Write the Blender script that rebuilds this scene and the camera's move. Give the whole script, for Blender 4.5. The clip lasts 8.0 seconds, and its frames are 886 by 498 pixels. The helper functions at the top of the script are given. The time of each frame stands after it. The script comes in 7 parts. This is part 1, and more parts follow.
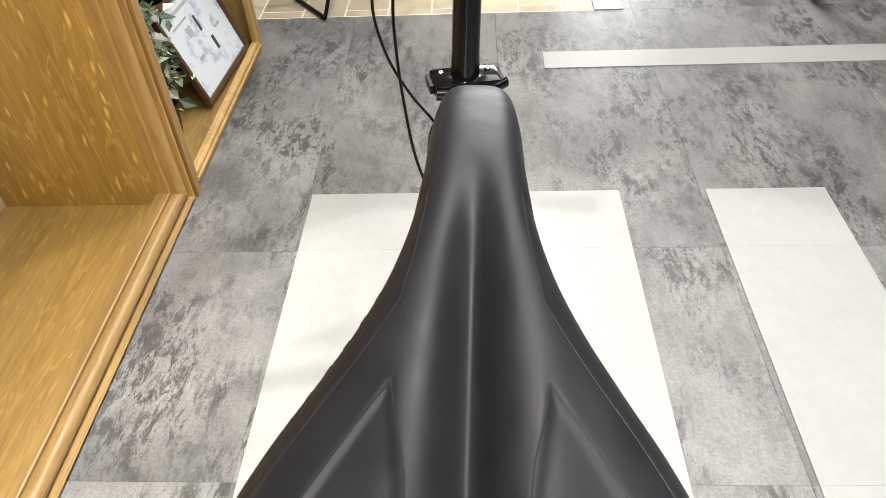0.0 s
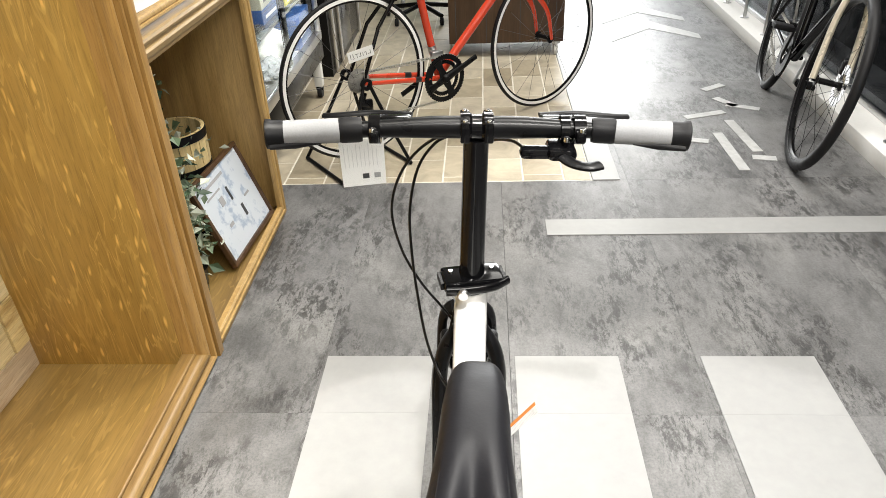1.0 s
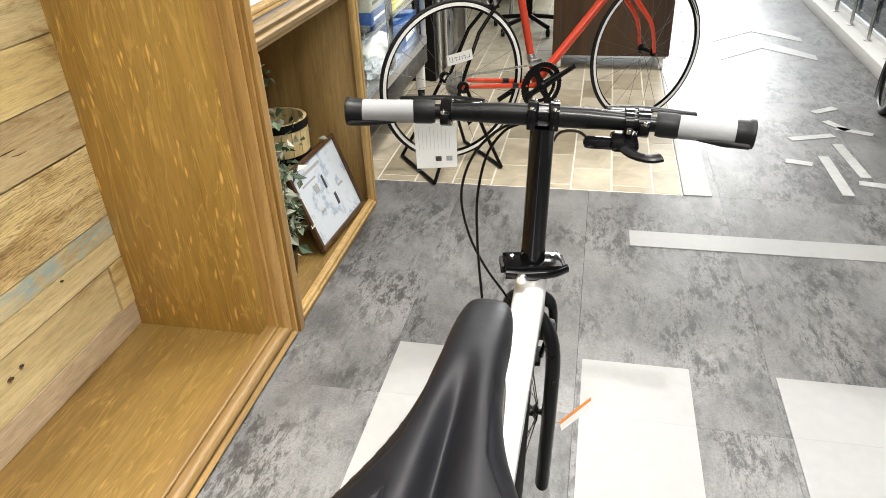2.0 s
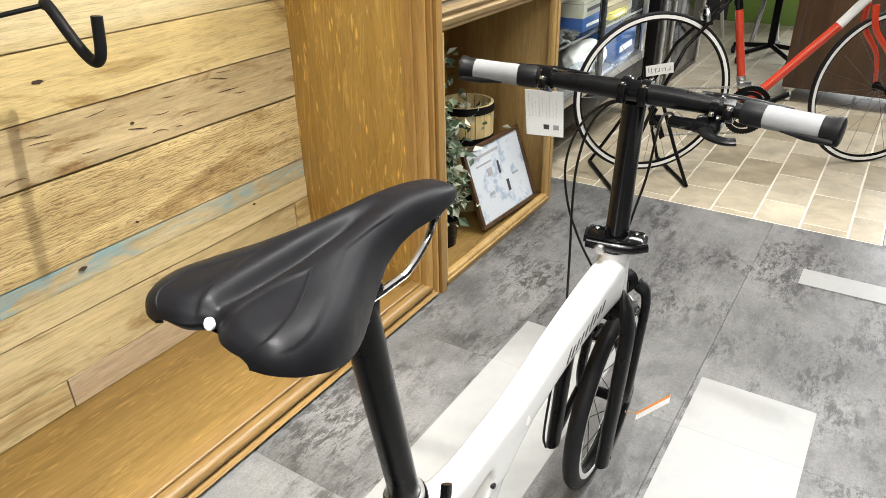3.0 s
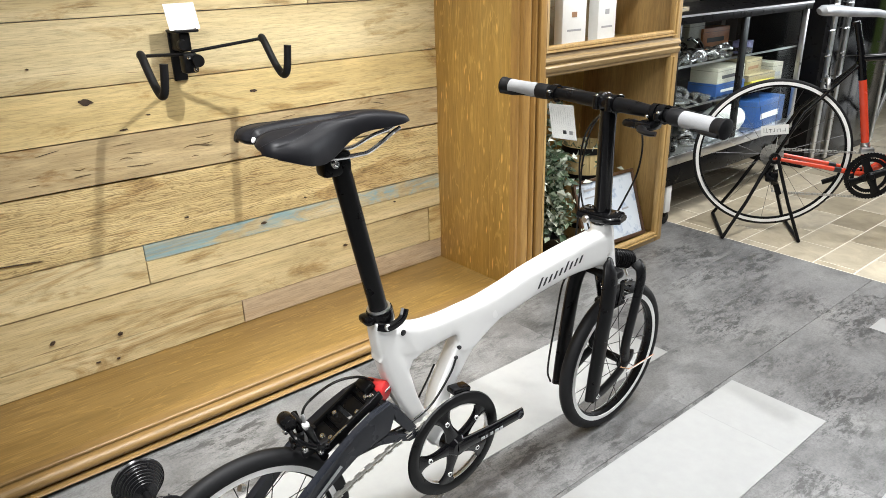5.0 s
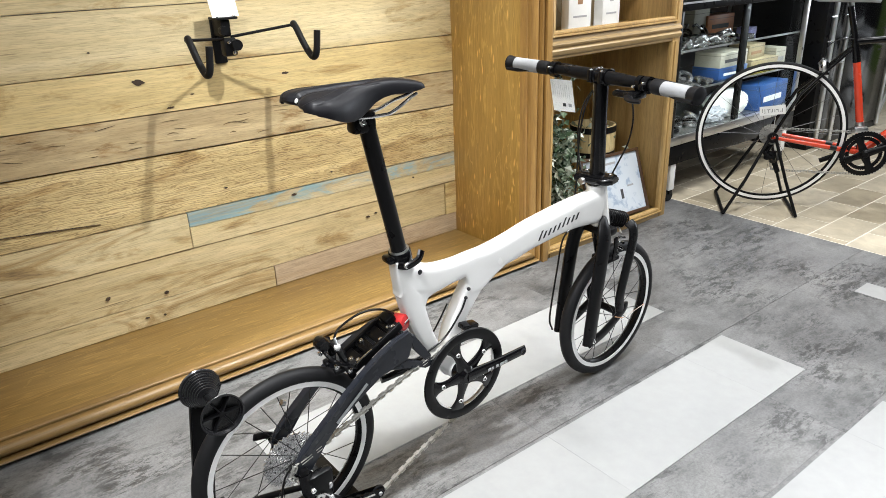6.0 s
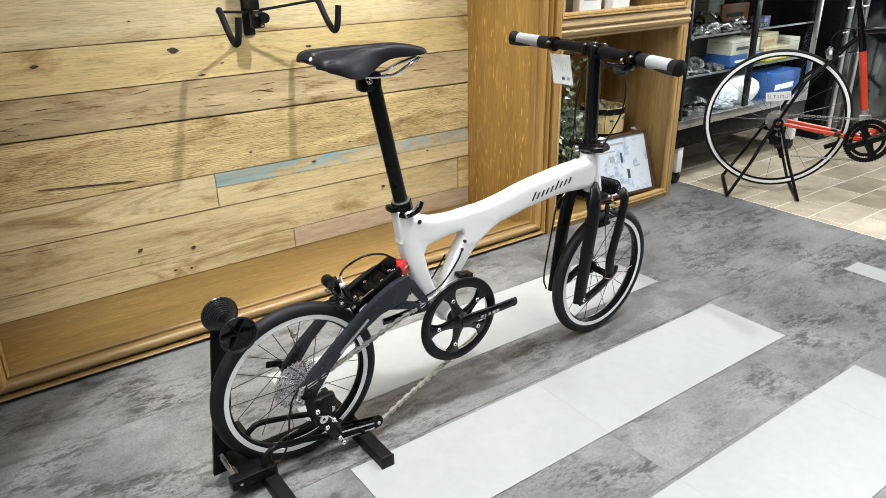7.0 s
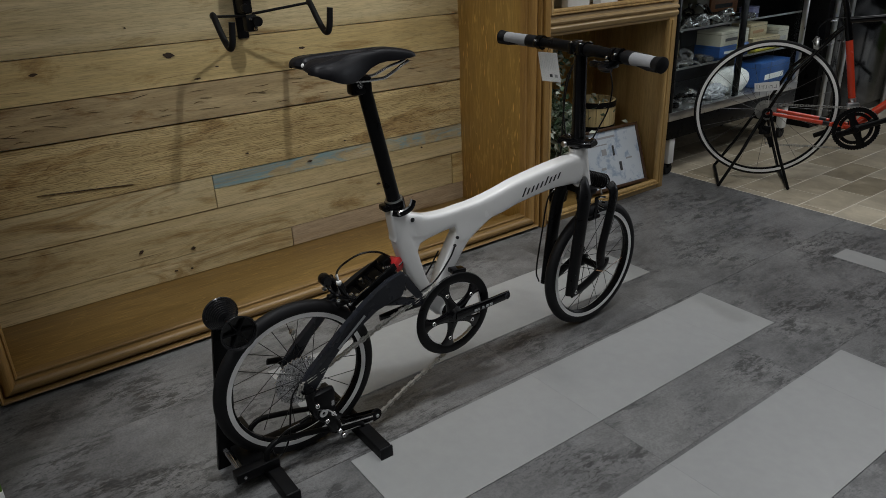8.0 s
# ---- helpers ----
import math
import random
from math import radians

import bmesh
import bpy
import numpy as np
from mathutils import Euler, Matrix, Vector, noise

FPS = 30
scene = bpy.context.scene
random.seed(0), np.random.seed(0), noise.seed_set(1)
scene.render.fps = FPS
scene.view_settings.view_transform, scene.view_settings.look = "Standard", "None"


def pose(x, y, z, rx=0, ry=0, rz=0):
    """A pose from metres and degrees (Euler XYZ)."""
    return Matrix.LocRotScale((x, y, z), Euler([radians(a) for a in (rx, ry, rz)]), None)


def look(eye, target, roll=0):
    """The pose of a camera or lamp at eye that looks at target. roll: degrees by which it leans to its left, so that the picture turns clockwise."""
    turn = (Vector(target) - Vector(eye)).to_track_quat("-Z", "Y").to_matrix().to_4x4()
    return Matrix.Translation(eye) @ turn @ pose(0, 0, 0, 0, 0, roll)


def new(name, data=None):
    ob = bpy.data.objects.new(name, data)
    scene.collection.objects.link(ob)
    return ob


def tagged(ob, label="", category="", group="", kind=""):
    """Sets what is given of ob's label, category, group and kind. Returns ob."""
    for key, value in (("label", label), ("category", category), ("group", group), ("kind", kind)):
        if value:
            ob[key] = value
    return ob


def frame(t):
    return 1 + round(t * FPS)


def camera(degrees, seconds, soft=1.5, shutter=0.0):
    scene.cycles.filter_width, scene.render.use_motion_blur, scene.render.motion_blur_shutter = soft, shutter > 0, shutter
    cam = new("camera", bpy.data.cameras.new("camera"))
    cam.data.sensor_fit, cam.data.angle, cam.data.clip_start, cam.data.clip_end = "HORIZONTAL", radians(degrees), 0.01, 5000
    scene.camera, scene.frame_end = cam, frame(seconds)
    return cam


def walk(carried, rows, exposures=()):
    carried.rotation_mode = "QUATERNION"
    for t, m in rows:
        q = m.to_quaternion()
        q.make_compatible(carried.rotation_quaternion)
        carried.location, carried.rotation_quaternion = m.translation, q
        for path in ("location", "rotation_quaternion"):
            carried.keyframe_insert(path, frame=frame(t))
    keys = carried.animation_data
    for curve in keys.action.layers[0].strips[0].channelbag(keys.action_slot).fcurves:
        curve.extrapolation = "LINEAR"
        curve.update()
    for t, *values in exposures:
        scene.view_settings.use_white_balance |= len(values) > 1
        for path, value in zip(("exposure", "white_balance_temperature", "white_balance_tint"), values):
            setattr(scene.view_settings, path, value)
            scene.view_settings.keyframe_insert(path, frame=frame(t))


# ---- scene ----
cam = camera(63.9, 8.0, soft=0.75)
PATH = [
    (0, (0.047, -0.311, 1.168), (-0.055, 1.153, -0.191), -3.3),
    (0.5, (0.055, -0.335, 1.257), (-0.052, 1.262, 0.054), -2.8),
    (1, (0.054, -0.357, 1.305), (-0.069, 1.336, 0.247), -2.7),
    (1.5, (0.061, -0.38, 1.306), (-0.118, 1.342, 0.306), -2.6),
    (2, (0.114, -0.423, 1.287), (-0.276, 1.255, 0.272), -2.7),
    (2.2, (0.16, -0.443, 1.277), (-0.362, 1.192, 0.25), -2.6),
    (3.3, (0.47, -0.522, 1.222), (-0.599, 0.907, 0.318), -1.0),
    (3.5, (0.538, -0.555, 1.218), (-0.588, 0.851, 0.349), -1.0),
    (4, (0.696, -0.63, 1.226), (-0.559, 0.71, 0.432), -1.1),
    (4.5, (0.862, -0.663, 1.225), (-0.514, 0.572, 0.463), -1.4),
    (5, (1.02, -0.694, 1.217), (-0.417, 0.476, 0.466), -1.5),
    (6.5, (1.31, -0.885, 1.207), (-0.167, 0.219, 0.432), -1.8),
    (7, (1.41, -0.897, 1.189), (-0.092, 0.163, 0.402), -1.1),
    (7.5, (1.445, -0.914, 1.213), (-0.089, 0.086, 0.408), -1.8),
    (7.7, (1.453, -0.910, 1.215), (-0.053, 0.132, 0.411), -2.2),
    (8, (1.456, -0.908, 1.216), (-0.04, 0.148, 0.412), -2.3),
]
walk(cam, [(t, look(eye, target, roll)) for t, eye, target, roll in PATH],
     [(0.0, 0.00, 6650, 10), (0.5, -0.04, 6650, 10), (2.2, -0.06, 6600, 10), (3.5, -0.06, 6450, 10), (4.5, -0.06, 6300, 10), (5.2, -0.06, 6220, 10), (6.5, -0.06, 6120, 10), (7.0, -0.06, 6120, 10), (7.15, -0.18, 6120, 10),
      (7.3, -0.42, 6120, 10), (7.5, -0.80, 6120, 10), (7.7, -1.24, 6120, 10), (8.0, -2.01, 6120, 10)])

# ---- world and light ----
world = bpy.data.worlds.new("shop_world")
scene.world = world
world.use_nodes = True
world.node_tree.nodes["Background"].inputs[0].default_value = (0.9, 0.95, 1.0, 1)
world.node_tree.nodes["Background"].inputs[1].default_value = 0.03


def lamp(name, kind, place, target, power, colour, size=0.1, size_y=None, cone=60, blend=0.5):
    data = bpy.data.lights.new(name, kind)
    data.energy, data.color = power, colour
    if kind == "AREA":
        data.shape = "RECTANGLE"
        data.size, data.size_y = size, size_y or size
    else:
        data.shadow_soft_size = size
    if kind == "SPOT":
        data.spot_size, data.spot_blend = radians(cone), blend
    ob = new(name, data)
    ob.matrix_world = look(place, target)
    return ob


WARM = (1.0, 0.972, 0.885)
NEUTRAL = (1.0, 0.985, 0.95)
lamp("over_bike_spot", "SPOT", (0.14, 0.54, 2.62), (-1.20, 0.33, -0.06), 272, WARM, 0.030, cone=52, blend=0.92)
lamp("front_spot", "SPOT", (1.0, -1.05, 2.62), (-1.20, 0.40, 0.45), 66, WARM, 0.20, cone=53, blend=0.8)
lamp("pool_spot", "SPOT", (0.50, 0.90, 2.62), (0.977, 0.713, 0), 140, NEUTRAL, 0.10, cone=80, blend=0.1)
lamp("near_spot", "SPOT", (0.3, -0.45, 2.62), (0.312, -0.053, 0), 290, NEUTRAL, 0.05, cone=49, blend=0.04)
lamp("tube_light", "AREA", (0.10, 0.15, 2.66), (0.10, 0.15, 0), 19, NEUTRAL, 0.05, 2.2)
lamp("bay_spot", "SPOT", (0.10, 1.75, 2.62), (-0.75, 1.75, 0.55), 120, WARM, 0.045, cone=75, blend=0.6)
lamp("aisle_panel", "AREA", (1.2, 2.2, 2.66), (1.2, 2.2, 0), 50, NEUTRAL, 0.8, 2.6)
lamp("back_panel", "AREA", (0.2, 3.3, 2.66), (0.2, 3.3, 0), 58, NEUTRAL, 0.8, 0.8)
lamp("front_panel", "AREA", (1.0, -2.0, 2.66), (1.0, -2.0, 0), 70, NEUTRAL, 0.9, 1.6)
lamp("side_panel_light", "AREA", (2.0, 0.0, 2.60), (0.4, 0.2, 0.6), 16, NEUTRAL, 0.5, 1.4)
lamp("far_window", "AREA", (1.2, 8.7, 1.7), (1.2, 4.0, 0.5), 205, (0.95, 0.98, 1.0), 2.6, 1.9)


# ---- materials ----
def shader(name, rough=0.5, metal=0.0, colour=(0.5, 0.5, 0.5), coat=0.0, sheen=0.5):
    m = bpy.data.materials.new(name)
    m.use_nodes = True
    b = m.node_tree.nodes["Principled BSDF"]
    b.inputs["Base Color"].default_value = (*colour, 1)
    b.inputs["Roughness"].default_value = rough
    b.inputs["Metallic"].default_value = metal
    b.inputs["Coat Weight"].default_value = coat
    b.inputs["Specular IOR Level"].default_value = sheen
    b.inputs["Coat Roughness"].default_value = 0.08
    return m, m.node_tree, b


def node(tree, kind, **values):
    n = tree.nodes.new(kind)
    for key, value in values.items():
        n.inputs[key.replace("_", " ")].default_value = value
    return n


def coords(tree, scale=(1, 1, 1), shuffle=0.0):
    """Object coordinates, stretched, and shifted at random from piece to piece."""
    tex = tree.nodes.new("ShaderNodeTexCoord")
    mp = tree.nodes.new("ShaderNodeMapping")
    mp.inputs["Scale"].default_value = scale
    tree.links.new(tex.outputs["Object"], mp.inputs["Vector"])
    if shuffle:
        info = tree.nodes.new("ShaderNodeObjectInfo")
        mul = tree.nodes.new("ShaderNodeVectorMath")
        mul.operation = "MULTIPLY"
        mul.inputs[1].default_value = (shuffle, shuffle * 1.7, shuffle * 2.3)
        tree.links.new(info.outputs["Random"], mul.inputs[0])
        tree.links.new(mul.outputs[0], mp.inputs["Location"])
    return mp.outputs["Vector"]


def fuzz(tree, vector, scale, detail=6.0, rough=0.6, distort=0.0):
    n = node(tree, "ShaderNodeTexNoise", Scale=scale, Detail=detail, Roughness=rough, Distortion=distort)
    tree.links.new(vector, n.inputs["Vector"])
    return n.outputs["Fac"]


def ramp(tree, fac, stops):
    r = tree.nodes.new("ShaderNodeValToRGB")
    els = r.color_ramp.elements
    while len(els) < len(stops):
        els.new(0.5)
    for el, (at, col) in zip(els, stops):
        el.position, el.color = at, (*col, 1) if len(col) == 3 else col
    tree.links.new(fac, r.inputs["Fac"])
    return r.outputs["Color"]


def mix(tree, fac, a, b, mode="MIX"):
    n = tree.nodes.new("ShaderNodeMix")
    n.data_type, n.blend_type = "RGBA", mode
    for sock, value in ((n.inputs[0], fac), (n.inputs[6], a), (n.inputs[7], b)):
        if isinstance(value, (int, float)):
            sock.default_value = value
        elif isinstance(value, tuple):
            sock.default_value = (*value, 1)
        else:
            tree.links.new(value, sock)
    return n.outputs[2]


def bump(tree, b, height, strength, distance=0.002):
    n = node(tree, "ShaderNodeBump", Strength=strength, Distance=distance)
    tree.links.new(height, n.inputs["Height"])
    tree.links.new(n.outputs["Normal"], b.inputs["Normal"])


def g(v):
    return (v, v, v)


def wood(name, dark, mid, light, along="y", rough=0.45, coat=0.15, flecks=0.0, grain=1.0, shuffle=3.0, rustic=0.0, hatch=0.0):
    m, tr, b = shader(name, rough, coat=coat)
    s = {"x": (0.06, 1, 1), "y": (1, 0.06, 1), "z": (1, 1, 0.06)}[along]
    v = coords(tr, s, shuffle)
    broad = fuzz(tr, v, 9 * grain, 4, 0.55, 1.2)
    fine = fuzz(tr, v, 90 * grain, 8, 0.7, 0.4)
    col = ramp(tr, broad, [(0.28, dark), (0.5, mid), (0.74, light)])
    col = mix(tr, 0.36 if flecks else 0.50, col, ramp(tr, fine, [(0.3, g(0.42)), (0.62, g(1.0))]), "MULTIPLY")
    pore = fuzz(tr, v, 330 * grain, 3, 0.6, 0.2)
    col = mix(tr, 0.42 if rustic else 0.35, col, ramp(tr, pore, [(0.36, g(0.45)), (0.50, g(1.0))]), "MULTIPLY")
    if flecks:
        s2 = {"x": (0.12, 1, 1), "y": (1, 0.12, 1), "z": (1, 1, 0.12)}[along]
        wave = fuzz(tr, coords(tr, s2, shuffle), 17, 2, 0.5, 2.2)
        line = ramp(tr, wave, [(0.478, g(0)), (0.500, g(1)), (0.522, g(1)), (0.530, g(0))])
        patch = ramp(tr, fuzz(tr, coords(tr, (1, 1, 1), shuffle), 16, 3), [(0.44, g(0)), (0.60, g(0.65 * flecks))])
        col = mix(tr, mix(tr, 0.6, line, patch, "MULTIPLY"), col, tuple(min(1, 1.18 * c) for c in light))
        s3 = {"x": (0.22, 1, 1), "y": (1, 0.22, 1), "z": (1, 1, 0.22)}[along]
        warp = node(tr, "ShaderNodeTexNoise", Scale=60.0, Detail=3.0)
        base = coords(tr, s3, shuffle + 2)
        tr.links.new(base, warp.inputs["Vector"])
        vec = tr.nodes.new("ShaderNodeVectorMath")
        vec.operation = "MULTIPLY_ADD"
        vec.inputs[1].default_value = (0.012, 0.012, 0.012)
        tr.links.new(warp.outputs["Color"], vec.inputs[0])
        tr.links.new(base, vec.inputs[2])
        cell = node(tr, "ShaderNodeTexVoronoi", Scale=56.0)
        tr.links.new(vec.outputs[0], cell.inputs["Vector"])
        core = ramp(tr, cell.outputs["Distance"], [(0.12, g(1)), (0.27, g(0))])
        some = ramp(tr, cell.outputs["Color"], [(0.50, g(0)), (0.60, g(0.80 * flecks))])
        col = mix(tr, mix(tr, 1.0, core, some, "MULTIPLY"), col, tuple(min(1, 1.75 * c) for c in light))
    if rustic:
        stain = fuzz(tr, coords(tr, (1, 0.20, 1), shuffle + 4), 10.0, 8, 0.70, 1.0)
        col = mix(tr, rustic, col, ramp(tr, stain, [(0.31, (0.24, 0.155, 0.075)), (0.385, (0.58, 0.45, 0.29)), (0.475, g(1)), (0.68, (1.10, 1.08, 1.05))]), "MULTIPLY")
        smear = fuzz(tr, coords(tr, (1, 0.05, 1), shuffle + 9), 42, 5, 0.65, 1.4)
        col = mix(tr, rustic * 0.9, col, ramp(tr, smear, [(0.30, (0.20, 0.135, 0.07)), (0.35, g(1))]), "MULTIPLY")
    tr.links.new(col, b.inputs["Base Color"])
    if hatch:
        wav = node(tr, "ShaderNodeTexWave", Scale=40.0, Distortion=17.0, Detail=4.0, Detail_Scale=0.9, Detail_Roughness=0.6)
        wav.bands_direction = "Z"
        tr.links.new(coords(tr, (1, 0.22, 1), shuffle), wav.inputs["Vector"])
        gaps = fuzz(tr, coords(tr, (1, 0.25, 1), shuffle), 60, 3, 0.6, 0.5)
        saw = mix(tr, 0.55, wav.outputs["Fac"], gaps)
        line = ramp(tr, saw, [(0.27, (0.22, 0.155, 0.09)), (0.42, g(1.08))])
        col = mix(tr, hatch, col, line, "MULTIPLY")
        tr.links.new(col, b.inputs["Base Color"])
    bump(tr, b, saw if hatch else fine, 0.6 if rustic else 0.12, 0.0018)
    return m


def speckle(name, colour, rough=0.5, metal=0.0, amount=0.12, scale=60.0, coat=0.0, relief=0.05, sheen=0.5):
    """A plain coat of colour with slight wear in tone and gloss."""
    m, tr, b = shader(name, rough, metal, colour, coat, sheen)
    f = fuzz(tr, coords(tr, (1, 1, 1), 2.0), scale, 5, 0.6)
    f2 = fuzz(tr, coords(tr, (1, 1, 1), 5.0), scale * 0.12, 4, 0.6)
    lo, hi = tuple(c * (1 - amount) for c in colour), tuple(min(1, c * (1 + amount)) for c in colour)
    col = mix(tr, 0.5, ramp(tr, f, [(0.3, lo), (0.7, hi)]), ramp(tr, f2, [(0.3, lo), (0.7, hi)]))
    tr.links.new(col, b.inputs["Base Color"])
    tr.links.new(ramp(tr, f2, [(0.25, g(max(0.02, rough * 0.8))), (0.75, g(min(1, rough * 1.2)))]), b.inputs["Roughness"])
    if relief:
        bump(tr, b, f, relief, 0.0008)
    return m


def vinyl_material():
    m, tr, b = shader("grey_concrete_vinyl", 0.38)
    v = coords(tr, (1, 1, 1), 9.0)
    broad = fuzz(tr, v, 2.2, 7, 0.62, 0.5)
    cloud = fuzz(tr, coords(tr, (1, 0.5, 1), 4.0), 5.5, 10, 0.72, 0.3)
    scuff = fuzz(tr, coords(tr, (1.0, 0.40, 1), 6.0), 34, 7, 0.75, 0.35)
    where = fuzz(tr, coords(tr, (1, 0.7, 1), 7.0), 4.5, 4, 0.6, 0.4)
    grit = fuzz(tr, v, 170, 4, 0.7)
    col = ramp(tr, broad, [(0.3, g(0.130)), (0.5, g(0.185)), (0.72, (0.245, 0.245, 0.24))])
    col = mix(tr, 0.75, col, ramp(tr, cloud, [(0.34, g(0.42)), (0.5, g(0.95)), (0.7, g(1.2))]), "MULTIPLY")
    dark = mix(tr, 1.0, ramp(tr, scuff, [(0.485, g(0)), (0.575, g(1))]), ramp(tr, where, [(0.42, g(0.08)), (0.57, g(0.85))]), "MULTIPLY")
    col = mix(tr, dark, col, g(0.045))
    col = mix(tr, 0.35, col, ramp(tr, grit, [(0.36, g(0.42)), (0.58, g(1.22))]), "MULTIPLY")
    flake = fuzz(tr, coords(tr, (1.0, 0.30, 1), 8.0), 95, 6, 0.8, 0.6)
    thin = mix(tr, 1.0, ramp(tr, flake, [(0.53, g(0)), (0.60, g(1))]), ramp(tr, where, [(0.40, g(0.10)), (0.60, g(0.85))]), "MULTIPLY")
    col = mix(tr, thin, col, g(0.040))
    tr.links.new(col, b.inputs["Base Color"])
    tr.links.new(ramp(tr, cloud, [(0.3, g(0.44)), (0.7, g(0.28))]), b.inputs["Roughness"])
    bump(tr, b, grit, 0.10, 0.0006)
    return m


def tile_material():
    m, tr, b = shader("beige_stone_tile", 0.42)
    v = coords(tr, (1, 1, 1), 11.0)
    info = tr.nodes.new("ShaderNodeObjectInfo")
    tone = ramp(tr, info.outputs["Random"], [(0.0, (0.33, 0.28, 0.195)), (0.5, (0.44, 0.38, 0.275)), (1.0, (0.54, 0.48, 0.37))])
    cloud = fuzz(tr, v, 9, 8, 0.65, 0.6)
    col = mix(tr, 0.8, tone, ramp(tr, cloud, [(0.3, g(0.62)), (0.7, g(1.15))]), "MULTIPLY")
    tr.links.new(col, b.inputs["Base Color"])
    bump(tr, b, cloud, 0.15, 0.002)
    return m


def leaf_material():
    m, tr, b = shader("sage_leaf", 0.55)
    geo = tr.nodes.new("ShaderNodeNewGeometry")
    col = ramp(tr, geo.outputs["Random Per Island"], [(0.0, (0.03, 0.06, 0.035)), (0.35, (0.07, 0.12, 0.06)), (0.6, (0.26, 0.32, 0.22)), (1.0, (0.70, 0.74, 0.64))])
    tr.links.new(col, b.inputs["Base Color"])
    return m


def glass_material(name, tint=(0.9, 0.95, 0.94), rough=0.02):
    m, tr, b = shader(name, rough, 0, tint)
    b.inputs["Transmission Weight"].default_value = 1.0
    b.inputs["IOR"].default_value = 1.12
    return m


def print_material(name, paper, ink, scale, lo=0.56, hi=0.6):
    """Pale printed sheet with soft blotches of colour."""
    m, tr, b = shader(name, 0.35, colour=paper, coat=0.3)
    f = fuzz(tr, coords(tr, (1, 1, 1), 1.0), scale, 4, 0.6)
    tr.links.new(ramp(tr, f, [(lo, paper), (hi, ink)]), b.inputs["Base Color"])
    return m


def blue_plank_material():
    """Pale board with worn blue paint, thickest at its near end and patchy further on."""
    m = wood("blue_washed_plank", (0.40, 0.32, 0.18), (0.56, 0.46, 0.27), (0.64, 0.55, 0.36), "y", 0.6, 0.0, rustic=0.4)
    tr = m.node_tree
    b = tr.nodes["Principled BSDF"]
    old = b.inputs["Base Color"].links[0].from_socket
    v = coords(tr, (1, 0.5, 1.4))
    patch = fuzz(tr, v, 6.5, 7, 0.7, 0.8)
    strip = fuzz(tr, coords(tr, (1, 0.15, 3)), 30, 4, 0.7)
    sep = tr.nodes.new("ShaderNodeSeparateXYZ")
    tex = tr.nodes.new("ShaderNodeTexCoord")
    tr.links.new(tex.outputs["Object"], sep.inputs[0])
    near = ramp(tr, sep.outputs["Y"], [(0.06, g(0.22)), (0.16, g(0.09)), (0.55, g(0.050)), (0.95, g(0.09))])
    add = mix(tr, 1.0, patch, near, "ADD")
    mask = mix(tr, 0.6, ramp(tr, add, [(0.53, g(0)), (0.63, g(0.85))]), ramp(tr, strip, [(0.42, g(0)), (0.6, g(1))]), "MULTIPLY")
    tr.links.new(mix(tr, mask, old, (0.17, 0.34, 0.41)), b.inputs["Base Color"])
    return m


VINYL = vinyl_material()
TILE = tile_material()
LEAF = leaf_material()
GROUT = speckle("pale_grout", (0.68, 0.64, 0.55), 0.8, amount=0.15)
SUBFLOOR = speckle("dark_joint", (0.06, 0.06, 0.06), 0.8)
WHITE_VINYL = speckle("white_marking_vinyl", (0.322, 0.326, 0.322), 0.38, amount=0.07, scale=30)
WORN_MARK = speckle("worn_white_marking", (0.42, 0.425, 0.42), 0.4, amount=0.3, scale=35)
PLANKS = [
    wood("pale_plank", (0.460, 0.355, 0.177), (0.600, 0.481, 0.262), (0.680, 0.569, 0.342), "y", 0.6, 0.0, rustic=0.75),
    wood("honey_plank", (0.450, 0.326, 0.134), (0.600, 0.457, 0.209), (0.680, 0.539, 0.273), "y", 0.62, 0.0, rustic=0.75),
    wood("weathered_plank", (0.290, 0.209, 0.107), (0.460, 0.350, 0.187), (0.580, 0.457, 0.262), "y", 0.7, 0.0, grain=1.3, rustic=0.9),
    wood("rough_sawn_plank", (0.440, 0.316, 0.139), (0.590, 0.452, 0.214), (0.690, 0.549, 0.294), "y", 0.75, 0.0, grain=1.2, rustic=0.7, hatch=0.50),
    wood("greyed_plank", (0.370, 0.267, 0.155), (0.470, 0.355, 0.230), (0.540, 0.428, 0.300), "y", 0.65, 0.0, rustic=0.5),
]
TEAR = speckle("torn_grain_wood", (0.115, 0.070, 0.030), 0.85, amount=0.4, scale=90, relief=0.3)
KNOT = speckle("dark_knot_wood", (0.045, 0.026, 0.014), 0.8, amount=0.5, scale=80, relief=0.4)
BLUE_PLANK = blue_plank_material()
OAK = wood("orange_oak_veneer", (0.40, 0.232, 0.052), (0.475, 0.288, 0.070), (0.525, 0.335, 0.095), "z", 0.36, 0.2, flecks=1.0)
# Same oak for the level boards, with shade put into the darker colour.
OAK_FLAT_SHADED = wood("orange_oak_floor_board", (0.175, 0.101, 0.026), (0.235, 0.143, 0.040), (0.28, 0.176, 0.055), "y", 0.4, 0.12, flecks=0.45)
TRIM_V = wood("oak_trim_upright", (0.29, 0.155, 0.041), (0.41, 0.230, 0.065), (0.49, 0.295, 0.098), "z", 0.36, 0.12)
# Level run of the same trim, its shading near the floor painted in.
TRIM_H_SHADED = wood("oak_trim_level", (0.18, 0.102, 0.030), (0.26, 0.158, 0.052), (0.34, 0.215, 0.080), "y", 0.42, 0.05)
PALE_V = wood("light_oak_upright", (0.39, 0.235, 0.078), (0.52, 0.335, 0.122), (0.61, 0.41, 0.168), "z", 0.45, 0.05)
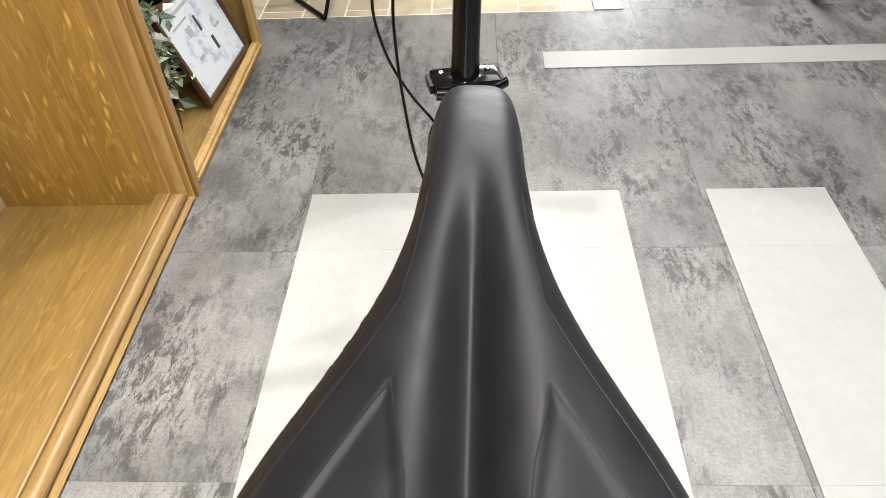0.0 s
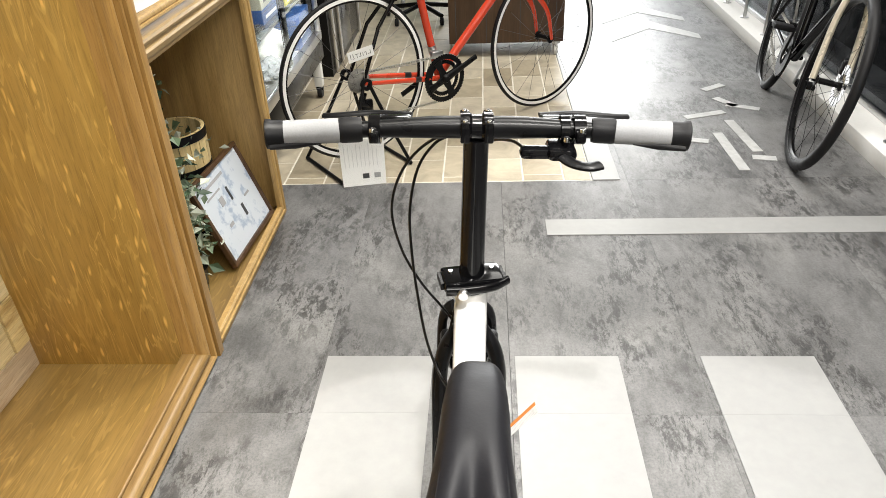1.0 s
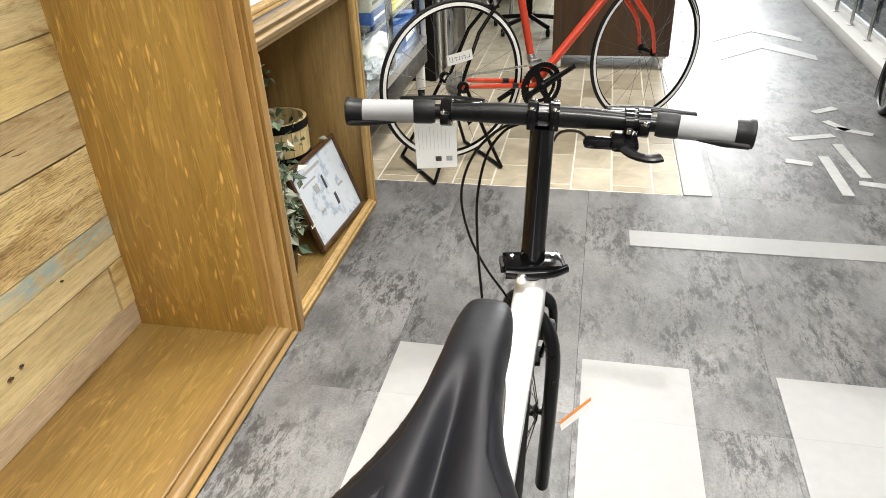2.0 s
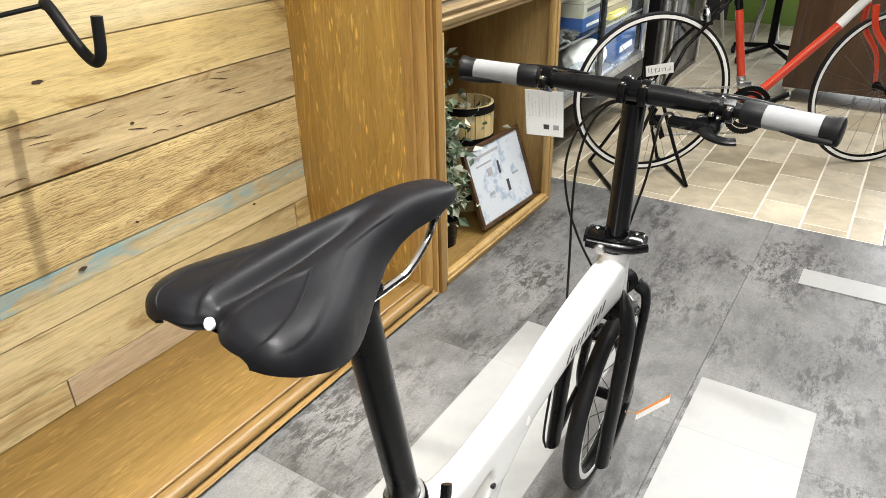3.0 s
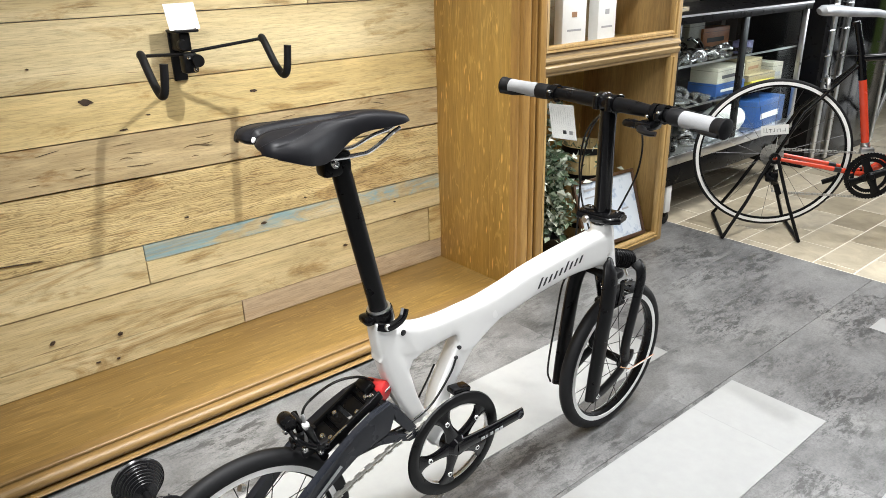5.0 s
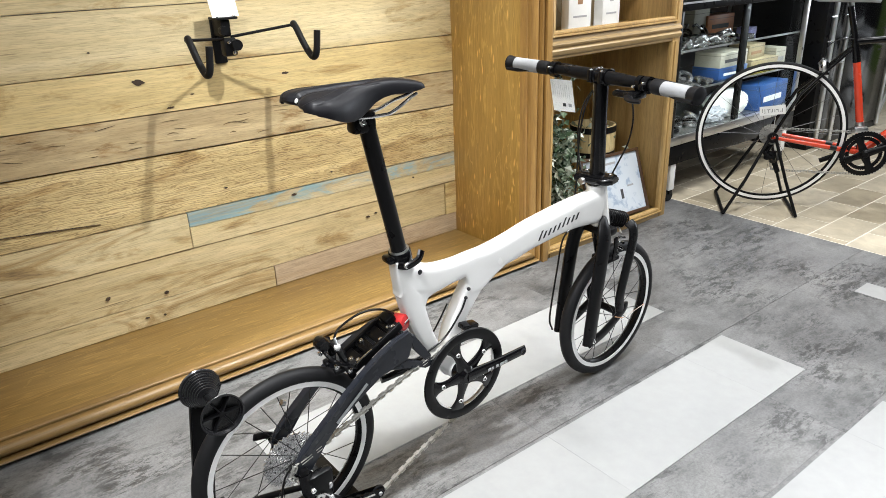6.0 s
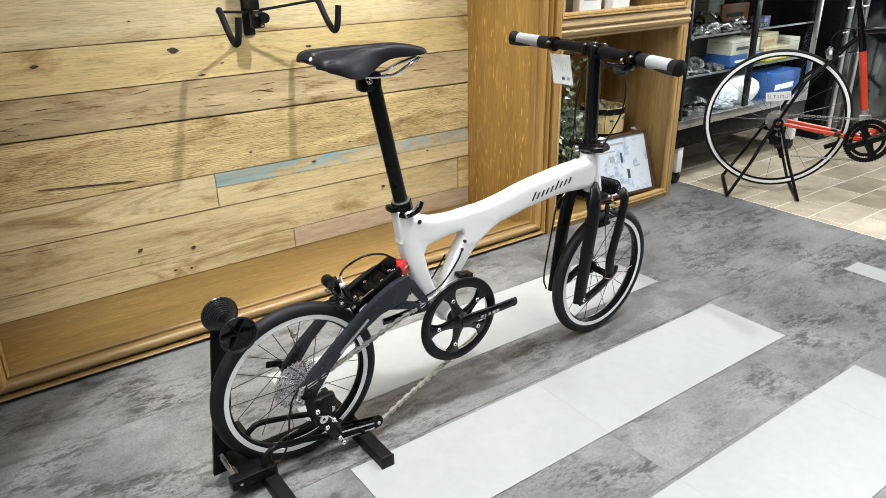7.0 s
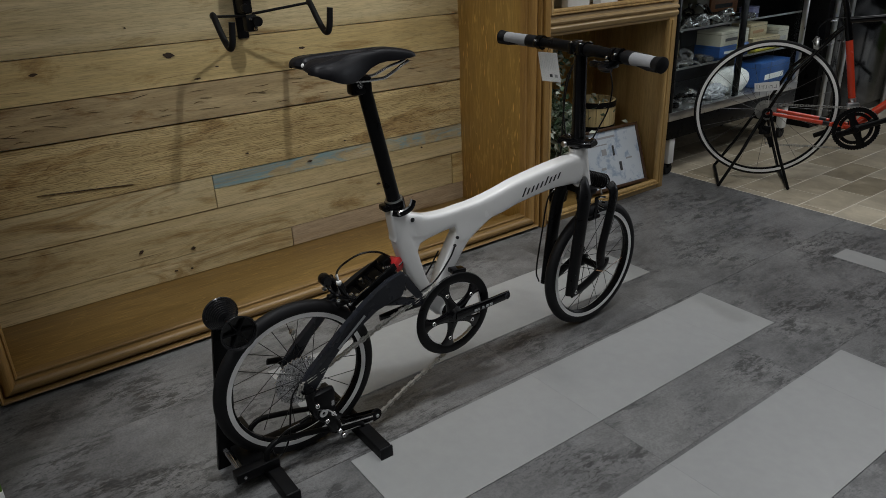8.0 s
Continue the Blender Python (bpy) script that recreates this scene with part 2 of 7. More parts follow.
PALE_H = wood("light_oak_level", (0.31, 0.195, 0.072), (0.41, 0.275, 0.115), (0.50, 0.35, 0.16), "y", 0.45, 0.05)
WALNUT = wood("dark_walnut", (0.045, 0.022, 0.010), (0.085, 0.043, 0.020), (0.13, 0.07, 0.034), "z", 0.4, 0.1)
PLASTER = speckle("white_plaster", (0.72, 0.70, 0.66), 0.8, amount=0.06, scale=12)
DARK_WALL = speckle("charcoal_wall", (0.035, 0.036, 0.04), 0.6, scale=10)
GREEN_WALL = speckle("leaf_green_wall", (0.16, 0.26, 0.05), 0.7, scale=12)
WHITE_PAINT = speckle("white_gloss_paint", (0.83, 0.83, 0.82), 0.25, amount=0.03, scale=15, coat=0.6, relief=0.0)
GREY_DECAL = speckle("silver_grey_decal", (0.36, 0.37, 0.38), 0.4, scale=90)
BLACK_DECAL = speckle("black_decal", (0.012, 0.012, 0.014), 0.35)
GLOSS_BLACK = speckle("gloss_black_paint", (0.0035, 0.0035, 0.004), 0.13, amount=0.2, coat=0.10, relief=0.0, sheen=0.24)
SATIN_BLACK = speckle("satin_black_anodised", (0.0055, 0.0055, 0.006), 0.30, amount=0.2, scale=200, sheen=0.14)
BLACK_STEEL = speckle("black_powder_coat", (0.005, 0.005, 0.0055), 0.42, scale=250, relief=0.15, sheen=0.15)
GREY_BLACK = speckle("slate_black_paint", (0.018, 0.020, 0.026), 0.28, coat=0.1, sheen=0.28)
RUBBER = speckle("tyre_rubber", (0.010, 0.010, 0.011), 0.55, scale=180, relief=0.2, sheen=0.22)
SADDLE_SKIN = speckle("saddle_black_leatherette", (0.0075, 0.0075, 0.009), 0.42, amount=0.15, scale=420, relief=0.10, sheen=0.16)
SADDLE_LINE = speckle("saddle_seam_grey", (0.010, 0.010, 0.012), 0.5, sheen=0.24)
GRIP_GREY = speckle("grey_grip_rubber", (0.25, 0.254, 0.262), 0.65, amount=0.1, scale=400, relief=0.3, sheen=0.2)
GRIP_BLACK = speckle("black_grip_rubber", (0.007, 0.007, 0.008), 0.5, scale=300, relief=0.25, sheen=0.18)
ROLLER = speckle("glossy_black_plastic", (0.010, 0.010, 0.011), 0.22, amount=0.15, scale=200, sheen=0.5)
CHROME = speckle("polished_steel", (0.72, 0.72, 0.72), 0.16, 1.0, 0.06)
ALU = speckle("brushed_aluminium", (0.62, 0.62, 0.62), 0.32, 1.0, 0.08, 200)
CHAIN_STEEL = speckle("oiled_chain_steel", (0.50, 0.49, 0.46), 0.32, 0.6, 0.3, 300)
SPROCKET = speckle("bright_sprocket_steel", (0.80, 0.80, 0.80), 0.24, 0.85, 0.1, 200)
RIM_SILVER = speckle("machined_rim", (0.88, 0.88, 0.87), 0.38, 0.0, 0.06, 300)
CABLE = speckle("black_cable_housing", (0.005, 0.005, 0.005), 0.3, sheen=0.25)
RED_BLOCK = speckle("red_elastomer", (0.52, 0.025, 0.025), 0.4)
RED_PAINT = speckle("red_orange_paint", (0.62, 0.055, 0.02), 0.25, amount=0.05, coat=0.6, relief=0.0)
TAN_PAINT = speckle("champagne_fork_paint", (0.66, 0.60, 0.48), 0.28, 0.3, 0.06, coat=0.4)
PAPER = speckle("white_card", (0.80, 0.80, 0.78), 0.6, amount=0.04)
PART_STEEL = speckle("bright_cast_part", (0.50, 0.50, 0.51), 0.24, 0.9, 0.3, 120)
INK = speckle("dark_print", (0.05, 0.05, 0.055), 0.6)
GREY_INK = speckle("grey_print", (0.36, 0.36, 0.37), 0.6)
PALE_INK = speckle("pale_grey_print", (0.66, 0.66, 0.665), 0.6)
ORANGE = speckle("orange_card", (0.60, 0.22, 0.05), 0.6)
def card_material():
    """Thin white card that lets some light through."""
    m, tr, b = shader("thin_white_card", 0.6, colour=(0.86, 0.86, 0.85))
    out = tr.nodes["Material Output"]
    through_light = node(tr, "ShaderNodeBsdfTranslucent", Color=(0.86, 0.86, 0.85, 1))
    blend = tr.nodes.new("ShaderNodeMixShader")
    blend.inputs[0].default_value = 0.5
    tr.links.new(b.outputs[0], blend.inputs[1])
    tr.links.new(through_light.outputs[0], blend.inputs[2])
    tr.links.new(blend.outputs[0], out.inputs["Surface"])
    return m


CARD = card_material()
SLEEVE = glass_material("clear_plastic_sleeve", (0.96, 0.97, 0.97), 0.06)
GLASS = glass_material("cabinet_glass")
SMOKED = glass_material("smoked_glass", (0.35, 0.37, 0.40))
POSTER = print_material("pale_blue_print", (0.62, 0.67, 0.73), (0.36, 0.44, 0.56), 18, 0.52, 0.62)
BARREL_WOOD = wood("pale_barrel_stave", (0.56, 0.41, 0.17), (0.70, 0.54, 0.26), (0.78, 0.64, 0.35), "z", 0.5, 0.1)
BLUE_BOX = speckle("blue_carton", (0.02, 0.075, 0.25), 0.45)
CREAM_BOX = speckle("cream_carton", (0.36, 0.30, 0.18), 0.5)
PALE_BOX = speckle("pale_grey_carton", (0.46, 0.44, 0.36), 0.5)
LILAC_BOX = speckle("lilac_carton", (0.22, 0.22, 0.42), 0.5)
ORANGE_WOOD = speckle("orange_brown_case", (0.42, 0.15, 0.05), 0.45, amount=0.25, scale=20)
CASE_BACK = speckle("grey_mirror_back", (0.10, 0.10, 0.105), 0.25, amount=0.3, scale=8, sheen=0.6)
YELLOW_BOX = speckle("yellow_carton", (0.60, 0.52, 0.06), 0.5)
BROWN_BOX = speckle("brown_carton", (0.30, 0.17, 0.09), 0.6)
BAG = speckle("crumpled_clear_bag", (0.36, 0.38, 0.41), 0.22, amount=0.35, scale=25, relief=0.9)
TURF = speckle("green_turf", (0.13, 0.26, 0.03), 0.8, amount=0.5, scale=90, relief=0.6)


# ---- mesh helpers ----
def part(name, bm, material, parent=None, label="", smooth=True, m=None, angle=40):
    """Links a bmesh as one mesh object, under a thing or part if one is given."""
    if m is not None:
        bm.transform(m)
    bmesh.ops.recalc_face_normals(bm, faces=bm.faces)
    data = bpy.data.meshes.new(name)
    bm.to_mesh(data)
    bm.free()
    data.materials.append(material)
    if smooth:
        data.shade_smooth()
        data.set_sharp_from_angle(angle=radians(angle))
    ob = new(name, data)
    if parent is not None:
        ob.parent = parent
    if label:
        ob["label"] = label
    return ob


def again(ob, m, parent=None):
    """Another object on the same mesh, for alike pieces."""
    o = new(ob.name.split(".")[0], ob.data)
    o.parent = parent or ob.parent
    o.matrix_basis = m
    return o


def thing(name, label, category, m=None, group=""):
    ob = new(name)
    ob.empty_display_size = 0.05
    if m is not None:
        ob.matrix_basis = m
    return tagged(ob, label, category, group)


def box(bm, x0, x1, y0, y1, z0, z1, bevel=0.0, m=None):
    r = bmesh.ops.create_cube(bm, size=1.0)
    vs = r["verts"]
    for v in vs:
        v.co = Vector(((x0 + x1) / 2 + v.co.x * (x1 - x0), (y0 + y1) / 2 + v.co.y * (y1 - y0), (z0 + z1) / 2 + v.co.z * (z1 - z0)))
    if bevel:
        es = {e for v in vs for e in v.link_edges}
        out = bmesh.ops.bevel(bm, geom=list(es), offset=bevel, segments=2, affect="EDGES", profile=0.5)
        vs = list({v for f in out["faces"] for v in f.verts} | {v for v in vs if v.is_valid})
    if m is not None:
        bmesh.ops.transform(bm, matrix=m, verts=[v for v in vs if v.is_valid])
    return bm


def boxed(name, material, parent, dims, bevel=0.002, label="", m=None, smooth=True):
    return part(name, box(bmesh.new(), *dims, bevel), material, parent, label, smooth, m)


def smooth_path(pts, steps=6):
    """A Catmull-Rom curve through the points (of any dimension)."""
    p = [np.array(q, float) for q in pts]
    p = [2 * p[0] - p[1], *p, 2 * p[-1] - p[-2]]
    out = []
    for i in range(1, len(p) - 2):
        for k in range(steps):
            t = k / steps
            out.append(0.5 * (2 * p[i] + (p[i + 1] - p[i - 1]) * t + (2 * p[i - 1] - 5 * p[i] + 4 * p[i + 1] - p[i + 2]) * t * t + (3 * p[i] - p[i - 1] - 3 * p[i + 1] + p[i + 2]) * t ** 3))
    out.append(p[-2])
    return [tuple(q) for q in out]


def tube(bm, pts, r, n=10, side=(1, 0, 0), closed=False, caps=True):
    """A tube along the points; r is one radius, or for each point (along side, across it)."""
    pts = [Vector(p[:3]) for p in pts]
    rad = r if isinstance(r, list) else [(r, r)] * len(pts)
    rings = []
    side = Vector(side)
    for i, p in enumerate(pts):
        a = pts[i - 1] if i or closed else p
        c = pts[(i + 1) % len(pts)] if i < len(pts) - 1 or closed else p
        d = (c - a).normalized()
        u = (side - d * side.dot(d))
        if u.length < 1e-4:
            u = d.orthogonal()
        u.normalize()
        if not isinstance(r, list):
            side = u
        w = d.cross(u)
        ru, rw = rad[i]
        rings.append([bm.verts.new(p + u * (ru * math.cos(k * math.tau / n)) + w * (rw * math.sin(k * math.tau / n))) for k in range(n)])
    m = len(rings)
    for i in range(m if closed else m - 1):
        a, c = rings[i], rings[(i + 1) % m]
        for k in range(n):
            bm.faces.new((a[k], a[(k + 1) % n], c[(k + 1) % n], c[k]))
    if caps and not closed:
        bm.faces.new(rings[0][::-1])
        bm.faces.new(rings[-1])
    return bm


def lathe(bm, profile, n=32, m=None, closed=False):
    """Turns a profile of (radius, height along x) round the x axis."""
    rings = []
    for r, h in profile:
        rings.append([bm.verts.new((h, r * math.cos(k * math.tau / n), r * math.sin(k * math.tau / n))) for k in range(n)])
    q = len(rings)
    for i in range(q if closed else q - 1):
        a, c = rings[i], rings[(i + 1) % q]
        for k in range(n):
            bm.faces.new((a[k], a[(k + 1) % n], c[(k + 1) % n], c[k]))
    if not closed:
        bm.faces.new(rings[0][::-1])
        bm.faces.new(rings[-1])
    if m is not None:
        bmesh.ops.transform(bm, matrix=m, verts=[v for ring in rings for v in ring])
    return bm


def slab(bm, outline, x0, x1, m=None):
    """A flat plate with an outline in y and z, from x0 to x1."""
    a = [bm.verts.new((x0, y, z)) for y, z in outline]
    b = [bm.verts.new((x1, y, z)) for y, z in outline]
    bm.faces.new(a)
    bm.faces.new(b[::-1])
    k = len(a)
    for i in range(k):
        bm.faces.new((a[i], b[i], b[(i + 1) % k], a[(i + 1) % k]))
    if m is not None:
        bmesh.ops.transform(bm, matrix=m, verts=a + b)
    return bm


def disc_outline(cy, cz, r, n=24, a0=0.0, a1=math.tau):
    return [(cy + r * math.cos(a0 + (a1 - a0) * k / n), cz + r * math.sin(a0 + (a1 - a0) * k / n)) for k in range(n)]


def bolt(bm, x, y, z, r=0.004, h=0.004, axis="x"):
    turn = {"x": Matrix.Identity(4), "y": pose(0, 0, 0, 0, 0, 90), "z": pose(0, 0, 0, 0, -90, 0)}[axis]
    return lathe(bm, [(r, 0), (r, h * 0.7), (r * 0.8, h), (r * 0.45, h), (r * 0.45, h * 0.5)], 10, Matrix.Translation((x, y, z)) @ turn)


def moulding(name, material, corners, profile, parent=None, stretch=None):
    """A frame moulding along a path of (y, z) corners in the plane x = 0, its profile given as (outward, x)."""
    bm = bmesh.new()
    c = [Vector(q) for q in corners]
    rings = []
    for i, p in enumerate(c):
        ds = []
        if i:
            ds.append((p - c[i - 1]).normalized())
        if i < len(c) - 1:
            ds.append((c[i + 1] - p).normalized())
        normals = [Vector((-d.y, d.x)) * -1 for d in ds]
        out = normals[0] if len(normals) == 1 else (normals[0] + normals[1]) / (1 + normals[0].dot(normals[1]))
        rings.append([bm.verts.new((x, p.x + out.x * o, p.y + out.y * o)) for o, x in profile])
    k = len(profile)
    if stretch is not None:
        for ring in rings[:stretch] + rings[stretch + 2:]:
            for v in ring:
                bm.verts.remove(v)
        rings = rings[stretch:stretch + 2]
    for a, b in zip(rings, rings[1:]):
        for i in range(k):
            bm.faces.new((a[i], a[(i + 1) % k], b[(i + 1) % k], b[i]))
    bm.faces.new(rings[0])
    bm.faces.new(rings[-1][::-1])
    return part(name, bm, material, parent, angle=25)


# ---- structure ----
def setting(name, label, bm, material, category="", smooth=False):
    return tagged(part(name, bm, material, None, "", smooth), label, category, kind="structure")


floor = setting("floor", "grey concrete-look vinyl shop floor", box(bmesh.new(), -3.2, 2.9, -4.2, 9.2, -0.08, -0.004), SUBFLOOR, "floor")
setting("ceiling", "white plastered shop ceiling", box(bmesh.new(), -3.2, 2.9, -4.2, 9.2, 2.7, 2.8), PLASTER, "ceiling")
setting("wall_left", "white plastered shop wall behind the shelving", box(bmesh.new(), -3.3, -3.2, -4.2, 9.2, -0.08, 2.8), PLASTER, "wall")
setting("wall_front", "white plastered wall at the near end", box(bmesh.new(), -3.2, 2.9, -4.3, -4.2, -0.08, 2.8), PLASTER, "wall")
setting("wall_back", "dark wall at the far end of the shop", box(bmesh.new(), -3.2, 2.9, 9.2, 9.3, -0.08, 2.8), PLASTER, "wall")
setting("wall_right", "charcoal wall behind the glass partition", box(bmesh.new(), 2.9, 3.0, -4.2, 9.2, -0.08, 2.8), DARK_WALL, "wall")
setting("wall_planked", "plain backing wall behind the reclaimed planks", box(bmesh.new(), -1.40, -1.212, -1.10, 2.06, 0, 2.7), PLASTER, "wall")

# ---- the niche faced with planks ----
NICHE_L, NICHE_R = -0.915, 1.092
plank_wall = tagged(new("plank_cladding"), "reclaimed timber plank cladding with knots and traces of blue paint", "wall cladding", kind="structure")
rows = [  # lower and upper edge at y = 0, their rise along y, stretches along y with a kind of board
    (0.036, 0.1195, 0.0, 0.0, [(-1.0, 0.181, 0), (0.184, 1.11, 4)]),
    (0.1225, 0.2745, 0.0, -0.006, [(-1.0, 1.03, 0), (1.033, 1.11, 1)]),
    (0.2785, 0.4085, -0.006, -0.005, [(-1.0, -0.112, 0)]),
    (0.2785, 0.3525, -0.006, -0.010, [(-0.109, 1.11, 0)]),
    (0.3545, 0.4085, -0.010, -0.005, [(-0.109, 1.11, 9)]),
    (0.4125, 0.6215, -0.005, -0.012, [(-1.0, 1.11, 3)]),
    (0.6285, 0.7615, -0.012, -0.004, [(-1.0, 1.11, 2)]),
    (0.7655, 0.9065, -0.004, -0.004, [(-1.0, 1.11, 1)]),
    (0.9095, 1.0940, -0.004, 0.0, [(-1.0, 1.11, 0)]),
    (1.0975, 1.2900, 0.0, 0.0, [(-1.0, 0.55, 0), (0.553, 1.11, 2)]),
    (1.2925, 1.4400, 0.0, 0.0, [(-1.0, 1.11, 1)]),
    (1.4425, 1.6400, 0.0, 0.0, [(-1.0, 1.11, 2)]),
    (1.6425, 1.8200, 0.0, 0.0, [(-1.0, 1.11, 1)]),
    (1.8225, 2.0200, 0.0, 0.0, [(-1.0, 1.11, 0)]),
    (2.0225, 2.2600, 0.0, 0.0, [(-1.0, 1.11, 2)]),
]
rng = random.Random(4)
for z0, z1, s0, s1, runs in rows:
    for y0, y1, kind in runs:
        bm = bmesh.new()
        n = max(2, int((y1 - y0) / 0.06))
        proud = -1.188 + rng.uniform(-0.003, 0.003)
        lower, upper = [], []
        wob = rng.uniform(0, 50)
        for k in range(n + 1):
            y = y0 + (y1 - y0) * k / n
            lower.append((y, z0 + s0 * y + 0.0016 * noise.noise((y * 3.5, wob, 0)) + 0.0008 * noise.noise((y * 14, wob, 3))))
            upper.append((y, z1 + s1 * y + 0.0016 * noise.noise((y * 3.5, wob, 9)) + 0.0008 * noise.noise((y * 14, wob, 7))))
        slab(bm, lower + upper[::-1], -1.211, proud)
        rim = [e for e in bm.edges if all(abs(v.co.x - proud) < 1e-5 for v in e.verts)]
        bmesh.ops.bevel(bm, geom=rim, offset=0.0012, segments=1, affect="EDGES")
        part("plank", bm, BLUE_PLANK if kind == 9 else PLANKS[kind], plank_wall, "weathered plank with worn blue paint" if kind == 9 else "", False)
# short curved tears left by the saw in the weathered boards
tear_rng = random.Random(21)
for k in range(46):
    lo, hi = ((0.645, 0.745), (0.645, 0.745), (0.64, 0.75), (1.12, 1.27), (1.47, 1.61))[k % 5]
    y, z, w = tear_rng.uniform(-0.75, 1.0), tear_rng.uniform(lo, hi), tear_rng.uniform(0.012, 0.030)
    bow, tilt = tear_rng.uniform(-0.005, 0.005), tear_rng.uniform(-0.14, 0.10)
    pts = [(-1.1868, y + w * u, z + w * u * tilt + bow * (1 - u * u)) for u in (-1, -0.6, -0.2, 0.2, 0.6, 1)]
    part("tear", tube(bmesh.new(), pts, [(0.0026, r) for r in (0.0003, 0.0009, 0.0014, 0.0012, 0.0008, 0.0003)], 6, (1, 0, 0)), TEAR, plank_wall, "", False)


def splinter(y, z, length, height, turn, seed):
    """An almond-shaped knot or check with a ragged edge."""
    r = random.Random(seed)
    pts = []
    for k in range(20):
        a = math.tau * k / 20
        c = math.cos(a)
        pts.append((0.5 * length * c * r.uniform(0.88, 1.1), 0.5 * height * math.sin(a) * (1 - 0.5 * c * c) * r.uniform(0.7, 1.25)))
    m = Matrix.Translation((0, y, z)) @ Matrix.Rotation(radians(turn), 4, "X")
    return slab(bmesh.new(), pts, -1.190, -1.1842, m)


for k, (y, z, ln, h, turn) in enumerate(((-0.189, 0.871, 0.040, 0.018, -8), (-0.101, 0.778, 0.026, 0.007, 4), (0.320, 0.840, 0.026, 0.010, 0), (-0.024, 0.812, 0.016, 0.004, 0), (-0.230, 0.143, 0.016, 0.012, 20),
                                         (0.060, 1.145, 0.05, 0.014, 6), (-0.315, 0.975, 0.008, 0.005, 0), (0.52, 0.690, 0.012, 0.008, 0), (-0.62, 0.86, 0.03, 0.010, 5), (0.62, 0.215, 0.018, 0.008, 0), (0.66, 0.222, 0.012, 0.006, 0),
                                         (-0.42, 0.180, 0.018, 0.010, 30), (-0.25, 0.062, 0.010, 0.006, 0), (-0.31, 0.070, 0.014, 0.004, 0), (0.30, 0.385, 0.022, 0.008, 3), (0.04, 0.470, 0.014, 0.005, 0), (0.47, 0.440, 0.008, 0.006, 0), (0.86, 0.335, 0.010, 0.006, 0))):
    part("knot", splinter(y, z, ln, h, turn, k), KNOT, plank_wall, "", False)
for k in range(12):
    y, z = rng.uniform(-0.85, 1.0), rng.uniform(0.645, 0.745)
    part("check", splinter(y, z - 0.008 * y, rng.uniform(0.02, 0.075), rng.uniform(0.0010, 0.0028), rng.uniform(-14, 10), 100 + k), KNOT, plank_wall, "", False)
for y, z, ln in ((-0.55, 0.455, 0.30),):
    part("check", splinter(y, z, ln, 0.0022, -5, int(1000 * z)), KNOT, plank_wall, "", False)

niche = thing("niche_frame", "orange oak display niche with stepped frame moulding", "built-in niche")
NICHE_PROFILE = [(0, -0.775), (0.0, -0.744), (0.002, -0.741), (0.006, -0.740), (0.008, -0.744), (0.010, -0.743), (0.011, -0.739)]
NICHE_PROFILE += [(0.0285 - 0.0180 * math.cos(radians(a)), -0.737 + 0.024 * math.sin(radians(a))) for a in range(15, 172, 13)]
NICHE_PROFILE += [(0.0470, -0.735), (0.0485, -0.734), (0.0495, -0.720), (0.0520, -0.709), (0.0555, -0.706), (0.0585, -0.710), (0.0600, -0.722), (0.0605, -0.736), (0.0665, -0.736), (0.0665, -0.775)]
for k, mat in enumerate((TRIM_V, TRIM_H_SHADED, TRIM_V)):
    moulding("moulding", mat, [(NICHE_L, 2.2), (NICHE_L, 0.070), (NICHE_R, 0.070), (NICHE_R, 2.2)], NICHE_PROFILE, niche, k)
boxed("bottom_board", OAK_FLAT_SHADED, niche, (-1.208, -0.776, NICHE_L - 0.05, NICHE_R, 0.004, 0.034), 0.001)
boxed("side_panel", OAK, niche, (-1.212, -0.7745, NICHE_R, NICHE_R + 0.022, 0.004, 2.25), 0.001)
boxed("side_panel", OAK, niche, (-1.212, -0.7745, NICHE_L - 0.022, NICHE_L, 0.03, 2.25), 0.001)
boxed("plinth_strip", TRIM_H_SHADED, niche, (-0.775, -0.737, NICHE_L - 0.062, NICHE_R + 0.062, 0.0, 0.0032), 0.0)

# ---- the oak bookcase beside the niche ----
case = thing("oak_bookcase", "light oak bookcase with moulded shelf edges and an open bottom bay", "bookcase")
Y0, Y1 = 1.165, 2.022
boxed("side_panel", OAK, case, (-1.20, -0.735, Y0, Y0 + 0.022, 0.0, 2.3), 0.001)
boxed("side_panel", PALE_V, case, (-1.20, -0.735, Y1 - 0.024, Y1, 0.0, 2.3), 0.001)
boxed("back_panel", OAK, case, (-1.212, -1.198, Y0 + 0.022, Y1 - 0.024, 0.0, 2.3), 0.0)
boxed("stile", TRIM_V, case, (-0.735, -0.722, Y0, Y0 + 0.055, 0.0, 2.3), 0.002)
boxed("stile_strip", TRIM_V, case, (-0.7215, -0.7045, Y0, Y0 + 0.0295, 0.0, 2.3), 0.002, "brown oak cover strip")
boxed("stile", PALE_V, case, (-0.735, -0.717, Y1 - 0.052, Y1, 0.0, 2.3), 0.002)
boxed("bottom_board", OAK_FLAT_SHADED, case, (-1.198, -0.736, Y0 + 0.022, Y1 - 0.024, 0.012, 0.034), 0.001)
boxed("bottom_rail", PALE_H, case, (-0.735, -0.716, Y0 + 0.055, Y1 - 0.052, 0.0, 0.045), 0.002)
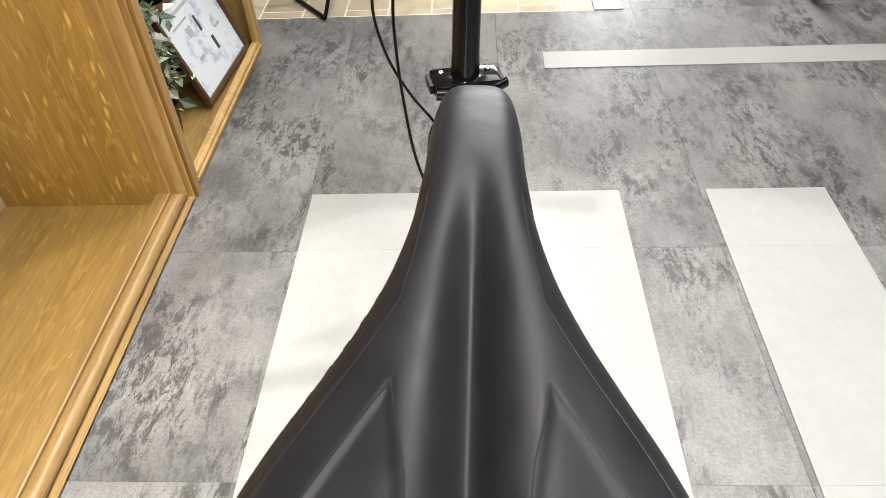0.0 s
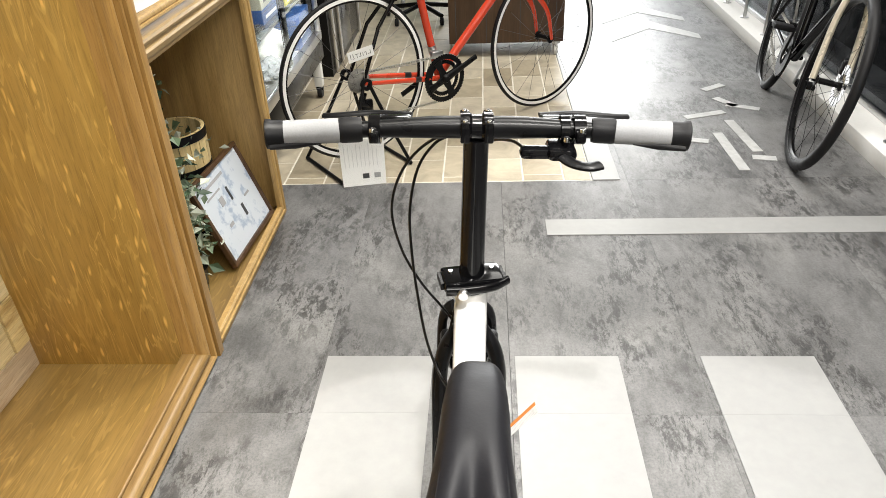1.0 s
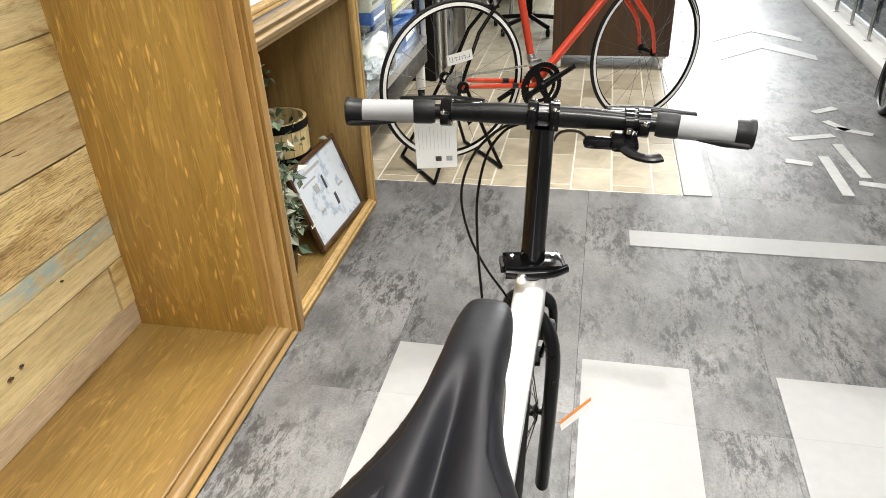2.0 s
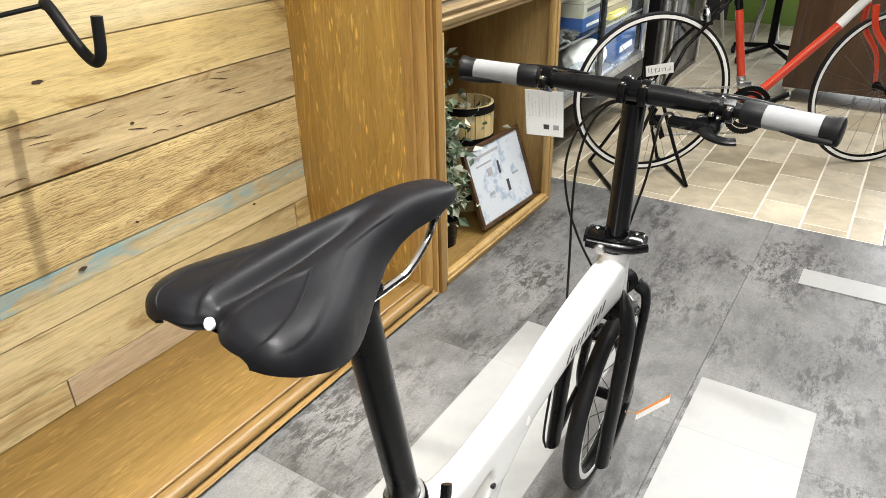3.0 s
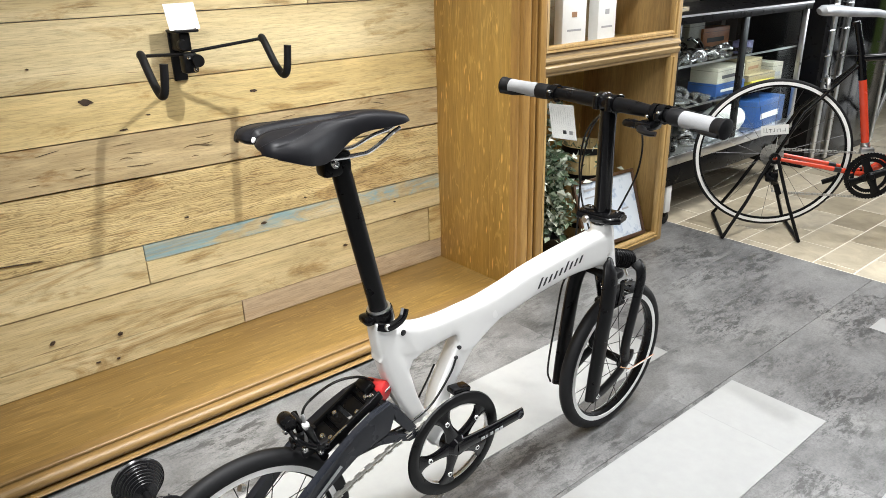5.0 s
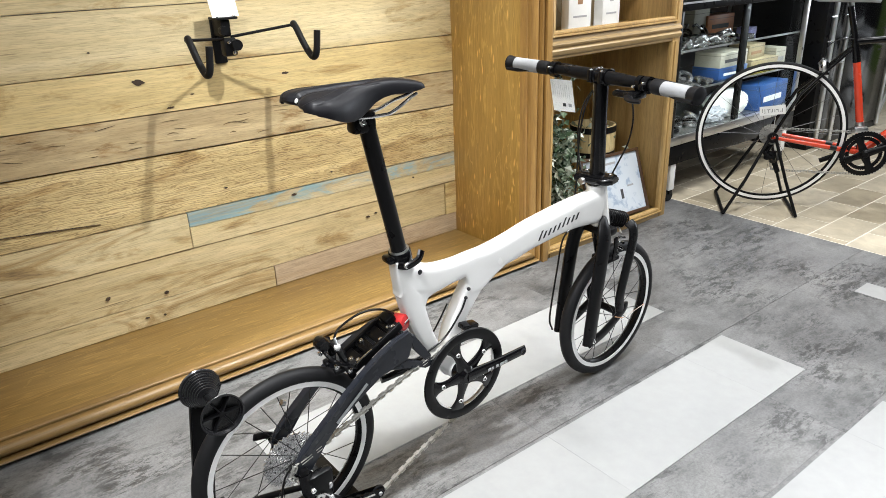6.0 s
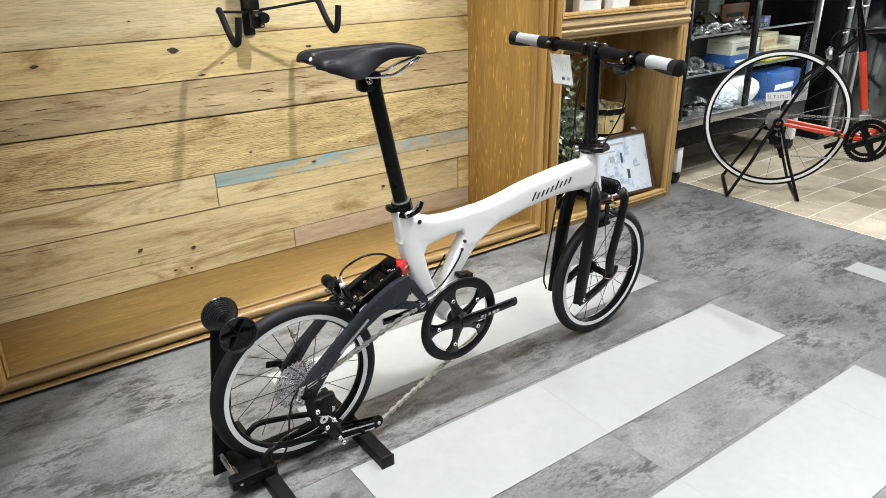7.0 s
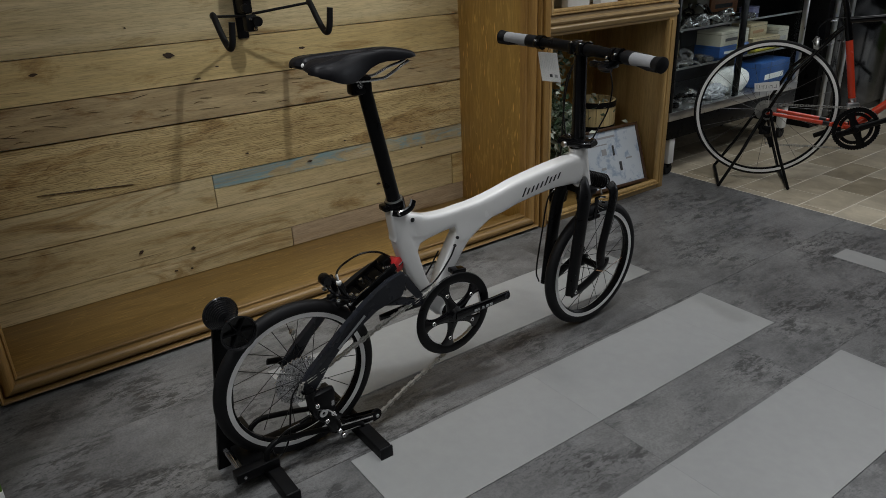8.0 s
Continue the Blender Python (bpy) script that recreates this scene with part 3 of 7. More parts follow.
for z in (0.855, 1.38):
    boxed("shelf", OAK_FLAT_SHADED, case, (-1.198, -0.74, Y0 + 0.023, Y1 - 0.025, z + 0.022, z + 0.044), 0.001)
    boxed("under_panel", OAK_FLAT_SHADED, case, (-1.198, -0.74, Y0 + 0.023, Y1 - 0.025, z - 0.029, z - 0.021), 0.001)
    bm = bmesh.new()
    edge = [(-0.745, z - 0.030), (-0.724, z - 0.030), (-0.719, z - 0.026), (-0.719, z - 0.016), (-0.712, z - 0.013), (-0.708, z - 0.005), (-0.706, z + 0.003), (-0.710, z + 0.008), (-0.715, z + 0.010),
            (-0.715, z + 0.016), (-0.709, z + 0.019), (-0.706, z + 0.026), (-0.709, z + 0.033), (-0.715, z + 0.036), (-0.718, z + 0.046), (-0.722, z + 0.052), (-0.745, z + 0.052)]
    lo = [bm.verts.new((x, Y0 + 0.030, zz)) for x, zz in edge]
    hi = [bm.verts.new((x, Y1 - 0.004, zz)) for x, zz in edge]
    bm.faces.new(lo)
    bm.faces.new(hi[::-1])
    for i in range(len(edge)):
        j = (i + 1) % len(edge)
        bm.faces.new((lo[i], hi[i], hi[j], lo[j]))
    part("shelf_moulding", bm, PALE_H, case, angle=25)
BEAD = [(0, -0.735), (0, -0.720), (0.003, -0.715), (0.008, -0.713), (0.012, -0.713), (0.013, -0.716), (0.015, -0.716), (0.016, -0.709), (0.021, -0.708), (0.024, -0.714), (0.024, -0.735)]
moulding("bead", PALE_V, [(Y0 + 0.056, 0.824), (Y0 + 0.056, 0.046), (Y1 - 0.056, 0.046), (Y1 - 0.056, 0.824)], BEAD, case)
moulding("bead", PALE_V, [(Y0 + 0.056, 1.34), (Y0 + 0.056, 0.932), (Y1 - 0.056, 0.932), (Y1 - 0.056, 1.34)], BEAD, case)

# ---- the folding bicycle ----
LEAN_BIKE = Matrix.Translation((-0.004, 0, 0)) @ pose(0, 0, 0, 0, 2.9, 0)
bike = thing("folding_bicycle", "white folding bicycle with black seat post standing in a wheel stand", "bicycle", LEAN_BIKE)
AXIS_FOOT, AXIS_DIR = Vector((0, 0.605, 0.62)), Vector((0, -0.05, 0.28)).normalized()
STEER = Matrix.Translation(AXIS_FOOT) @ Matrix.Rotation(radians(2.6), 4, AXIS_DIR) @ Matrix.Translation(-AXIS_FOOT)


def frame_tube(bm, stations):
    """Stations of (y, z, half depth, half width), smoothed and swept as a flat-sided tube with rounded corners."""
    s = smooth_path(stations, 8)
    rings = []
    for i, q in enumerate(s):
        a, c = s[max(0, i - 1)], s[min(len(s) - 1, i + 1)]
        d = Vector((0, c[0] - a[0], c[1] - a[1])).normalized()
        w = Vector((0, -d.z, d.y))
        ring = []
        for k in range(28):
            cs, sn = math.cos(k * math.tau / 28), math.sin(k * math.tau / 28)
            ring.append(bm.verts.new(Vector((0, q[0], q[1])) + Vector((1, 0, 0)) * (q[3] * math.copysign(abs(cs) ** 0.36, cs)) + w * (q[2] * math.copysign(abs(sn) ** 0.42, sn))))
        rings.append(ring)
    for a, c in zip(rings, rings[1:]):
        for k in range(28):
            bm.faces.new((a[k], a[(k + 1) % 28], c[(k + 1) % 28], c[k]))
    bm.faces.new(rings[0][::-1])
    bm.faces.new(rings[-1])


bm = bmesh.new()
frame_tube(bm, [(-0.045, 0.552, 0.040, 0.0215), (0.0, 0.540, 0.038, 0.0215), (0.04, 0.530, 0.034, 0.0215), (0.10, 0.531, 0.027, 0.0205), (0.16, 0.533, 0.027, 0.0205), (0.22, 0.531, 0.033, 0.021), (0.29, 0.540, 0.036, 0.0215),
                (0.36, 0.555, 0.036, 0.023), (0.48, 0.570, 0.037, 0.0255), (0.56, 0.572, 0.042, 0.027), (0.605, 0.570, 0.045, 0.028)])
frame_tube(bm, [(-0.042, 0.607, 0.022, 0.0225), (-0.034, 0.56, 0.025, 0.0215), (-0.020, 0.50, 0.027, 0.0215), (-0.002, 0.44, 0.0250, 0.022), (0.021, 0.38, 0.0205, 0.0235), (0.047, 0.33, 0.0205, 0.026), (0.090, 0.275, 0.026, 0.030)])
frame_tube(bm, [(0.206, 0.520, 0.032, 0.0195), (0.160, 0.468, 0.0290, 0.0195), (0.127, 0.417, 0.0235, 0.020), (0.104, 0.375, 0.0205, 0.021), (0.095, 0.330, 0.0205, 0.024), (0.097, 0.275, 0.027, 0.028)])
for web in ([(-0.056, 0.585), (0.03, 0.560), (0.095, 0.548), (0.095, 0.512), (0.055, 0.502), (0.022, 0.492), (0.012, 0.470), (-0.030, 0.470)], [(0.13, 0.54), (0.26, 0.545), (0.30, 0.515), (0.262, 0.503), (0.228, 0.486), (0.190, 0.462), (0.148, 0.462), (0.138, 0.500)]):
    slab(bm, web, -0.0205, 0.0205)
tube(bm, [(0, 0.600, 0.640), (0, 0.634, 0.505)], 0.0275, 20)
tube(bm, [(-0.034, 0.1, 0.268), (0.034, 0.1, 0.268)], 0.024, 20, (0, 1, 0))
frame_ob = part("frame", bm, WHITE_PAINT, bike, "glossy white hydroformed frame")
rm = frame_ob.modifiers.new("blend", "REMESH")
rm.mode, rm.voxel_size, rm.use_smooth_shade = "VOXEL", 0.0030, True
sm = frame_ob.modifiers.new("soften", "SMOOTH")
sm.iterations, sm.factor = 5, 0.5

# a row of plain slanted bars in place of the maker's lettering on the beam
for k in range(9):
    y = 0.366 + 0.0165 * k
    z = 0.539 + 0.19 * (y - 0.366)
    h, w = (0.025, 0.0062) if k in (0, 5) else (0.018, 0.0062)
    o = [(y, z), (y + w, z + 0.18 * w), (y + w + 0.45 * h, z + h + 0.18 * w), (y + 0.45 * h, z + h)]
    part("logo_bar", slab(bmesh.new(), o, 0.016, 0.0238 + 0.0000 + 0.021 * (y - 0.366)), BLACK_DECAL, frame_ob, "plain black slanted bar", False)
for y, z, r in ((-0.003, 0.566, 0.0062), (0.141, 0.476, 0.0045), (0.132, 0.455, 0.0045)):
    part("frame_plug", lathe(bmesh.new(), [(r, 0), (r, 0.0065), (r * 0.7, 0.0080)], 16, Matrix.Translation((0.0150, y, z))), BLACK_DECAL, frame_ob)
for k in range(4):
    y = 0.470 + k * 0.018
    boxed("label_line", GREY_DECAL, frame_ob, (-0.013, 0.013, y, y + (0.010 if k else 0.014), -0.004, 0.0012), 0.0, "", Matrix.Translation((0, 0, 0.603 + 0.10 * (y - 0.470))))

# seat post, clamp and saddle
POST_DIR = (Vector((0, -0.110, 0.910)) - Vector((0, -0.038, 0.602))).normalized()
part("seat_post", tube(bmesh.new(), [(0, -0.026, 0.55), (0, -0.038, 0.602), (0, -0.112, 0.918)], 0.0172, 24), SATIN_BLACK, bike, "satin black seat post")
up = Matrix.Translation((0, -0.038, 0.602)) @ POST_DIR.to_track_quat("X", "Z").to_matrix().to_4x4()
clamp = part("seat_clamp", lathe(bmesh.new(), [(0.0182, -0.004), (0.0245, -0.004), (0.0255, 0.0), (0.0255, 0.020), (0.0240, 0.023), (0.0182, 0.023)], 28, up, True), GLOSS_BLACK, bike, "black quick-release seat clamp")
part("collar", lathe(bmesh.new(), [(0.0180, 0.0235), (0.0225, 0.0235), (0.0225, 0.027), (0.0180, 0.027)], 28, up, True), ALU, clamp, "bright alloy collar")
part("clamp_lever", tube(bmesh.new(), smooth_path([(0.020, -0.060, 0.600), (0.032, -0.046, 0.598), (0.037, -0.026, 0.605), (0.035, -0.014, 0.612), (0.031, -0.006, 0.624)], 5), [(0.006, 0.009)] * 21, 8), GLOSS_BLACK, clamp)
part("clamp_ear", box(bmesh.new(), -0.017, 0.017, -0.080, -0.058, 0.602, 0.618, 0.006), GLOSS_BLACK, clamp)
part("clamp_bolt", bolt(bmesh.new(), 0.031, -0.047, 0.600, 0.0075, 0.006), CHROME, clamp)

SADDLE = [  # y, half width, top, side drop, groove
    (-0.263, 0.043, 0.977, 0.009, 0.000), (-0.260, 0.056, 0.984, 0.016, 0.003), (-0.252, 0.0665, 0.990, 0.024, 0.006), (-0.238, 0.0722, 0.993, 0.031, 0.009),
    (-0.222, 0.0738, 0.994, 0.038, 0.011), (-0.197, 0.0675, 0.9945, 0.048, 0.012), (-0.172, 0.0565, 0.995, 0.054, 0.012), (-0.150, 0.0455, 0.996, 0.054, 0.011),
    (-0.125, 0.0348, 0.9965, 0.046, 0.009), (-0.097, 0.0270, 0.9975, 0.034, 0.004), (-0.062, 0.0232, 0.997, 0.028, 0.000), (-0.025, 0.0222, 0.992, 0.024, 0.0), (0.004, 0.0195, 0.985, 0.016, 0.0),
    (0.018, 0.0150, 0.980, 0.010, 0.0), (0.026, 0.0085, 0.973, 0.005, 0.0)]


def ramp_step(v):
    v = min(1.0, max(0.0, v))
    return v * v * (3 - 2 * v)


def saddle_point(s, u):
    """The saddle's top at station s = (y, half width, top, drop, groove), u from -1 to 1 across it."""
    y, w, top, drop, groove = s[:5]
    a = abs(u)
    x = w * math.sin(u * math.pi / 2) * (1.0 if a < 0.8 else 1.0 + 0.03 * (a - 0.8))
    z = top - drop * a ** 3.2 - 0.95 * groove * math.exp(-(abs(x) / 0.0075) ** 2) + 0.12 * groove * math.exp(-((abs(x) - 0.022) / 0.010) ** 2)
    if -0.255 < y < -0.080:
        rim = float(np.interp(y, (-0.245, -0.216, -0.185, -0.149, -0.120, -0.091), (0.70, 0.59, 0.48, 0.36, 0.43, 0.51)))
        z -= 0.0012 * ramp_step((a - rim) / 0.035) * ramp_step((y + 0.255) / 0.012) * ramp_step((-0.080 - y) / 0.012)
    if y < -0.182:
        lo = float(np.interp(y, (-0.262, -0.216, -0.200, -0.182), (0.12, 0.15, 0.19, 0.245)))
        hi = float(np.interp(y, (-0.262, -0.216, -0.200, -0.182), (0.58, 0.40, 0.335, 0.265)))
        z -= 0.0012 * ramp_step((a - lo) / 0.03) * ramp_step((hi - a) / 0.03) * ramp_step((y + 0.268) / 0.012)
    if y < -0.228:
        y += 0.012 * math.exp(-(u / 0.20) ** 2) * min(1, (-0.228 - y) / 0.03)
    return x + 0.018 * (y + 0.05), y, z


bm = bmesh.new()
NU = 150
sad = smooth_path(SADDLE, 9)
grid = [[bm.verts.new(saddle_point(s, -1 + 2 * k / NU)) for k in range(NU + 1)] for s in sad]
under = [[bm.verts.new((v.co.x * 0.95, v.co.y + (0.004 if v.co.y < -0.25 else 0.0), min(v.co.z - 0.001, row[0].co.z + 0.002))) for v in row] for row in grid]
for a, c in ((grid, False), (under, True)):
    for r0, r1 in zip(a, a[1:]):
        for k in range(NU):
            bm.faces.new((r0[k], r0[k + 1], r1[k + 1], r1[k]))
for i in range(len(grid) - 1):
    for k in (0, NU):
        bm.faces.new((grid[i][k], grid[i + 1][k], under[i + 1][k], under[i][k]))
for i in (0, len(grid) - 1):
    for k in range(NU):
        bm.faces.new((grid[i][k], grid[i][k + 1], under[i][k + 1], under[i][k]))
saddle = part("saddle", bm, SADDLE_SKIN, bike, "black leatherette saddle with a shallow centre groove", True, None, 70)


def on_saddle(y, u):
    ys = [s[0] for s in sad]
    i = max(0, min(len(sad) - 2, int(np.searchsorted(ys, y)) - 1))
    t = (y - ys[i]) / (ys[i + 1] - ys[i])
    s = [a + (b - a) * t for a, b in zip(sad[i], sad[i + 1])]
    return saddle_point(s, u)


for sx in (-1, 1):
    for line in (((-0.091, 0.51), (-0.12, 0.43), (-0.149, 0.36)), ((-0.149, 0.36), (-0.185, 0.48), (-0.216, 0.59), (-0.245, 0.70)), ((-0.182, 0.255), (-0.20, 0.19), (-0.216, 0.15), (-0.252, 0.12)), ((-0.182, 0.255), (-0.200, 0.335), (-0.216, 0.40), (-0.250, 0.54))):
        pts = [on_saddle(y, sx * u) for y, u in smooth_path(line, 5)]
        part("seam", tube(bmesh.new(), [(x, y, z - 0.0003) for x, y, z in pts], 0.00045, 5), SADDLE_LINE, saddle)
    rail = [(sx * 0.008, 0.006, 0.960), (sx * 0.010, -0.010, 0.954), (sx * 0.018, -0.035, 0.946), (sx * 0.021, -0.065, 0.934), (sx * 0.021, -0.085, 0.932), (sx * 0.021, -0.140, 0.935), (sx * 0.022, -0.185, 0.950), (sx * 0.026, -0.220, 0.962)]
    part("rail", tube(bmesh.new(), smooth_path(rail, 5), 0.0036, 8), CHROME, saddle, "bright steel saddle rail")
for row in range(9):
    for col in range(3):
        x, y, z = on_saddle(-0.128 - 0.010 * row, -0.50 - 0.008 * row - 0.06 * col)
        part("perforation", tube(bmesh.new(), [on_saddle(y - 0.0018, -0.50 - 0.008 * row - 0.06 * col), on_saddle(y + 0.0018, -0.50 - 0.008 * row - 0.06 * col)], 0.0003, 4), SADDLE_LINE, saddle, "", False)
part("badge", lathe(bmesh.new(), [(0.0044, 0), (0.0044, 0.002), (0.003, 0.003)], 16, Matrix.Translation((-0.004, -0.2525, 0.979)) @ pose(0, 0, 0, 0, 0, -90) @ pose(0, 0, 0, 0, -25, 0)), PAPER, saddle, "small white badge")
head = part("post_head", box(bmesh.new(), -0.0165, 0.0165, -0.148, -0.096, 0.900, 0.930, 0.007), SATIN_BLACK, bike, "black saddle clamp head")
part("clamp_plate", box(bmesh.new(), -0.024, 0.024, -0.142, -0.102, 0.928, 0.943, 0.005), SATIN_BLACK, head)
part("bolt", bolt(bmesh.new(), 0.0165, -0.131, 0.924, 0.0075, 0.008), CHROME, head)

# stem with its hinge, handlebar
part("headset_spacer", tube(bmesh.new(), [(0, 0.6005, 0.632), (0, 0.5985, 0.650)], 0.0245, 24), GLOSS_BLACK, bike, "", True, STEER)
HINGE = STEER @ Matrix.Translation((0, 0.600, 0)) @ pose(0, 0, 0, 0, 0, 11)
hinge = part("stem_hinge", box(bmesh.new(), -0.050, 0.050, -0.026, 0.026, 0.642, 0.664, 0.007), GLOSS_BLACK, bike, "black folding stem hinge", True, HINGE)
part("hinge_plate", slab(bmesh.new(), [(-0.017, 0.646), (0.017, 0.646), (0.022, 0.651), (0.017, 0.659), (-0.017, 0.659)], -0.054, 0.054), SATIN_BLACK, hinge, "", True, HINGE)
part("hinge_lever", tube(bmesh.new(), smooth_path([(-0.048, -0.031, 0.652), (-0.010, -0.033, 0.651), (0.030, -0.031, 0.652), (0.056, -0.020, 0.655)], 5), [(0.0085, 0.005)] * 16, 10, (0, 0, 1)), GLOSS_BLACK, hinge, "", True, HINGE)
part("hinge_pin", lathe(bmesh.new(), [(0.0095, 0), (0.0095, 0.006), (0.0075, 0.009), (0.004, 0.009)], 18, Matrix.Translation((-0.022, -0.035, 0.648)) @ pose(0, 0, 0, 0, 0, -100)), ALU, hinge, "bright hinge pin", True, HINGE)
for x in (-0.034, 0.034):
    part("hinge_bolt", bolt(bmesh.new(), x, 0.006, 0.664, 0.0042, 0.003, "z"), CHROME, hinge, "", True, HINGE)
bm = bmesh.new()
stem_pts = [(0, 0.6015, 0.660), (0, 0.599, 0.70), (0, 0.5935, 0.78), (0, 0.5885, 0.86), (0, 0.586, 0.905)]
tube(bm, stem_pts, [(0.021, 0.022), (0.0195, 0.0205), (0.019, 0.020), (0.0185, 0.0195), (0.0185, 0.0195)], 24)
part("stem", bm, GLOSS_BLACK, bike, "gloss black stem tube", True, STEER)

BAR_Z, BAR_Y = 0.921, 0.582


def bar_at(x):
    a = abs(x)
    return (x, BAR_Y - 0.32 * max(0, a - 0.05) ** 1.35 * 0.6, BAR_Z + 0.0)


bm = bmesh.new()
xs = [-0.272 + 0.544 * k / 34 for k in range(35)]
tube(bm, [bar_at(x) for x in xs], [(0.0159 if abs(x) < 0.06 else max(0.0115, 0.0159 - 0.05 * (abs(x) - 0.06)),) * 2 for x in xs], 20, (0, 0, 1))
bar = part("handlebar", bm, SATIN_BLACK, bike, "satin black flat handlebar", True, STEER)
stem_clamp = part("stem_clamp", lathe(bmesh.new(), [(0.0160, -0.023), (0.0205, -0.023), (0.0212, -0.010), (0.0185, -0.007), (0.0185, 0.007), (0.0212, 0.010), (0.0205, 0.023), (0.0160, 0.023)], 28, Matrix.Translation((0, BAR_Y, BAR_Z)), True), GLOSS_BLACK, bike, "gloss black handlebar clamp", True, STEER)
for sx in (-0.0165, 0.0165):
    for dy, dz in ((0.021, 0.010), (-0.021, 0.008)):
        part("clamp_lug", box(bmesh.new(), sx - 0.0065, sx + 0.0065, BAR_Y + dy - 0.006, BAR_Y + dy + 0.006, BAR_Z - 0.014, BAR_Z + 0.016, 0.002), GLOSS_BLACK, stem_clamp, "", True, STEER)
        part("clamp_bolt", bolt(bmesh.new(), sx, BAR_Y + dy, BAR_Z + 0.0155, 0.0036, 0.003, "z"), CHROME, stem_clamp, "", True, STEER)
for sx in (-1, 1):
    grip_pts = [(0.160, 0.0165), (0.166, 0.0178), (0.188, 0.0178), (0.192, 0.0166), (0.268, 0.0160), (0.272, 0.0166)]
    bm = bmesh.new()
    tube(bm, [bar_at(sx * x) for x, _ in grip_pts[:4]], [(r, r) for _, r in grip_pts[:4]], 22, (0, 0, 1))
    grip = part("grip_collar", bm, GRIP_BLACK, bike, "black ribbed grip collar", True, STEER)
    ss = [0.190, 0.196, 0.215, 0.240, 0.262, 0.270]
    part("grip_sleeve", tube(bmesh.new(), [bar_at(sx * x) for x in ss], [(0.0164, 0.0168), (0.0172, 0.0178), (0.0170, 0.0176), (0.0172, 0.018), (0.0176, 0.0188), (0.0176, 0.019)], 22, (0, 0, 1)), GRIP_GREY, grip, "light grey rubber grip", True, STEER)
    part("grip_end", tube(bmesh.new(), [bar_at(sx * x) for x in (0.266, 0.270, 0.281, 0.284, 0.290, 0.2915)], [(0.0178, 0.019), (0.0186, 0.0198), (0.0186, 0.0198), (0.0205, 0.0212), (0.0205, 0.0212), (0.017, 0.018)], 22, (0, 0, 1)), GRIP_BLACK, grip, "black grip end", True, STEER)
    wedge = [(sx * 0.284, bar_at(0.284)[1] - 0.012, BAR_Z - 0.0115), (sx * 0.25, bar_at(0.25)[1] - 0.0125, BAR_Z - 0.0122), (sx * 0.215, bar_at(0.215)[1] - 0.0125, BAR_Z - 0.0125)]
    part("grip_inlay", tube(bmesh.new(), wedge, [(0.010, 0.006), (0.006, 0.006), (0.001, 0.001)], 10, (0, 1, 0)), GRIP_BLACK, grip, "", True, STEER)
    # brake lever
    bx = sx * 0.142
    by = bar_at(bx)[1]
    lever = part("brake_lever", lathe(bmesh.new(), [(0.0150, -0.008), (0.0205, -0.008), (0.0205, 0.008), (0.0150, 0.008)], 22, Matrix.Translation((bx, by, BAR_Z)), True), GLOSS_BLACK, bike, "black brake lever with clamp band", True, STEER)
    part("lever_body", box(bmesh.new(), min(bx, bx - sx * 0.050), max(bx, bx - sx * 0.050), by + 0.018, by + 0.040, BAR_Z - 0.010, BAR_Z + 0.008, 0.005), GLOSS_BLACK, lever, "", True, STEER)
    blade = [(bx - sx * 0.050, by + 0.044, BAR_Z + 0.004), (bx, by + 0.052, BAR_Z + 0.004), (bx + sx * 0.030, by + 0.050, BAR_Z + 0.003), (bx + sx * 0.062, by + 0.048, BAR_Z + 0.001), (bx + sx * 0.080, by + 0.052, BAR_Z - 0.001)]
    part("lever_blade", tube(bmesh.new(), smooth_path(blade, 4), [(0.0035, 0.0065)] * 17, 8, (0, 0, 1)), SATIN_BLACK, lever, "", True, STEER)
    part("band_bolt", bolt(bmesh.new(), bx + sx * 0.002, by - 0.022, BAR_Z + 0.004, 0.0052, 0.006, "z"), CHROME, lever, "", True, STEER)
    part("band_ear", box(bmesh.new(), bx - 0.007, bx + 0.007, by - 0.029, by - 0.016, BAR_Z - 0.010, BAR_Z + 0.006, 0.003), GLOSS_BLACK, lever, "", True, STEER)
    part("barrel_adjuster", tube(bmesh.new(), [(bx - sx * 0.050, by + 0.027, BAR_Z - 0.008), (bx - sx * 0.082, by + 0.029, BAR_Z - 0.008)], 0.0045, 10), GLOSS_BLACK, lever, "", True, STEER)
# gear shifter on the right
sh = part("shifter", box(bmesh.new(), 0.098, 0.138, BAR_Y - 0.045, BAR_Y + 0.004, BAR_Z - 0.034, BAR_Z - 0.016, 0.007), GLOSS_BLACK, bike, "black thumb gear shifter", True, STEER)
part("shift_pod", box(bmesh.new(), 0.060, 0.118, BAR_Y - 0.034, BAR_Y - 0.010, BAR_Z - 0.036, BAR_Z - 0.020, 0.007), GLOSS_BLACK, sh, "", True, STEER)
part("shift_band", lathe(bmesh.new(), [(0.0150, -0.006), (0.0195, -0.006), (0.0195, 0.006), (0.0150, 0.006)], 22, Matrix.Translation((0.122, bar_at(0.122)[1], BAR_Z)), True), GLOSS_BLACK, sh, "", True, STEER)
part("thumb_paddle", tube(bmesh.new(), smooth_path([(0.118, BAR_Y - 0.045, BAR_Z - 0.025), (0.130, BAR_Y - 0.060, BAR_Z - 0.028), (0.150, BAR_Y - 0.070, BAR_Z - 0.028), (0.165, BAR_Y - 0.066, BAR_Z - 0.027)], 4), [(0.005, 0.011)] * 13, 10, (0, 0, 1)), SATIN_BLACK, sh, "", True, STEER)
part("band_bolt", bolt(bmesh.new(), 0.122, BAR_Y - 0.035, BAR_Z - 0.006, 0.005, 0.006, "z"), CHROME, sh, "", True, STEER)

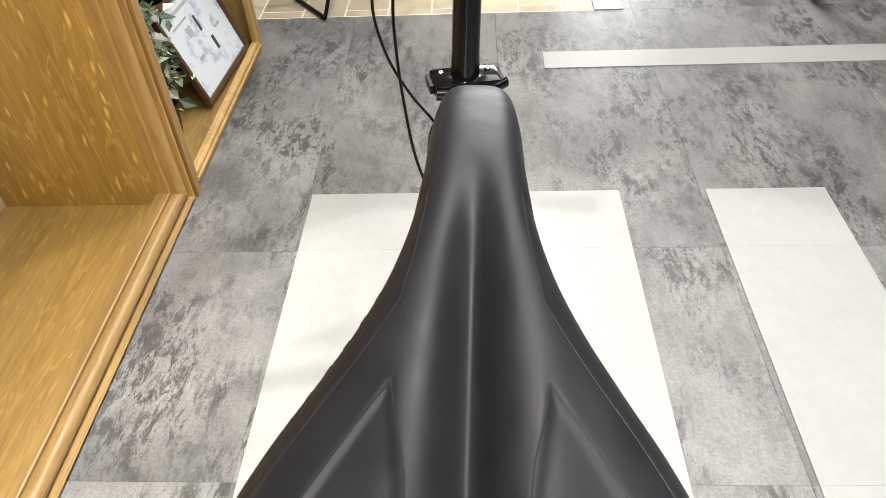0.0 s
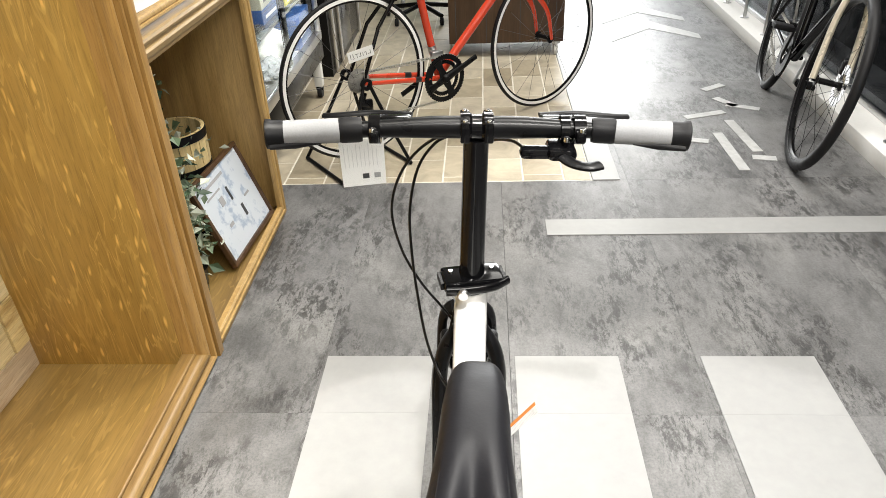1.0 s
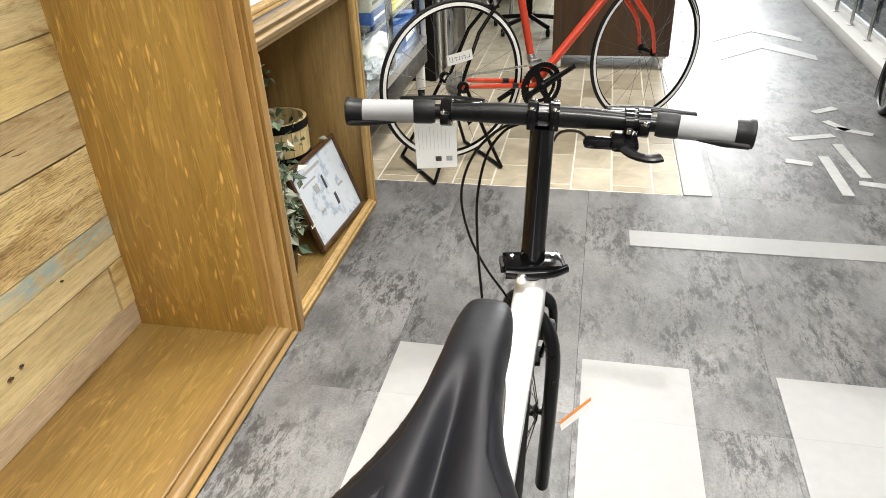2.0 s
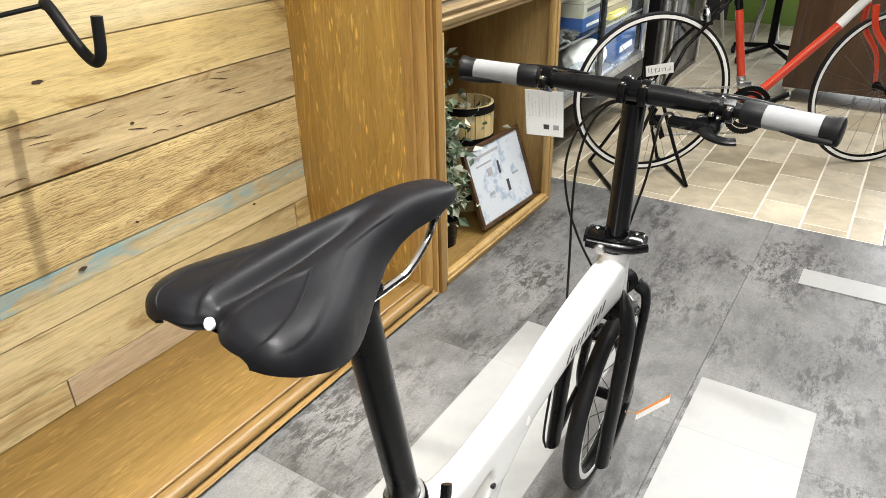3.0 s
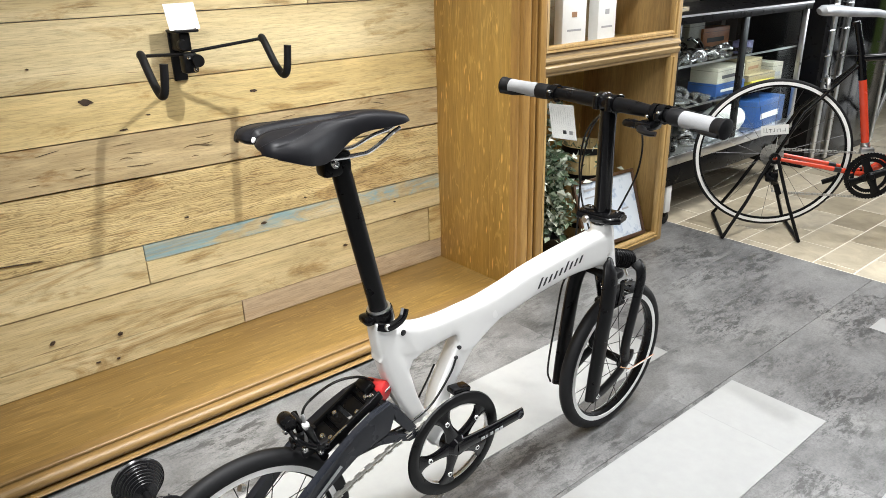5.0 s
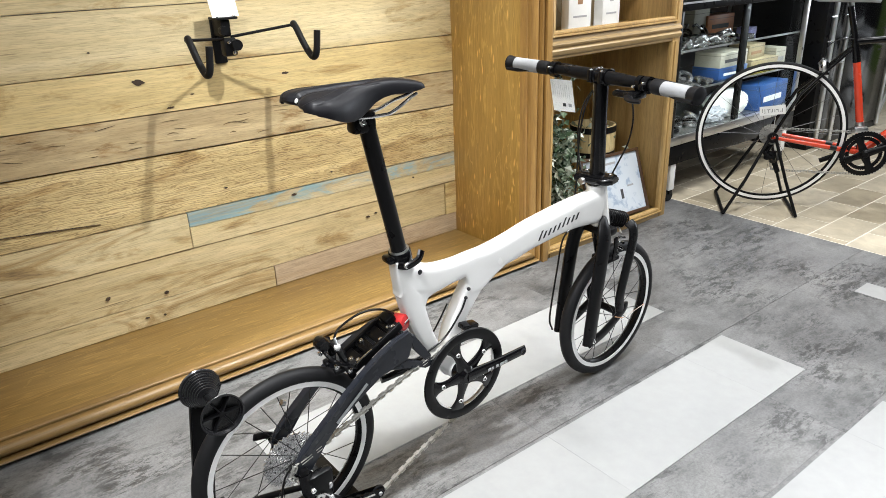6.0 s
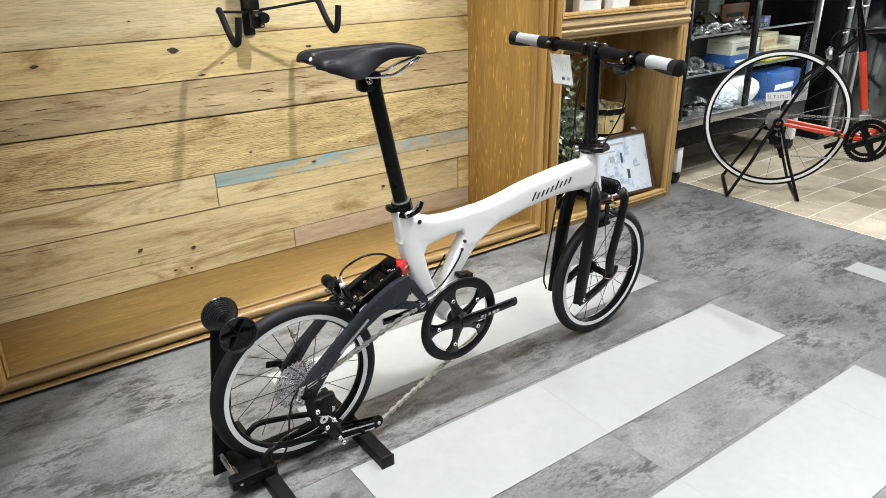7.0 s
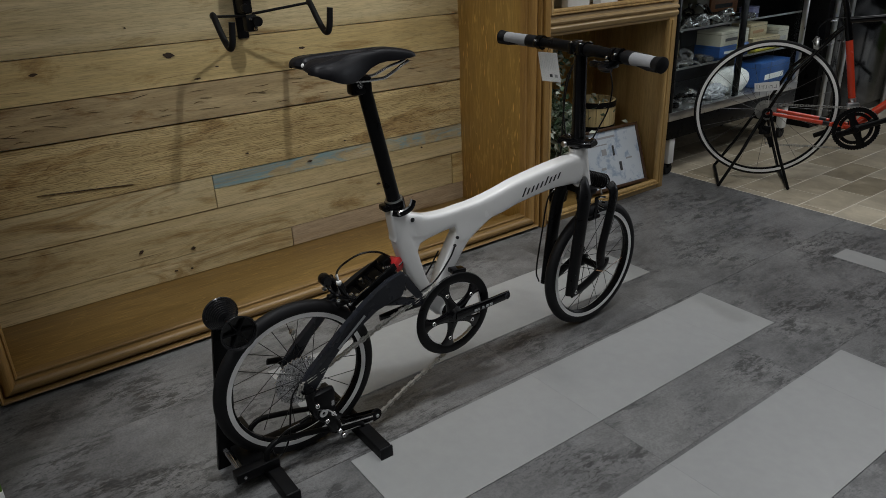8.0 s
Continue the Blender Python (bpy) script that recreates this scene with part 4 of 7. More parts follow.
# cables
for name, pts in {
    "brake_cable": [(0.060, 0.612, 0.908), (0.000, 0.628, 0.894), (-0.065, 0.645, 0.874), (-0.115, 0.658, 0.815), (-0.136, 0.670, 0.735), (-0.120, 0.665, 0.660), (-0.086, 0.655, 0.600), (-0.045, 0.640, 0.555), (-0.016, 0.650, 0.50), (-0.010, 0.670, 0.46)],
    "rear_brake_cable": [(-0.060, 0.607, 0.908), (-0.030, 0.628, 0.893), (-0.062, 0.636, 0.872), (-0.090, 0.640, 0.825), (-0.103, 0.640, 0.750), (-0.100, 0.635, 0.670), (-0.090, 0.625, 0.590), (-0.074, 0.595, 0.525), (-0.050, 0.54, 0.500), (-0.026, 0.47, 0.52)],
    "gear_cable": [(0.075, 0.560, 0.893), (0.050, 0.615, 0.888), (0.018, 0.690, 0.850), (0.006, 0.722, 0.790), (0.004, 0.715, 0.730), (0.002, 0.685, 0.680), (0.0, 0.655, 0.640), (-0.020, 0.640, 0.60), (-0.034, 0.60, 0.54)],
}.items():
    part(name, tube(bmesh.new(), smooth_path(pts, 7), 0.0024, 8), CABLE, bike)
part("frame_cable", tube(bmesh.new(), smooth_path([(0.0205, 0.132, 0.455), (0.026, 0.110, 0.425), (0.028, 0.060, 0.375), (0.026, 0.0, 0.352), (0.022, -0.03, 0.345)], 6), 0.0024, 8), CABLE, bike)
part("frame_cable", tube(bmesh.new(), smooth_path([(-0.012, 0.100, 0.436), (-0.004, 0.070, 0.405), (0.004, 0.045, 0.385)], 6), 0.0022, 8), CABLE, bike)


# wheels
def bicycle_wheel(parent, name, c, r_out, r_tyre, spokes, rim_depth, hub_w, label, m=None, rim_mat=None, tyre_mat=None, band=0.0098, spoke_r=0.0010):
    """A wheel in the plane x = c.x: the rim with tyre, hub and spokes under it."""
    m = m or Matrix.Identity(4)
    at = m @ Matrix.Translation(c)
    rt = r_out - r_tyre
    r_rim = rt - r_tyre * 0.62
    w = r_tyre * 0.72
    bm = bmesh.new()
    lathe(bm, [(r_rim + 0.005, -w), (r_rim + 0.006, w), (r_rim - 0.006, w), (r_rim - rim_depth * 0.6, w * 0.9), (r_rim - rim_depth, w * 0.35), (r_rim - rim_depth, -w * 0.35), (r_rim - rim_depth * 0.6, -w * 0.9), (r_rim - 0.006, -w)], 72, at, True)
    rim = part(name, bm, rim_mat or SATIN_BLACK, parent, label)
    bm = bmesh.new()
    prof = [(rt + r_tyre * math.sin(a) * 1.0, r_tyre * math.cos(a) * 0.94) for a in [math.radians(-40 + 260 * k / 16) for k in range(17)]]
    lathe(bm, prof, 72, at, True)
    part("tyre", bm, tyre_mat or RUBBER, rim, "black rubber tyre")
    if band:
        for sx in (-1, 1):
            lathe_b = [(r_rim + 0.004, sx * (w + 0.0002)), (r_rim + 0.004, sx * (w + 0.0014)), (r_rim - band, sx * (w + 0.0014)), (r_rim - band, sx * (w + 0.0002))]
            part("brake_track", lathe(bmesh.new(), lathe_b, 72, at, True), RIM_SILVER, rim, "machined silver brake track")
    bm = bmesh.new()
    h = hub_w / 2
    lathe(bm, [(0.006, -h - 0.012), (0.006, -h), (0.021, -h + 0.002), (0.021, -h + 0.006), (0.011, -h + 0.012), (0.011, h - 0.012), (0.021, h - 0.006), (0.021, h - 0.002), (0.006, h), (0.006, h + 0.012)], 20, at)
    part("hub", bm, SATIN_BLACK, rim, "black hub")
    first = None
    for k in range(spokes):
        a = math.tau * k / spokes
        side = 1 if k % 2 else -1
        if first is None or k == 1:
            bm = bmesh.new()
            da = 0.55
            tube(bm, [(side * (h - 0.004), 0.020 * math.cos(da), 0.020 * math.sin(da)), (0, r_rim - rim_depth + 0.002, 0)], spoke_r, 5)
            ob = part("spoke", bm, SPOKE, rim)
            ob.matrix_basis = at @ Matrix.Rotation(a, 4, "X")
            if k == 0:
                first = ob
            else:
                second = ob
        else:
            again(second if k % 2 else first, at @ Matrix.Rotation(a, 4, "X"), rim)
    return rim


SPOKE = speckle("black_spoke", (0.02, 0.02, 0.02), 0.3, 0.6)
STEEL_SPOKE = speckle("steel_spoke", (0.14, 0.14, 0.145), 0.3, 0.8)
FW, RW = Vector((0, 0.712, 0.214)), Vector((0, -0.345, 0.240))
front_wheel = bicycle_wheel(bike, "front_wheel", FW, 0.213, 0.0180, 20, 0.016, 0.074, "small front wheel with black rim and silver brake track", STEER)
rear_wheel = bicycle_wheel(bike, "rear_wheel", RW, 0.215, 0.0180, 24, 0.016, 0.100, "small rear wheel with black rim and silver brake track")
bm, slots = bmesh.new(), bmesh.new()
for k in range(9):
    teeth, x, r = 34 - 2 * k, 0.010 + 0.0040 * k, 0.0655 - 0.0047 * k
    prof = []
    for j in range(teeth * 2):
        rr = r + (0.0026 if j % 2 else -0.0020)
        prof.append((rr * math.cos(math.tau * j / (teeth * 2)), rr * math.sin(math.tau * j / (teeth * 2))))
    slab(bm, prof, x, x + 0.0017, Matrix.Translation(RW))
    for j in range(10):
        a = math.tau * (j + 0.37 * k) / 10
        lathe(slots, [(0.0005, 0), (0.0032, 0), (0.0032, 0.0006), (0.0005, 0.0006)], 8, Matrix.Translation((x + 0.0016, RW.y + (r - 0.0070) * math.cos(a), RW.z + (r - 0.0070) * math.sin(a))))
part("cassette", bm, SPROCKET, rear_wheel, "silver sprocket cassette", False)["kind"] = "stuff"
part("sprocket_slots", slots, BLACK_DECAL, rear_wheel, "dark openings of the sprockets", False)["kind"] = "stuff"

# fork: two bent legs, leading links, sprung struts
fork = part("fork", box(bmesh.new(), -0.052, 0.052, 0.600, 0.650, 0.488, 0.512, 0.010), SATIN_BLACK, bike, "satin black suspension fork", True, STEER)
part("steerer", tube(bmesh.new(), [(0, 0.632, 0.515), (0, 0.640, 0.470)], 0.020, 16), SATIN_BLACK, fork, "", True, STEER)
for sx in (-1, 1):
    leg = smooth_path([(sx * 0.016, 0.622, 0.522), (sx * 0.036, 0.606, 0.514), (sx * 0.050, 0.590, 0.470), (sx * 0.053, 0.577, 0.38), (sx * 0.053, 0.564, 0.25), (sx * 0.053, 0.558, 0.175)], 6)
    part("fork_leg", tube(bmesh.new(), leg, [(0.0135, 0.0275 - 0.004 * k / 30) for k in range(31)], 16), SATIN_BLACK, fork, "", True, STEER)
    part("leg_seam", tube(bmesh.new(), [(x + sx * 0.0118, y - 0.006, z) for x, y, z in leg[9:]], 0.0011, 6), GREY_BLACK, fork, "", True, STEER)
    link = smooth_path([(sx * 0.055, 0.558, 0.176), (sx * 0.055, 0.61, 0.185), (sx * 0.055, 0.66, 0.205), (sx * 0.052, 0.712, 0.232), (sx * 0.050, 0.718, 0.250)], 5)
    part("fork_link", tube(bmesh.new(), link, [(0.007, 0.0165)] * 21, 12), SATIN_BLACK, fork, "", True, STEER)
    strut = smooth_path([(sx * 0.050, 0.700, 0.225), (sx * 0.052, 0.690, 0.285), (sx * 0.050, 0.714, 0.380), (sx * 0.048, 0.731, 0.450), (sx * 0.042, 0.733, 0.482), (sx * 0.026, 0.731, 0.496)], 5)
    part("fork_strut", tube(bmesh.new(), strut, [(0.009, 0.0185)] * 26, 12), SATIN_BLACK, fork, "", True, STEER)
    part("pivot_bolt", bolt(bmesh.new(), sx * 0.058 + (0.004 if sx > 0 else -0.009), 0.566, 0.184, 0.0075, 0.005), CHROME if sx > 0 else SATIN_BLACK, fork, "", True, STEER)
    arm = [(sx * 0.040, 0.660, 0.470), (sx * 0.036, 0.668, 0.435), (sx * 0.030, 0.672, 0.400)]
    part("brake_arm", tube(bmesh.new(), arm, [(0.005, 0.008)] * 3, 10), GLOSS_BLACK, fork, "", True, STEER)
    part("brake_shoe", box(bmesh.new(), min(sx * 0.017, sx * 0.030), max(sx * 0.017, sx * 0.030), 0.648, 0.700, 0.390, 0.402, 0.003, ), GRIP_BLACK, fork, "", True, STEER)
    part("brake_bolt", bolt(bmesh.new(), sx * 0.036, 0.676, 0.418, 0.005, 0.006, "y"), CHROME, fork, "", True, STEER)
bm = bmesh.new()
sp0, sp1 = Vector((0, 0.642, 0.530)), Vector((0, 0.738, 0.494))
rot = (sp1 - sp0).to_track_quat("X", "Z").to_matrix().to_4x4()
turns = [Matrix.Translation(sp0) @ rot @ Vector(((sp1 - sp0).length * k / 120, 0.0215 * math.cos(k * math.tau / 14), 0.0215 * math.sin(k * math.tau / 14))) for k in range(121)]
tube(bm, turns, 0.0032, 6)
part("spring", bm, SATIN_BLACK, fork, "black coil spring", True, STEER)
part("spring_core", tube(bmesh.new(), [sp0, sp1], 0.013, 14), GRIP_BLACK, fork, "", True, STEER)
part("leg_cable", tube(bmesh.new(), smooth_path([(-0.058, 0.580, 0.492), (-0.062, 0.552, 0.46), (-0.062, 0.535, 0.36), (-0.062, 0.518, 0.23), (-0.058, 0.528, 0.185)], 5), 0.0026, 8), CABLE, fork, "black cable along the leg", True, STEER)
# long paper tag tied by the front axle
TAG_A, TAG_B = Vector((0.081, 0.679, 0.228)), Vector((0.136, 0.690, 0.296))
te = (TAG_B - TAG_A).normalized()
tn = te.cross(Vector((0.22, -0.97, 0.06))).normalized()
tw = tn.cross(te).normalized()
TAG_M = Matrix((te, tw, tn)).transposed().to_4x4()
TAG_M.translation = TAG_A
tag2 = part("wheel_tag", box(bmesh.new(), 0.0, (TAG_B - TAG_A).length, 0.0, 0.026, -0.0004, 0.0004, 0.0, TAG_M), CARD, front_wheel, "small white card tag", False)
part("tag_band", box(bmesh.new(), 0.0, (TAG_B - TAG_A).length, -0.0002, 0.0085, -0.0007, 0.0007, 0.0, TAG_M), ORANGE, front_wheel, "orange tag edge", False)
for k in range(5):
    part("tag_print", box(bmesh.new(), 0.004, 0.080, 0.0105 + 0.003 * k, 0.0115 + 0.003 * k, -0.0006, 0.0006, 0.0, TAG_M), PALE_INK, tag2, "", False)
part("tag_tie", tube(bmesh.new(), [TAG_A, (0.060, 0.668, 0.226), (0.054, 0.690, 0.222)], 0.0014, 6), BROWN_BOX, front_wheel, "", True)
for k in range(3):
    part("brake_pin", tube(bmesh.new(), [(0.040 - 0.004 * k, 0.672 + 0.004 * k, 0.470 - 0.016 * k), (0.040 - 0.004 * k, 0.700 + 0.004 * k, 0.462 - 0.020 * k)], 0.0036, 8), CHROME, fork, "bright brake hardware", True, STEER)
    part("brake_pin", tube(bmesh.new(), [(-0.036 + 0.004 * k, 0.660 + 0.010 * k, 0.452 - 0.014 * k), (-0.030 + 0.004 * k, 0.690 + 0.010 * k, 0.448 - 0.014 * k)], 0.0032, 8), CHROME, fork, "bright brake hardware", True, STEER)
part("front_noodle", tube(bmesh.new(), smooth_path([(0.034, 0.690, 0.474), (0.010, 0.705, 0.482), (-0.024, 0.690, 0.474), (-0.040, 0.660, 0.470)], 5), 0.0028, 8), ALU, fork, "", True, STEER)

# rear swing arm and its parts
ARM_TOP = [(-0.058, 0.448), (-0.096, 0.441), (-0.138, 0.426), (-0.179, 0.406), (-0.219, 0.381), (-0.259, 0.352), (-0.320, 0.304), (-0.342, 0.284)]
ARM_LOW = [(-0.362, 0.262), (-0.364, 0.238), (-0.344, 0.222), (-0.322, 0.232), (-0.312, 0.257), (-0.281, 0.295), (-0.246, 0.325), (-0.203, 0.350), (-0.141, 0.372), (-0.109, 0.380), (-0.066, 0.374), (-0.060, 0.382), (-0.050, 0.396), (-0.040, 0.424)]
UPPER_BAR = [(-0.052, 0.437), (-0.040, 0.430), (0.014, 0.347), (0.008, 0.330), (-0.004, 0.342), (-0.046, 0.396)]
LOWER_BAR = [(-0.112, 0.370), (-0.064, 0.375), (-0.020, 0.351), (0.000, 0.346), (0.008, 0.332), (-0.012, 0.331), (-0.034, 0.343)]


def arm_plate(outline, x0, x1, bevel, splay=0.0):
    """A plate with rounded rims; splay brings its front end towards the middle."""
    bm = slab(bmesh.new(), outline, x0, x1)
    if bevel:
        bmesh.ops.bevel(bm, geom=[e for e in bm.edges if abs(e.verts[0].co.x - e.verts[1].co.x) < 1e-6], offset=bevel, segments=3, affect="EDGES")
    for v in bm.verts:
        v.co.x *= 1 - splay * max(0.0, v.co.y + 0.20)
    return bm


arm = None
for sx in (1, -1):
    bm = arm_plate(ARM_TOP + ARM_LOW, *sorted((sx * 0.046, sx * 0.061)), 0.0045, 1.2)
    if arm is None:
        arm = part("swing_arm", bm, GREY_BLACK, bike, "dark slate rear swing arm", True, None, 35)
    else:
        bm.free()
        slim = [(y, z + 0.016 * min(1.0, max(0.0, (-0.06 - y) / 0.10)) * (0.4 if y < -0.33 else 1.0)) for y, z in ARM_LOW]
        part("arm_side", arm_plate(ARM_TOP + slim, -0.061, -0.046, 0.0045, 1.2), GREY_BLACK, arm, "", True, None, 35)
        part("arm_cap", tube(bmesh.new(), [(-0.062, -0.318, 0.330), (-0.062, -0.326, 0.336)], 0.007, 12), ALU, arm, "bright cap on the arm")
    band = ARM_TOP + [(y + 0.010, z - 0.013) for y, z in ARM_TOP[::-1]]
    part("arm_ridge", arm_plate(band, *sorted((sx * 0.058, sx * 0.0635)), 0.0022, 1.2), GREY_BLACK, arm, "", True, None, 35)
    part("arm_brace", arm_plate(UPPER_BAR, *sorted((sx * 0.036, sx * 0.048)), 0.002), GREY_BLACK, arm)
    if sx > 0:
        part("arm_brace", arm_plate(LOWER_BAR, *sorted((sx * 0.036, sx * 0.050)), 0.002), GREY_BLACK, arm)
part("axle_nut", lathe(bmesh.new(), [(0.004, -0.016), (0.013, -0.016), (0.014, 0.0), (0.004, 0.002)], 18, Matrix.Translation((-0.066, -0.346, 0.240))), SATIN_BLACK, arm)
part("axle_lever", tube(bmesh.new(), smooth_path([(-0.074, -0.345, 0.240), (-0.078, -0.362, 0.258), (-0.076, -0.392, 0.268)], 5), [(0.005, 0.009)] * 11, 10), SATIN_BLACK, arm, "black quick-release lever")
part("axle_nut", lathe(bmesh.new(), [(0.004, 0.0), (0.011, 0.0), (0.011, 0.010), (0.006, 0.013)], 18, Matrix.Translation((0.061, -0.346, 0.240))), SATIN_BLACK, arm)
part("arm_bridge", tube(bmesh.new(), [(-0.052, -0.150, 0.400), (0.052, -0.150, 0.400)], [(0.013, 0.010)] * 2, 14, (0, 1, 0)), SATIN_BLACK, arm)
part("arm_bridge", tube(bmesh.new(), [(-0.046, -0.078, 0.430), (0.046, -0.078, 0.430)], [(0.013, 0.010)] * 2, 14, (0, 1, 0)), SATIN_BLACK, arm)
grille = Matrix.Translation((0, -0.125, 0.428)) @ pose(0, 0, 0, 24, 0, 0)
for x in (-0.030, 0.030):
    part("brake_bar", box(bmesh.new(), x - 0.004, x + 0.004, -0.085, 0.068, -0.006, 0.014, 0.003), SATIN_BLACK, arm, "", True, grille)
for y, w in ((-0.058, 0.020), (-0.016, 0.012), (0.018, 0.014), (0.052, 0.014)):
    part("brake_slat", box(bmesh.new(), -0.030, 0.030, y - w, y + w, -0.003, 0.006, 0.002), SATIN_BLACK, arm, "", True, grille)
for x, y in ((0.022, -0.050), (0.024, 0.014), (0.012, 0.045), (-0.016, -0.014), (0.016, -0.066), (-0.020, 0.050), (0.020, 0.052), (0.004, -0.058)):
    part("arm_bolt", bolt(bmesh.new(), x, y, 0.006, 0.0056, 0.006, "z"), CHROME, arm, "", True, grille)
part("return_spring", tube(bmesh.new(), smooth_path([(0.034, -0.080, 0.012), (0.036, -0.050, 0.018), (0.034, -0.030, 0.016), (0.030, -0.010, 0.010)], 4), 0.0022, 6), CHROME, arm, "", True, grille)
part("cable_stop", box(bmesh.new(), -0.022, 0.012, 0.046, 0.072, 0.006, 0.024, 0.005), SATIN_BLACK, arm, "", True, grille)
part("arm_stripe", box(bmesh.new(), 0.0606, 0.0618, -0.050, 0.050, -0.0035, 0.0035, 0.0, Matrix.Translation((0.0, -0.218, 0.347)) @ pose(0, 0, 0, 37, 0, 0)), GREY_DECAL, arm, "silver arm stripe")
part("rear_bumper", tube(bmesh.new(), [(-0.020, -0.062, 0.446), (-0.018, -0.061, 0.447), (0.016, -0.044, 0.450), (0.0185, -0.043, 0.4502)], [(0.016, 0.017), (0.0185, 0.0195), (0.0185, 0.0195), (0.015, 0.016)], 20, (0, 1, 0)), RED_BLOCK, bike, "red elastomer suspension block")
part("bumper_pin", tube(bmesh.new(), [(0.019, -0.058, 0.444), (0.020, -0.036, 0.458)], 0.0022, 8), CHROME, bike, "bright bumper pin")
for sx in (-1, 1):
    part("rear_brake_arm", tube(bmesh.new(), [(sx * 0.034, -0.195, 0.390), (sx * 0.030, -0.210, 0.425), (sx * 0.026, -0.222, 0.468)], [(0.006, 0.008)] * 3, 10), GLOSS_BLACK, arm)
    part("rear_brake_shoe", box(bmesh.new(), *sorted((sx * 0.017, sx * 0.030)), -0.235, -0.180, 0.408, 0.420, 0.003), GRIP_BLACK, arm)
    part("rear_brake_bolt", bolt(bmesh.new(), sx * 0.036, -0.205, 0.412, 0.0055, 0.006), CHROME, arm)
part("brake_noodle", tube(bmesh.new(), smooth_path([(0.024, -0.222, 0.468), (0.010, -0.222, 0.484), (0.004, -0.205, 0.502), (0.0, -0.150, 0.512), (0.0, -0.100, 0.500), (-0.004, -0.060, 0.470)], 6), 0.0026, 8), CABLE, arm)
part("noodle_tip", tube(bmesh.new(), [(0.026, -0.226, 0.440), (0.026, -0.224, 0.468), (0.010, -0.222, 0.488)], 0.0036, 8), ALU, arm, "bright noodle")
part("noodle_clip", box(bmesh.new(), 0.016, 0.028, -0.229, -0.217, 0.467, 0.477, 0.003), PAPER, arm, "white cable clip")
for k, (x, y, z) in enumerate(((0.034, -0.236, 0.436), (0.020, -0.250, 0.442), (-0.020, -0.244, 0.446), (0.040, -0.196, 0.424))):
    part("brake_screw", bolt(bmesh.new(), x, y, z, 0.0055, 0.007), CHROME if k % 2 == 0 else SATIN_BLACK, arm)
part("brake_spring_arm", tube(bmesh.new(), smooth_path([(0.040, -0.190, 0.415), (0.044, -0.222, 0.438), (0.030, -0.244, 0.456), (0.004, -0.248, 0.468)], 5), 0.0045, 8), GLOSS_BLACK, arm)
part("brake_knob", lathe(bmesh.new(), [(0.004, -0.016), (0.012, -0.016), (0.0145, -0.010), (0.0145, 0.010), (0.012, 0.016), (0.004, 0.016)], 18, Matrix.Translation((-0.004, -0.246, 0.478))), GLOSS_BLACK, arm, "black rounded brake end cap")
part("brake_post", tube(bmesh.new(), [(0.024, -0.212, 0.424), (0.022, -0.216, 0.462)], 0.0055, 10), GLOSS_BLACK, arm)
part("brake_boot", tube(bmesh.new(), [(-0.026, -0.222, 0.468), (0.026, -0.222, 0.468)], 0.0035, 8, (0, 1, 0)), GRIP_BLACK, arm)

# crankset: guard ring with five arms, crank, chain
BB = Vector((0.052, 0.103, 0.268))
crankset = part("crankset", lathe(bmesh.new(), [(0.026, -0.020), (0.026, 0.010), (0.017, 0.020), (0.0075, 0.020), (0.0075, 0.010)], 24, Matrix.Translation(BB)), GLOSS_BLACK, bike, "black crankset with guard ring and five spokes")
ring = lathe(bmesh.new(), [(0.0945, -0.003), (0.1205, -0.003), (0.1235, 0.0), (0.1215, 0.004), (0.110, 0.0065), (0.100, 0.005), (0.0945, 0.002)], 64, Matrix.Translation(BB), True)
part("guard_ring", ring, SATIN_BLACK, crankset, "black chain guard ring")
part("ring_edge", lathe(bmesh.new(), [(0.0928, -0.0028), (0.0947, -0.0028), (0.0947, 0.0026), (0.0928, 0.0026)], 64, Matrix.Translation(BB), True), ALU, crankset, "bright machined edge")
teeth = []
for k in range(104):
    r = 0.109 + (0.003 if k % 2 else -0.001)
    teeth.append((r * math.cos(math.tau * k / 104), r * math.sin(math.tau * k / 104)))
bm = bmesh.new()
outer = [[bm.verts.new((x, y, z)) for y, z in teeth] for x in (-0.0105, -0.0080)]
inner = [[bm.verts.new((x, y * 0.88, z * 0.88)) for y, z in teeth] for x in (-0.0105, -0.0080)]
for k in range(104):
    j = (k + 1) % 104
    for a, b in ((outer[0], outer[1]), (inner[0], inner[1]), (outer[0], inner[0]), (outer[1], inner[1])):
        bm.faces.new((a[k], a[j], b[j], b[k]))
for a0, a1 in ((2.45, 3.05), (3.25, 3.75), (5.6, 6.1)):
    part("ring_print", slab(bmesh.new(), disc_outline(0, 0, 0.1125, 10, a0, a1) + disc_outline(0, 0, 0.1095, 10, a1, a0), 0.0046, 0.0058, Matrix.Translation(BB)), GREY_DECAL, crankset, "", False)
part("chainring", bm, ALU, crankset, "silver toothed chainring", False, Matrix.Translation(BB))
CRANK = radians(4)
